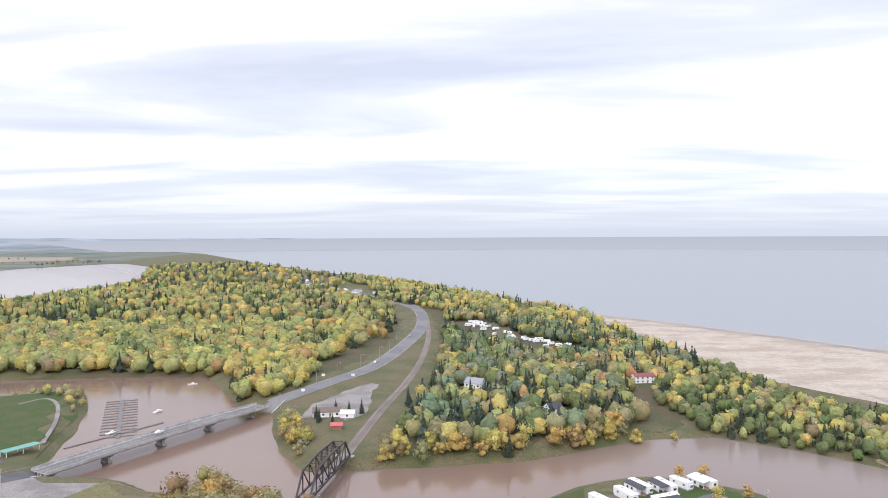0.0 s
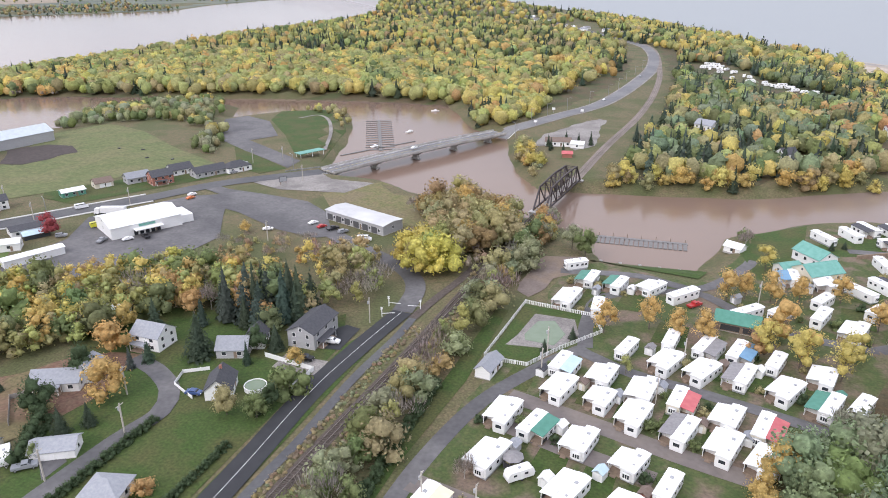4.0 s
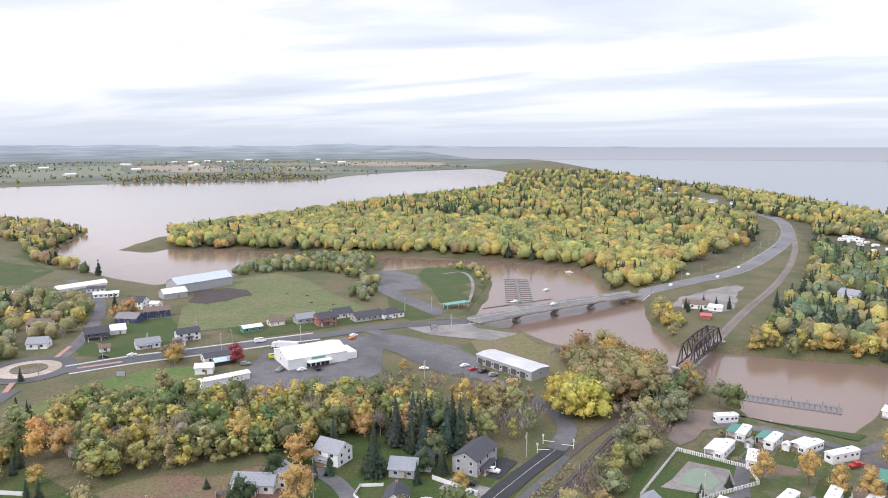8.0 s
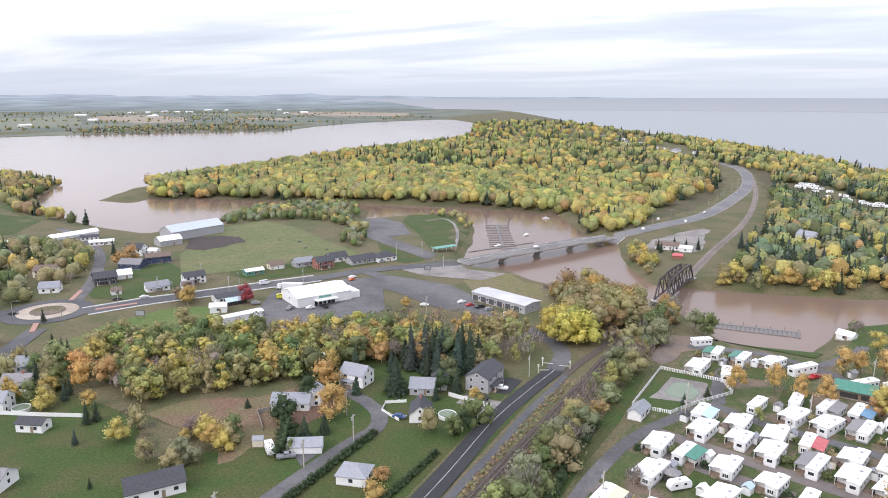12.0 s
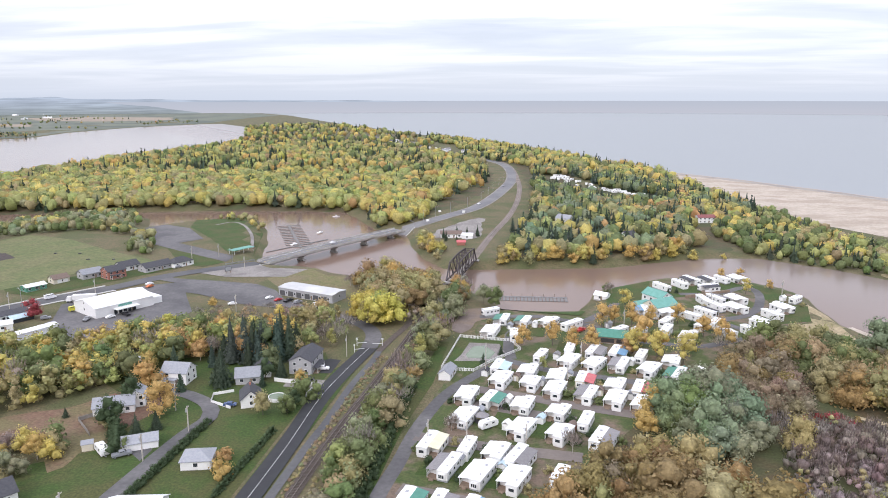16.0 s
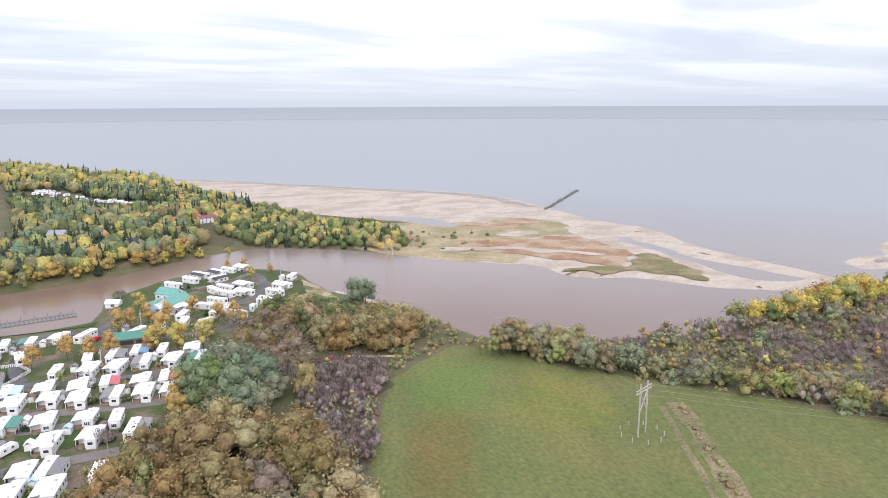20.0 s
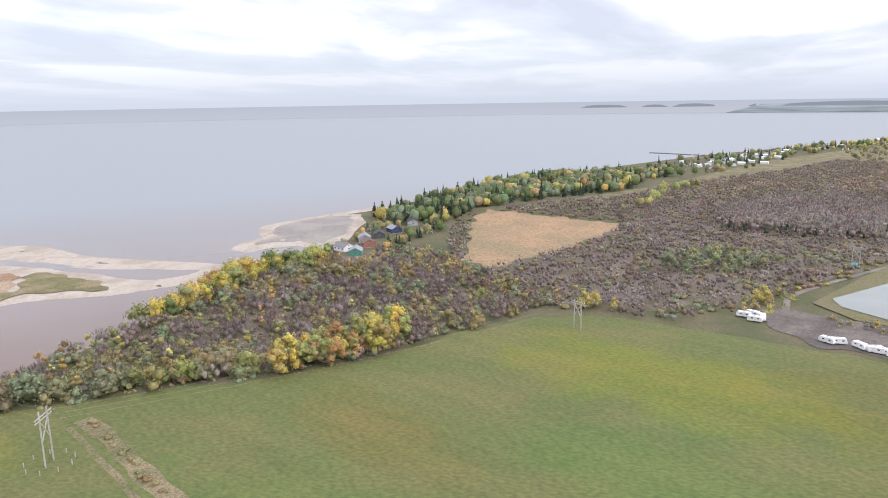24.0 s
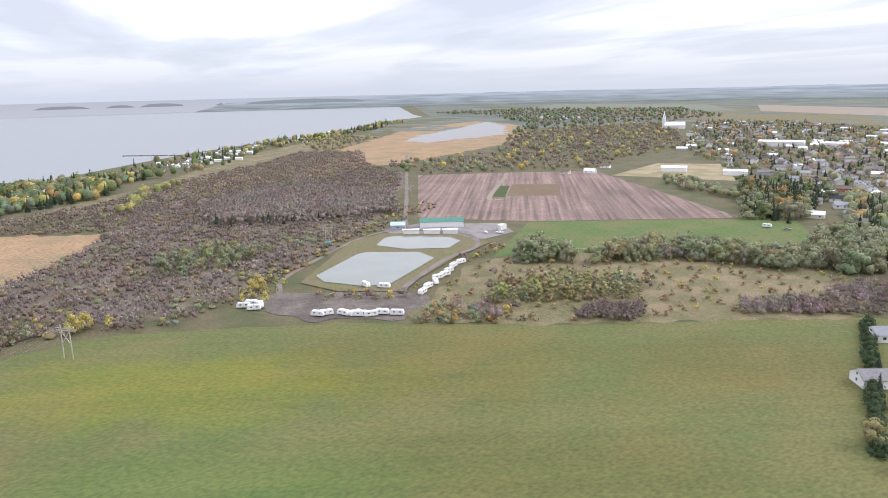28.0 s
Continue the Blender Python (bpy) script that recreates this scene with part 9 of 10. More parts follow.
def vehicle(shape, shade, x, y, turn, label, lift=0.3):
    key = (shape, shade)
    spot = pose(x, y, height(x, y) + lift, 0, 0, turn)
    if key in CAR:
        return tagged(copy_thing(CAR[key], spot), label, "car")
    ob = CAR[key] = new({"car": "car", "suv": "car", "pickup": "pickup_truck", "van": "van"}[shape])
    profile, half = CAR_SHAPES[shape]
    bm = bmesh.new()
    sides = []
    for s in (-half, half):
        sides.append([bm.verts.new((px, s * (0.86 if pz > 1.2 else 1.0), pz)) for px, pz in profile])
    bm.faces.new(sides[0]); bm.faces.new(sides[1][::-1])
    n = len(profile)
    for k in range(n):
        bm.faces.new((sides[0][k], sides[0][(k + 1) % n], sides[1][(k + 1) % n], sides[1][k]))
    part("body", bm, M["paint_" + shade], ob)
    top = max(p[1] for p in profile)
    front = max(px for px, pz in profile if pz > top - 0.1)
    back = min(px for px, pz in profile if pz > top - 0.1)
    bm = bmesh.new()
    v = box(bm, front + 0.06, front + 0.62, -half * 0.78, half * 0.78, top - 0.46, top - 0.42)
    for k in (0, 3, 4, 7):
        v[k].co.z += 0.36
    part("windscreen", bm, M["glass"], ob)
    for s in (-1, 1):
        box_part("side_window", (back + 0.1, front - 0.05, s * half * 0.90 - 0.03, s * half * 0.90 + 0.03, top - 0.42, top - 0.12), M["glass"], ob)
        for px in (profile[0][0] + 0.85, -profile[0][0] - 0.9):
            wheel = shared_part("wheel", "car_wheel", wheel_bm, M["rubber"], ob, pose(px, s * (half - 0.1), 0.34))
            shared_part("rim", "car_rim", lambda b: box(b, -0.18, 0.18, -0.13, 0.13, -0.18, 0.18), M["steel"], wheel, Matrix.Identity(4))
        box_part("headlight", (-profile[0][0] - 0.08, -profile[0][0] + 0.06, s * half * 0.7 - 0.18, s * half * 0.7 + 0.18, 0.62, 0.78), M["trim"], ob)
    ob.matrix_basis = spot
    return tagged(ob, label, "car")


for shape, shade, x, y, turn, label in [
        ("suv", "white", -83, 261, 8, "white car parked on a driveway"), ("pickup", "black", -86, 249.5, 5, "black pickup parked on a gravel drive"), ("car", "blue", -105, 224, 10, "dark blue car beside a white house"),
        ("car", "black", -331, 239, 30, "black car on the roundabout"), ("car", "black", -307, 279, 60, "black car on the highway"), ("car", "white", -297, 288, 60, "white car on the highway"),
        ("car", "white", -206, 311, 62, "white car parked before the store"), ("pickup", "black", -201, 316, 150, "black pickup parked before the store"), ("pickup", "grey", -215, 306, 100, "dark grey pickup parked beside the store"),
        ("car", "white", -180, 289, 25, "white car on the car park"), ("suv", "grey", -236, 305, 40, "grey car beside the shops"), ("van", "yellow", -231, 320, 60, "bright yellow ambulance van on the lot"),
        ("car", "white", -221, 372, 60, "white car by the highway"), ("car", "orange", -218, 367, 70, "orange machine-coloured car at the lot edge"), ("car", "white", -157, 341, 30, "white car on the cracked lot"),
        ("car", "red", -136, 351, 60, "red car before the workshop"), ("pickup", "black", -130, 350, 60, "black pickup before the workshop"), ("car", "white", -142, 354, 60, "white car before the workshop"), ("van", "white", -111, 342, 20, "white van at the end of the workshop"),
        ("suv", "grey", -124, 348, 60, "grey car before the workshop"), ("car", "white", -296, 317, 60, "white car by a white house"), ("pickup", "grey", -122, 186, 40, "grey pickup on a driveway"), ("car", "black", -231, 156, 30, "black car on a gravel drive"),
        ("van", "white", -258, 338, 60, "white lorry on the highway"), ("car", "white", -148, 490, 62, "white car crossing the road bridge"), ("pickup", "white", 56, 368, 40, "white pickup beside the lodge"),
        ("car", "white", -62, 705, 72, "white car on the curving highway"), ("car", "grey", -46, 850, 85, "grey car on the curving highway"), ("pickup", "grey", -232, 432, 60, "grey pickup by a white house"),
        ("car", "grey", -226, 414, 60, "grey car on a driveway"), ("pickup", "red", 20, 322, 50, "small red tractor-like truck in the park"), ("car", "white", 443, -300, 10, "white car in the farm yard"), ("pickup", "white", 436, -308, 40, "white pickup in the farm yard"),
        ("pickup", "grey", 329, -486, 40, "grey pickup in a pasture")]:
    on_bridge = label.endswith("road bridge")
    vehicle(shape, shade, x, y, turn, label, 0.3 if not on_bridge else 0.3)
    if on_bridge:
        [o for o in scene.objects if o.get("label") == label][0].location.z = 6.85


def lorry(x, y, turn):
    ob = new("lorry")
    box_part("trailer_box", (-7.5, 4.0, -1.25, 1.25, 1.1, 3.9), M["white_siding"], ob, bevel=0.06)
    bm = bmesh.new()
    v = box(bm, 4.5, 7.0, -1.2, 1.2, 0.7, 3.2)
    for k in (5, 6):
        v[k].co.x -= 0.5
    part("cab", bm, M["paint_white"], ob)
    box_part("windscreen", (6.62, 6.72, -1.0, 1.0, 2.0, 2.8), M["glass"], ob)
    for px in (-6.5, -5.3, 3.0, 4.6, 6.2):
        for s in (-1.05, 1.05):
            shared_part("wheel", "lorry_wheel", lambda b: (bmesh.ops.create_cone(b, cap_ends=True, segments=12, radius1=0.5, radius2=0.5, depth=0.35, matrix=Matrix.Rotation(math.pi / 2, 4, "X"))), M["rubber"], ob, pose(px, s, 0.5))
    ob.matrix_basis = pose(x, y, height(x, y) + 0.25, 0, 0, turn)
    return tagged(ob, "white articulated lorry parked beside the store", "lorry")


lorry(-238, 335, 200)


def boat(x, y, turn, label):
    ob = new("boat")
    bm = bmesh.new()
    deck = [(-3.4, -1.1), (1.2, -1.2), (3.6, 0), (1.2, 1.2), (-3.4, 1.1)]
    keel = [(-3.2, -0.8), (1.0, -0.7), (3.0, 0), (1.0, 0.7), (-3.2, 0.8)]
    a, b = [bm.verts.new((px, py, 0.8)) for px, py in deck], [bm.verts.new((px, py, -0.2)) for px, py in keel]
    for k in range(5):
        bm.faces.new((b[k], b[(k + 1) % 5], a[(k + 1) % 5], a[k]))
    bm.faces.new(a); bm.faces.new(b[::-1])
    part("hull", bm, M["trim"], ob)
    box_part("cabin", (-0.8, 1.0, -0.7, 0.7, 0.8, 1.7), M["white_siding"], ob, bevel=0.15)
    ob.matrix_basis = pose(x, y, 0.0, 0, 0, turn)
    return tagged(ob, label, "boat")


boat(-180, 560, 70, "small white cabin boat moored by the marina")
boat(-185, 512, 60, "small white boat at the marina dock")
boat(-190, 640, 20, "small white boat near the wooded bank")


def above_pool(x, y):
    ob = new("round_pool")
    for name, r0, r1, z0, z1, mat in (("pool_wall", 2.9, 3.1, -0.1, 1.3, "trim"),):
        bm = bmesh.new()
        rings = [[bm.verts.new((r * math.cos(a), r * math.sin(a), z)) for a in np.linspace(0, math.tau, 25)[:-1]] for r, z in ((r1, z0), (r1, z1), (r0, z1), (r0, z0))]
        for k in range(4):
            for j in range(24):
                bm.faces.new((rings[k][j], rings[k][(j + 1) % 24], rings[(k + 1) % 4][(j + 1) % 24], rings[(k + 1) % 4][j]))
        part(name, bm, M[mat], ob)
    bm = bmesh.new()
    bm.faces.new([bm.verts.new((2.9 * math.cos(a), 2.9 * math.sin(a), 1.05)) for a in np.linspace(0, math.tau, 25)[:-1]])
    part("pool_water", bm, M["pool_cover"], ob)
    ob.matrix_basis = pose(x, y, height(x, y) + 0.1)
    return tagged(ob, "round white-walled garden pool on a lawn", "pool")


above_pool(-91, 232)
above_pool(-224, 172)


def billboard(x, y, turn, label):
    ob = new("sign_board")
    for s in (-1.6, 1.6):
        box_part("post", (s - 0.12, s + 0.12, -0.12, 0.12, -0.3, 3.2), M["wood"], ob)
    box_part("board", (-2.2, 2.2, -0.12, 0.12, 1.5, 4.2), M["dark_siding"], ob)
    box_part("board_face", (-2.0, 2.0, -0.16, -0.12, 1.7, 4.0), M["plastic_grey"], ob)
    ob.matrix_basis = pose(x, y, height(x, y) + 0.1, 0, 0, turn)
    return tagged(ob, label, "sign")


billboard(-188, 404, 60, "dark roadside sign board on timber posts")
billboard(-270, 262, 30, "black sign board on the grass verge")
for x, y in [(-92, 640), (-70, 640), (-95, 590)]:
    ob = new("road_sign")
    box_part("post", (-0.08, 0.08, -0.08, 0.08, -0.3, 2.4), M["steel"], ob)
    box_part("plate", (-1.2, 1.2, -0.06, 0.06, 2.2, 4.0), M["trim"], ob)
    ob.matrix_basis = pose(x, y, height(x, y), 0, 0, 10)
    tagged(ob, "white highway sign plate on a post", "sign")


def crossing(x, y, turn):
    ob = new("crossing_barrier")
    box_part("post", (-0.1, 0.1, -0.1, 0.1, -0.2, 3.4), M["trim"], ob)
    bm = bmesh.new(); beam(bm, (0, 0, 1.1), (4.2, 0, 1.3), 0.14); part("barrier_arm", bm, M["trim"], ob)
    for s in (45, -45):
        bm = bmesh.new(); beam(bm, (-0.6 * math.cos(radians(s)), 0, 3.0 - 0.6 * math.sin(radians(s))), (0.6 * math.cos(radians(s)), 0, 3.0 + 0.6 * math.sin(radians(s))), 0.16); part("cross_board", bm, M["trim"], ob)
    ob.matrix_basis = pose(x, y, height(x, y) + 0.2, 0, 0, turn)
    return tagged(ob, "white barrier post with crossed boards", "barrier")


crossing(-76, 282, 20)
crossing(-66, 291, 200)
crossing(-77, 290, 5)
for k in range(5):
    bale = new("cow_feeder")
    box_part("trough", (-1.0, 1.0, -0.4, 0.4, 0, 0.6), M["dark_siding"], bale)
    bale.matrix_basis = pose(-330 + k * 17, 440 - k * 7 + (k % 2) * 9, height(-330, 440) + 0.15, 0, 0, 30 * k)
    tagged(bale, "small dark feeding trough in the pasture", "trough", group="troughs")
for k in range(3):
    roll = new("silage_roll")
    bm = bmesh.new()
    made = bmesh.ops.create_cone(bm, cap_ends=True, segments=14, radius1=1.5, radius2=1.5, depth=44 - k * 8)
    bmesh.ops.rotate(bm, verts=made["verts"], matrix=Matrix.Rotation(math.pi / 2, 3, "Y"))
    part("wrap", bm, M["trim"], roll)
    roll.matrix_basis = pose(-510, 334 + k * 4.2, height(-510, 334) + 1.4, 0, 0, 12)
    tagged(roll, "long white plastic silage roll on bare soil", "silage roll", group="silage rolls")
tube = house(-480, 383, 80, 36, 7, 2.0, 2.2, "white_siding", "white_roof", "long white plastic tunnel shed", (0, 0, 0, 0), category="tunnel", name="tunnel_shed")
launch = new("teal_boat_shelter")
box_part("shelter_roof", (-9, 9, -3, 3, 2.6, 2.9), M["teal"], launch)
for sx in (-8, 0, 8):
    for sy in (-2.6, 2.6):
        box_part("post", (sx - .1, sx + .1, sy - .1, sy + .1, 0, 2.6), M["trim"], launch)
launch.matrix_basis = pose(-205, 462, height(-205, 462) + 0.1, 0, 0, 62)
tagged(launch, "low teal boat shelter at the water", "shelter")

# ---- single trees ----
GOLD, YEL, CONE = "golden-leaved tree beside trailers", "yellow-leaved tree beside trailers", "dark green spruce on a lawn"
for kind, colour, x, y, tall, label in [
        ("fat_cone", "conifer", -116, 241, 15, "tall ragged dark spruce on a lawn"), ("cone", "conifer", -120, 246, 11, CONE), ("fat_cone", "conifer", -97, 252, 9, "broad dark cedar beside a house"), ("cone", "conifer", -100, 279, 14, CONE), ("cone", "conifer", -138, 274, 10, CONE),
        ("fat_cone", "conifer", -125, 199, 8, "broad green cedar in a garden"), ("fat_cone", "conifer", -121, 204, 7, "broad green cedar in a garden"), ("fat_cone", "conifer", -84, 222, 5, "clipped round dark green cedar"),
        ("broad", "green", -83, 220.5, 8, "round green garden tree beside the road"), ("broad", "cedar", -82.5, 227, 7, "round dark garden tree beside the road"), ("broad", "gold", -87, 246, 6.5, "golden tree beside a driveway"), ("broad", "orange", -118, 268, 10, "bright orange maple among spruces"), ("broad", "orange", -110, 266, 8, "orange maple among spruces"),
        ("bare", "bare", -132, 268, 11, "pale half-bare birch behind a house"), ("broad", "orange", -136, 264, 10, "pale orange birch behind a house"), ("broad", "olive", -91, 219, 9, "olive-yellow tree before a white house"), ("bush", "gold", -88, 180, 5, "golden bush beside a garage"), ("bush", "orange", -90, 188, 4, "orange bush beside a garage"),
        ("broad", "maroon", -243, 306, 11, "deep red maple beside the shops"), ("broad", "purple", -280, 302, 9, "purple-brown tree by the highway"), ("broad", "gold", -268, 290, 11, "golden-brown tree on the verge"), ("broad", "tan", -272, 296, 9, "tan tree on the verge"),
        ("broad", "orange", -372, 345, 12, "pale orange tree by the north street"), ("cone", "conifer", -398, 352, 12, CONE), ("cone", "conifer", -255, 187, 9, CONE), ("cone", "conifer", -221, 188, 8, CONE), ("cone", "conifer_blue", -218, 184, 8, CONE), ("cone", "conifer_blue", -186, 164, 6, "small blue spruce on a lawn"),
        ("cone", "conifer", -160, 149, 4, "young spruce on a lawn"), ("broad", "yellow", -175, 171, 9, "yellow-green tree on a lawn"), ("broad", "gold", -205, 184, 7, "golden tree in a garden"), ("broad", "olive", -222, 180, 7, "olive-leaved tree in a garden"), ("broad", "gold", -146, 181, 9, "golden tree at the brush lot"),
        ("broad", "grey_green", -150, 172, 8, "grey-green tree by the brush lot"), ("broad", "olive", -158, 166, 8, "olive tree by the brush lot"), ("bush", "purple", -158, 186, 5, "purple leafless bush on brush lot"), ("bush", "olive", -139, 205, 5, "olive bush at a fence"), ("broad", "green", -194, 240, 13, "tall round green tree behind the houses"),
        ("broad", "olive", -250, 236, 11, "brown-olive tree at the verge"), ("cone", "conifer", -236, 247, 6, CONE), ("cone", "conifer", -232, 250, 6, CONE), ("cone", "conifer", -240, 245, 6, CONE), ("broad", "bright", -74, 330, 13, "tall bright yellow tree by the river"), ("broad", "bright", -83, 338, 12, "tall bright yellow tree by the river"),
        ("broad", "lime", -78, 345, 12, "lime-yellow tree by the river"), ("bare", "bare", -106, 385, 9, "bare grey tree on the bank"), ("broad", "gold", -165, 336, 6, "golden bush by the old road"),
        ("fat_cone", "conifer", -14.5, 287, 4.8, "clipped dark cedar by the pool"), ("fat_cone", "conifer", -21, 276.5, 4.8, "clipped dark cedar by the pool"), ("fat_cone", "conifer", -8, 303, 4, "small dark cedar by the pool fence"), ("broad", "green", -22, 358, 12, "large grey-green tree by the boat basin"),
        ("broad", "grey_green", -28, 362, 11, "grey-green tree by the boat basin"), ("broad", "gold", -40, 372, 10, "golden-brown tree by the rails"), ("broad", "orange", -46, 388, 9, "russet tree by the truss bridge"),
        ("cone", "conifer", -259, 213, 9, "dark green spruce on a lawn"), ("cone", "conifer", -239, 188, 12, "dark green spruce on a lawn"), ("cone", "conifer", -195, 175, 9, "dark green spruce on a lawn"), ("cone", "conifer", -194, 178, 8, "dark green spruce on a lawn"),
        ("broad", "green", -189, 233, 15, "full green broad-leaved tree"), ("broad", "olive", -242, 216, 13, "olive autumn tree by the houses"), ("broad", "orange", -216, 201, 12, "orange autumn tree by the houses"), ("broad", "yellow", -218, 176, 9, "yellow autumn tree by the houses"),
        ("broad", "yellow", -153, 185, 9, "yellow autumn tree by the houses"), ("bush", "green", -146, 190, 7, "full green broad-leaved tree"), ("broad", "cedar", -139.5, 221, 11, "large dark green cedar in a garden"), ("broad", "cedar", -136.5, 203, 11.5, "large dark green cedar in a garden"), ("broad", "cedar", -102.5, 250, 9, "dark green tree beside a grey house"), ("bush", "green", -80.5, 232.5, 8, "round green garden tree beside the road"), ("broad", "green", -122.6, 189.5, 5, "round green bush by a garage"),
        ("broad", "pale_gold", -125.5, 215, 13, "golden birch in a garden"), ("fat_cone", "conifer", -156, 208, 4, "dark green spruce on a lawn"), ("broad", "olive", -237, 259, 12, "olive autumn tree by the houses"), ("broad", "grey_brown", -275, 291, 9, "purple-brown half-bare tree by the highway"),
        ("broad", "orange", -369, 332, 10, "orange autumn tree by the houses"), ("cone", "conifer", -307, 238, 8, "dark green spruce on a lawn"), ("cone", "conifer", -388, 314, 9, "dark green spruce on a lawn"), ("broad", "olive", -432, 314, 9, "olive autumn tree by the houses"),
        ("broad", "olive", -417, 314, 9, "olive autumn tree by the houses"), ("broad", "grey_green", -416, 323, 9, "grey-green tree by the road"), ("bare", "bare", -360, 292, 7, "bare grey tree by the road"), ("broad", "orange", -140, 290, 11, "orange autumn tree by the houses"),
        ("broad", "gold", -127, 283, 11, "golden birch in a garden"), ("broad", "orange", -145, 266, 13, "orange autumn tree by the houses"),
        ("cone", "conifer", -65, 548, 8, CONE), ("cone", "conifer", -57, 548, 7, CONE), ("cone", "conifer", -70, 520, 6, CONE), ("cone", "conifer", -62, 522, 6, CONE),
        ("broad", "orange", -6, 294, 9, GOLD), ("broad", "orange", 7, 301, 9, GOLD), ("broad", "gold", 15, 298, 8, GOLD), ("broad", "gold", 23, 297, 9, GOLD), ("broad", "yellow", 40, 296, 9, YEL), ("broad", "yellow", 49, 291, 10, YEL), ("broad", "yellow", 59, 287, 10, YEL),
        ("broad", "gold", 30, 330, 9, GOLD), ("broad", "gold", 36, 334, 8, GOLD), ("broad", "orange", 44, 334, 9, GOLD), ("broad", "gold", 53, 336, 8, GOLD), ("broad", "yellow", 44, 362, 8, YEL), ("broad", "gold", 66, 340, 8, GOLD), ("broad", "gold", 74, 322, 8, GOLD), ("broad", "orange", 80, 316, 9, GOLD),
        ("broad", "yellow", 112, 398, 7, YEL), ("broad", "lime", 127, 408, 5, YEL), ("broad", "lime", 106, 428, 6, YEL), ("broad", "lime", 117, 430, 6, YEL), ("slim", "lime", 3, 272, 7, "young lime-green birch beside a lane"), ("broad", "gold", 36, 222, 9, "golden-leaved tree at the park edge"), ("broad", "gold", 40, 238, 11, "golden-leaved tree at the park edge"), ("broad", "gold", 36, 230, 8, "golden-leaved tree at the park edge"),
        ("bare", "willow", 55, 260, 10, "feathery pale grey-green tree beside trailers"), ("bare", "willow", 60, 254, 9, "feathery pale grey-green tree beside trailers"), 
        ("broad", "poplar", 140, 308, 17, "tall spreading green poplar on the point"), ("broad", "poplar", 147, 309, 15, "tall spreading green poplar on the point"), ("bare", "bare", 12, 206, 9, "bare grey tree among trailers"), ("bare", "bare", -26, 216, 7, "bare grey tree by the drive"),
        ("slim", "olive", 156, 214, 10, "slim olive tree on the river bank"), ("slim", "lime", 160, 211, 10, "slim lime tree on the river bank"), ("slim", "russet", 164, 208, 11, "slim russet tree on the river bank"), ("slim", "olive", 169, 203, 11, "slim olive tree on the river bank"), ("slim", "russet", 173, 199, 10, "slim russet tree on the river bank"),
        ("bare", "bare", 195, 208, 9, "bare grey tree on the river bank"), ("broad", "olive", 203, 206, 9, "olive tree on the river bank"), ("broad", "grey_green", 208, 176, 8, "grey-green willow by the thicket"), ("broad", "lime", 196, 184, 6, "lime bush at the field edge"),
        ("broad", "yellow", 351, -25, 10, "yellow willow at the field edge"), ("broad", "yellow", 355, -30, 9, "yellow willow at the field edge"), ("slim", "yellow", 350, -40, 8, "slim yellow tree at the field edge"), ("broad", "yellow", 379, -116, 10, "yellow-green willow by the yard"),
        ("slim", "gold", 274, -182, 7, "small orange birch at the field edge"), ("bush", "orange", 266, -197, 4, "orange bush at the field edge"), ("broad", "grey_green", 96, -228, 10, "grey-green willow by the houses"), ("broad", "olive", 110, -232, 9, "olive tree by the houses"), ("fat_cone", "conifer", 140, -284, 8, "dark cedar hedge by a house"),
        ("cone", "conifer", 130, -268, 9, CONE), ("fat_cone", "conifer", 166, -322, 8, "dark cedar hedge by a house"), ("broad", "orange", 120, -262, 8, "orange tree beside a house"), ("bare", "bare", 38, 386, 8, "bare grey tree at the slip"), ("bush", "green", 38, 398, 4, "green bush by the slip"),
        ("fat_cone", "conifer", 70, 392, 4, "small dark cedar by the wall"), ("fat_cone", "conifer", 75, 395, 4, "small dark cedar by the wall"), ("fat_cone", "conifer", 92, 406, 4, "small dark cedar by the wall"), ("cone", "conifer", -73, 530, 9, CONE), ("cone", "conifer", -70, 524, 8, CONE), ("cone", "conifer", -48, 540, 10, CONE),
        ("cone", "conifer_blue", -22, 560, 14, "tall blue spruce by the rails"), ("cone", "conifer_blue", -18, 500, 13, "tall blue spruce by the river"), ("cone", "conifer", 35, 470, 15, "tall dark spruce by the river"), ("broad", "yellow", 104, 500, 9, "golden tree on the river bank"), ("broad", "yellow", 126, 506, 5, "small yellow tree on the bank")]:
    if label in (GOLD, YEL):
        kind, colour, tall = "thin" if colour == "orange" else "birch", "yellow" if colour == "yellow" else "pale_gold", tall * 1.42
    tree(kind, colour, x, y, tall, label)


def hedge(a, b, count, size, label, colour="cedar"):
    for k in range(count):
        s = (k + 0.5) / count
        tagged(tree("bush", colour, a[0] + (b[0] - a[0]) * s, a[1] + (b[1] - a[1]) * s, size, label, "hedge"), group="hedge shrubs")


hedge((-106.5, 211), (-108, 150), 30, 2.2, "clipped green hedge shrub along the street")
hedge((-83, 209), (-84.5, 168), 20, 1.9, "low green hedge shrub beside the road")
hedge((-45, 250), (-45, 170), 26, 2.8, "green hedge shrub along the park drive")
hedge((-134, 203), (-124, 186), 7, 4.2, "tall clipped cedar hedge shrub in a garden")
hedge((178, -338), (104, -226), 22, 4.5, "dense dark hedge shrub at the field end")

plots = random.Random(5)
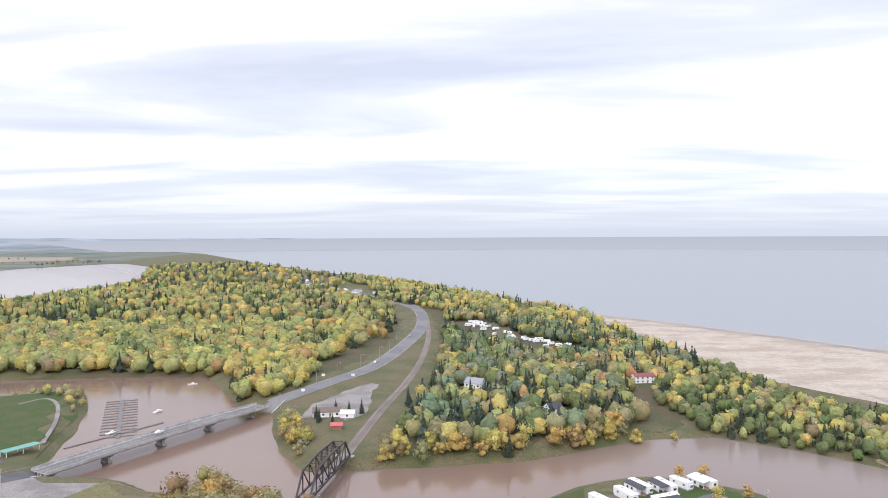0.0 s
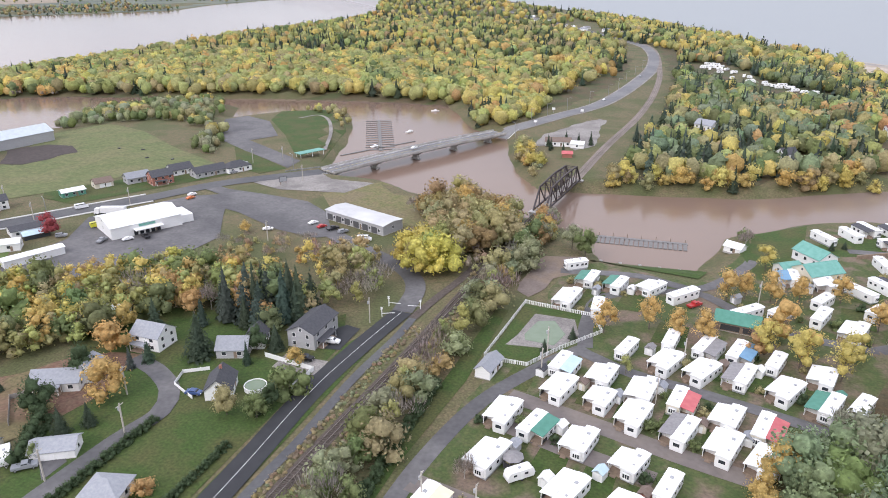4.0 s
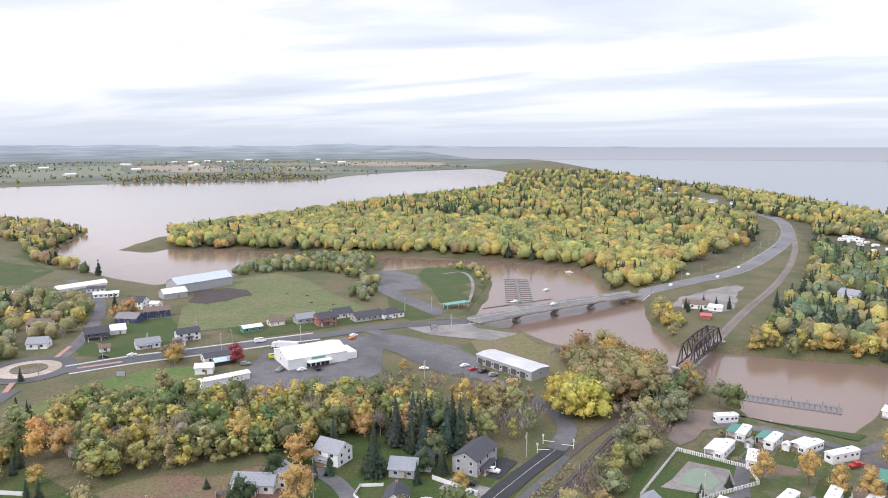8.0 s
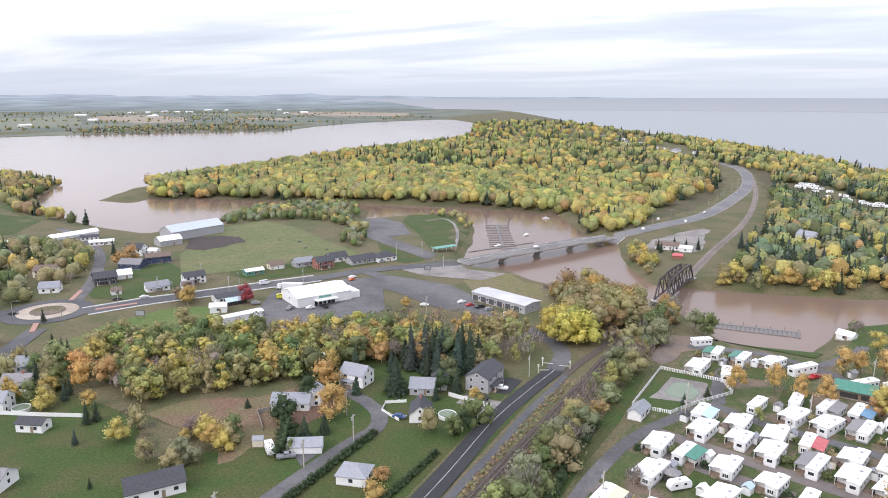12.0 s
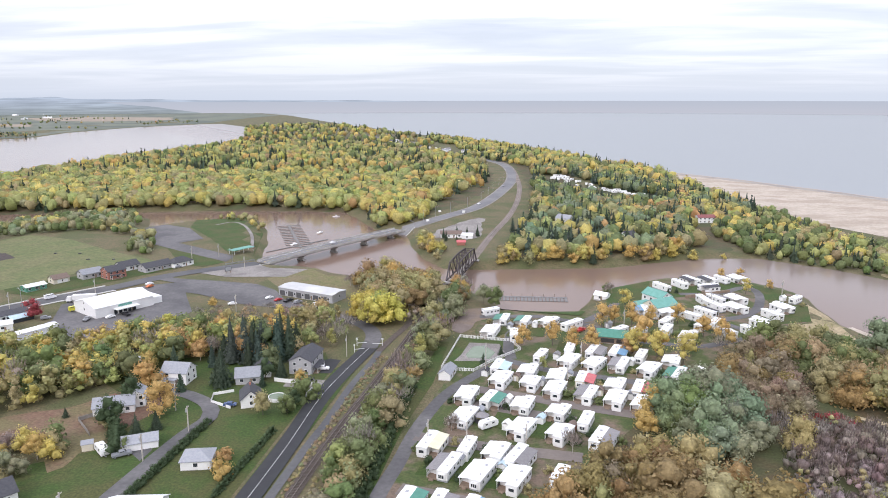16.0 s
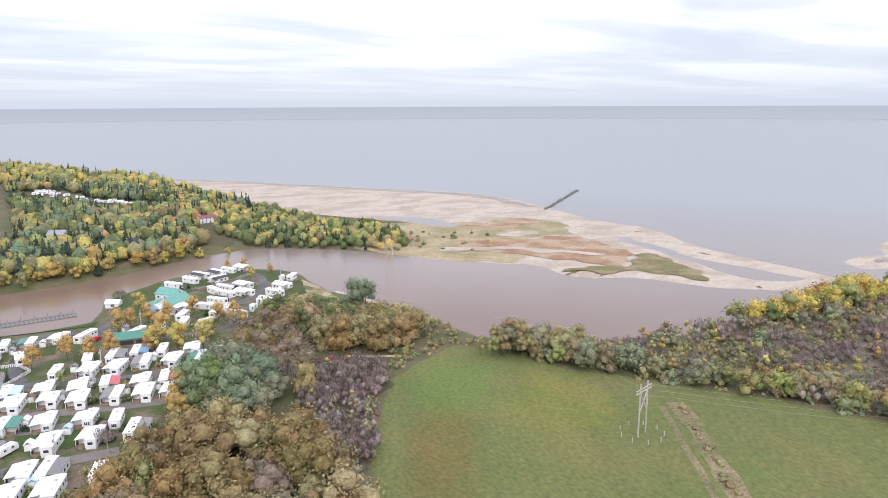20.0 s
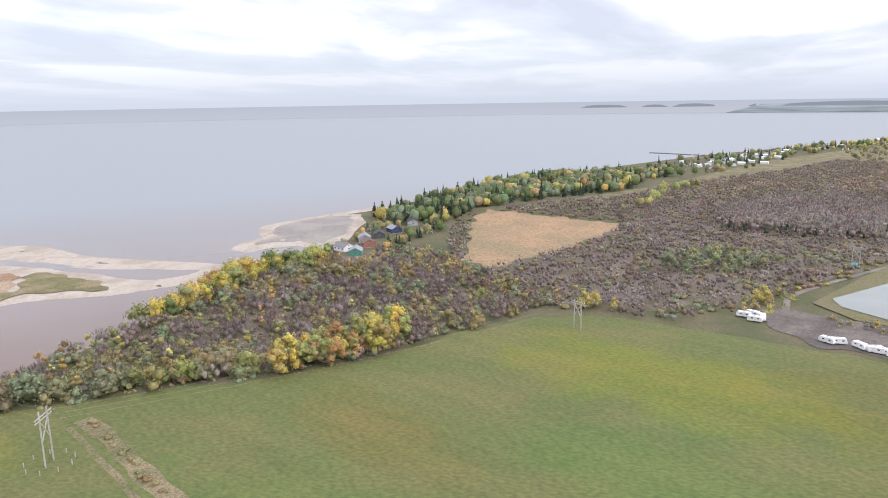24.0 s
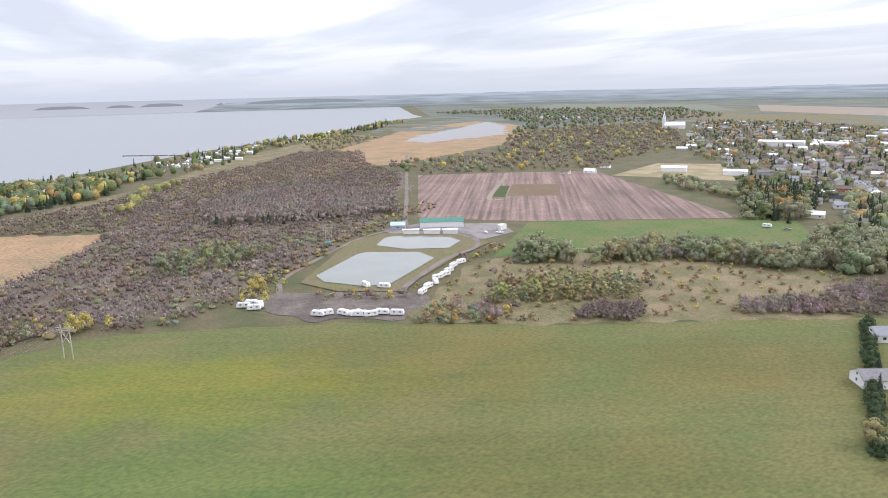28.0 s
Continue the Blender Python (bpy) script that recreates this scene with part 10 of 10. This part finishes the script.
for row in (ROW_SOUTH, ROW_MIDDLE, ROW_POOL, ROW_NORTH, ROW_BASIN, POINT_EAST):
    for x, y, turn, length, code in row:
        for side in (-1, 1):
            if plots.random() < 0.42:
                along, off = plots.uniform(-4, 4), side * plots.uniform(4.6, 5.6)
                a = radians(turn)
                tree("bush", plots.choice(["cedar", "green", "olive"]), x + along * math.cos(a) - off * math.sin(a), y + along * math.sin(a) + off * math.cos(a), plots.uniform(1.8, 3.2), "small garden shrub beside a trailer", "shrub")

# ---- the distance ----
# distance haze put into the colour: graded by height, emitted without any lamp
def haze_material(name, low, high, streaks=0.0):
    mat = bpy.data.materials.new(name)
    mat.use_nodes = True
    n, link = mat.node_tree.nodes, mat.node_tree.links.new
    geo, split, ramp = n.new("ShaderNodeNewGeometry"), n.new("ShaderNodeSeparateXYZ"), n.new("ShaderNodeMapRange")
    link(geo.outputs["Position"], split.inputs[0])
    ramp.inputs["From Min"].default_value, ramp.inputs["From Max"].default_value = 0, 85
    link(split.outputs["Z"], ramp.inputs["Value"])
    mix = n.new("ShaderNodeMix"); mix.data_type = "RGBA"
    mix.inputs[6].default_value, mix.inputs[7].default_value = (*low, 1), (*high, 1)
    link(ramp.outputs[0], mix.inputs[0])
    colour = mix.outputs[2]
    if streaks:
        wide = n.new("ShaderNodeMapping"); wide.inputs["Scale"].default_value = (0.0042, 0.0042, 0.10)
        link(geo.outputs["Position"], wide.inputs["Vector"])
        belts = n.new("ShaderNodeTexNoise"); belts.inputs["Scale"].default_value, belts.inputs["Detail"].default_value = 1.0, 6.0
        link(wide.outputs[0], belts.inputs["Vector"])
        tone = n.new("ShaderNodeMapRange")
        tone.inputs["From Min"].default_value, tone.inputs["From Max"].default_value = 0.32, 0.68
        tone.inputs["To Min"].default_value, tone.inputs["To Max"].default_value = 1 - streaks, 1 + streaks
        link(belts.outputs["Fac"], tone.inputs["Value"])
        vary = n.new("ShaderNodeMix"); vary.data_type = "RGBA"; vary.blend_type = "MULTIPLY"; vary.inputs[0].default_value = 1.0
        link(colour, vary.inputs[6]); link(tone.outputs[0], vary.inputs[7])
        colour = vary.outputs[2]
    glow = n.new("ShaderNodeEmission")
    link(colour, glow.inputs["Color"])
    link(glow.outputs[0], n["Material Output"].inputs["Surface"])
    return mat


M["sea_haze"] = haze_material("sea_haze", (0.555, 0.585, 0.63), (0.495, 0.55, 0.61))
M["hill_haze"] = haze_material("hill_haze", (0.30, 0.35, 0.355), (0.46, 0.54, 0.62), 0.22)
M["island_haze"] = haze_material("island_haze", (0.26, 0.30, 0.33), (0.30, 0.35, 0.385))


def ring_wall(name, label, radius, start, end, profile, mat, foot=-3.0):
    """A plain far wall along an arc, coloured and glowing as haze; angles in degrees from +y, clockwise."""
    bm = bmesh.new()
    before = None
    for a in np.arange(start, end + 0.01, 0.5):
        x, y = radius * math.sin(radians(a)), radius * math.cos(radians(a))
        pair = bm.verts.new((x, y, foot)), bm.verts.new((x, y, profile(a)))
        if before:
            bm.faces.new((before[0], pair[0], pair[1], before[1]))
        before = pair
    return tagged(make_object(name, bm, mat), label, "backdrop", kind="structure")


rough = lambda a: 9 * math.sin(a * 0.31) + 6 * math.sin(a * 0.83 + 1) + 3 * math.sin(a * 2.1 + 2) + 1.5 * math.sin(a * 5.3)
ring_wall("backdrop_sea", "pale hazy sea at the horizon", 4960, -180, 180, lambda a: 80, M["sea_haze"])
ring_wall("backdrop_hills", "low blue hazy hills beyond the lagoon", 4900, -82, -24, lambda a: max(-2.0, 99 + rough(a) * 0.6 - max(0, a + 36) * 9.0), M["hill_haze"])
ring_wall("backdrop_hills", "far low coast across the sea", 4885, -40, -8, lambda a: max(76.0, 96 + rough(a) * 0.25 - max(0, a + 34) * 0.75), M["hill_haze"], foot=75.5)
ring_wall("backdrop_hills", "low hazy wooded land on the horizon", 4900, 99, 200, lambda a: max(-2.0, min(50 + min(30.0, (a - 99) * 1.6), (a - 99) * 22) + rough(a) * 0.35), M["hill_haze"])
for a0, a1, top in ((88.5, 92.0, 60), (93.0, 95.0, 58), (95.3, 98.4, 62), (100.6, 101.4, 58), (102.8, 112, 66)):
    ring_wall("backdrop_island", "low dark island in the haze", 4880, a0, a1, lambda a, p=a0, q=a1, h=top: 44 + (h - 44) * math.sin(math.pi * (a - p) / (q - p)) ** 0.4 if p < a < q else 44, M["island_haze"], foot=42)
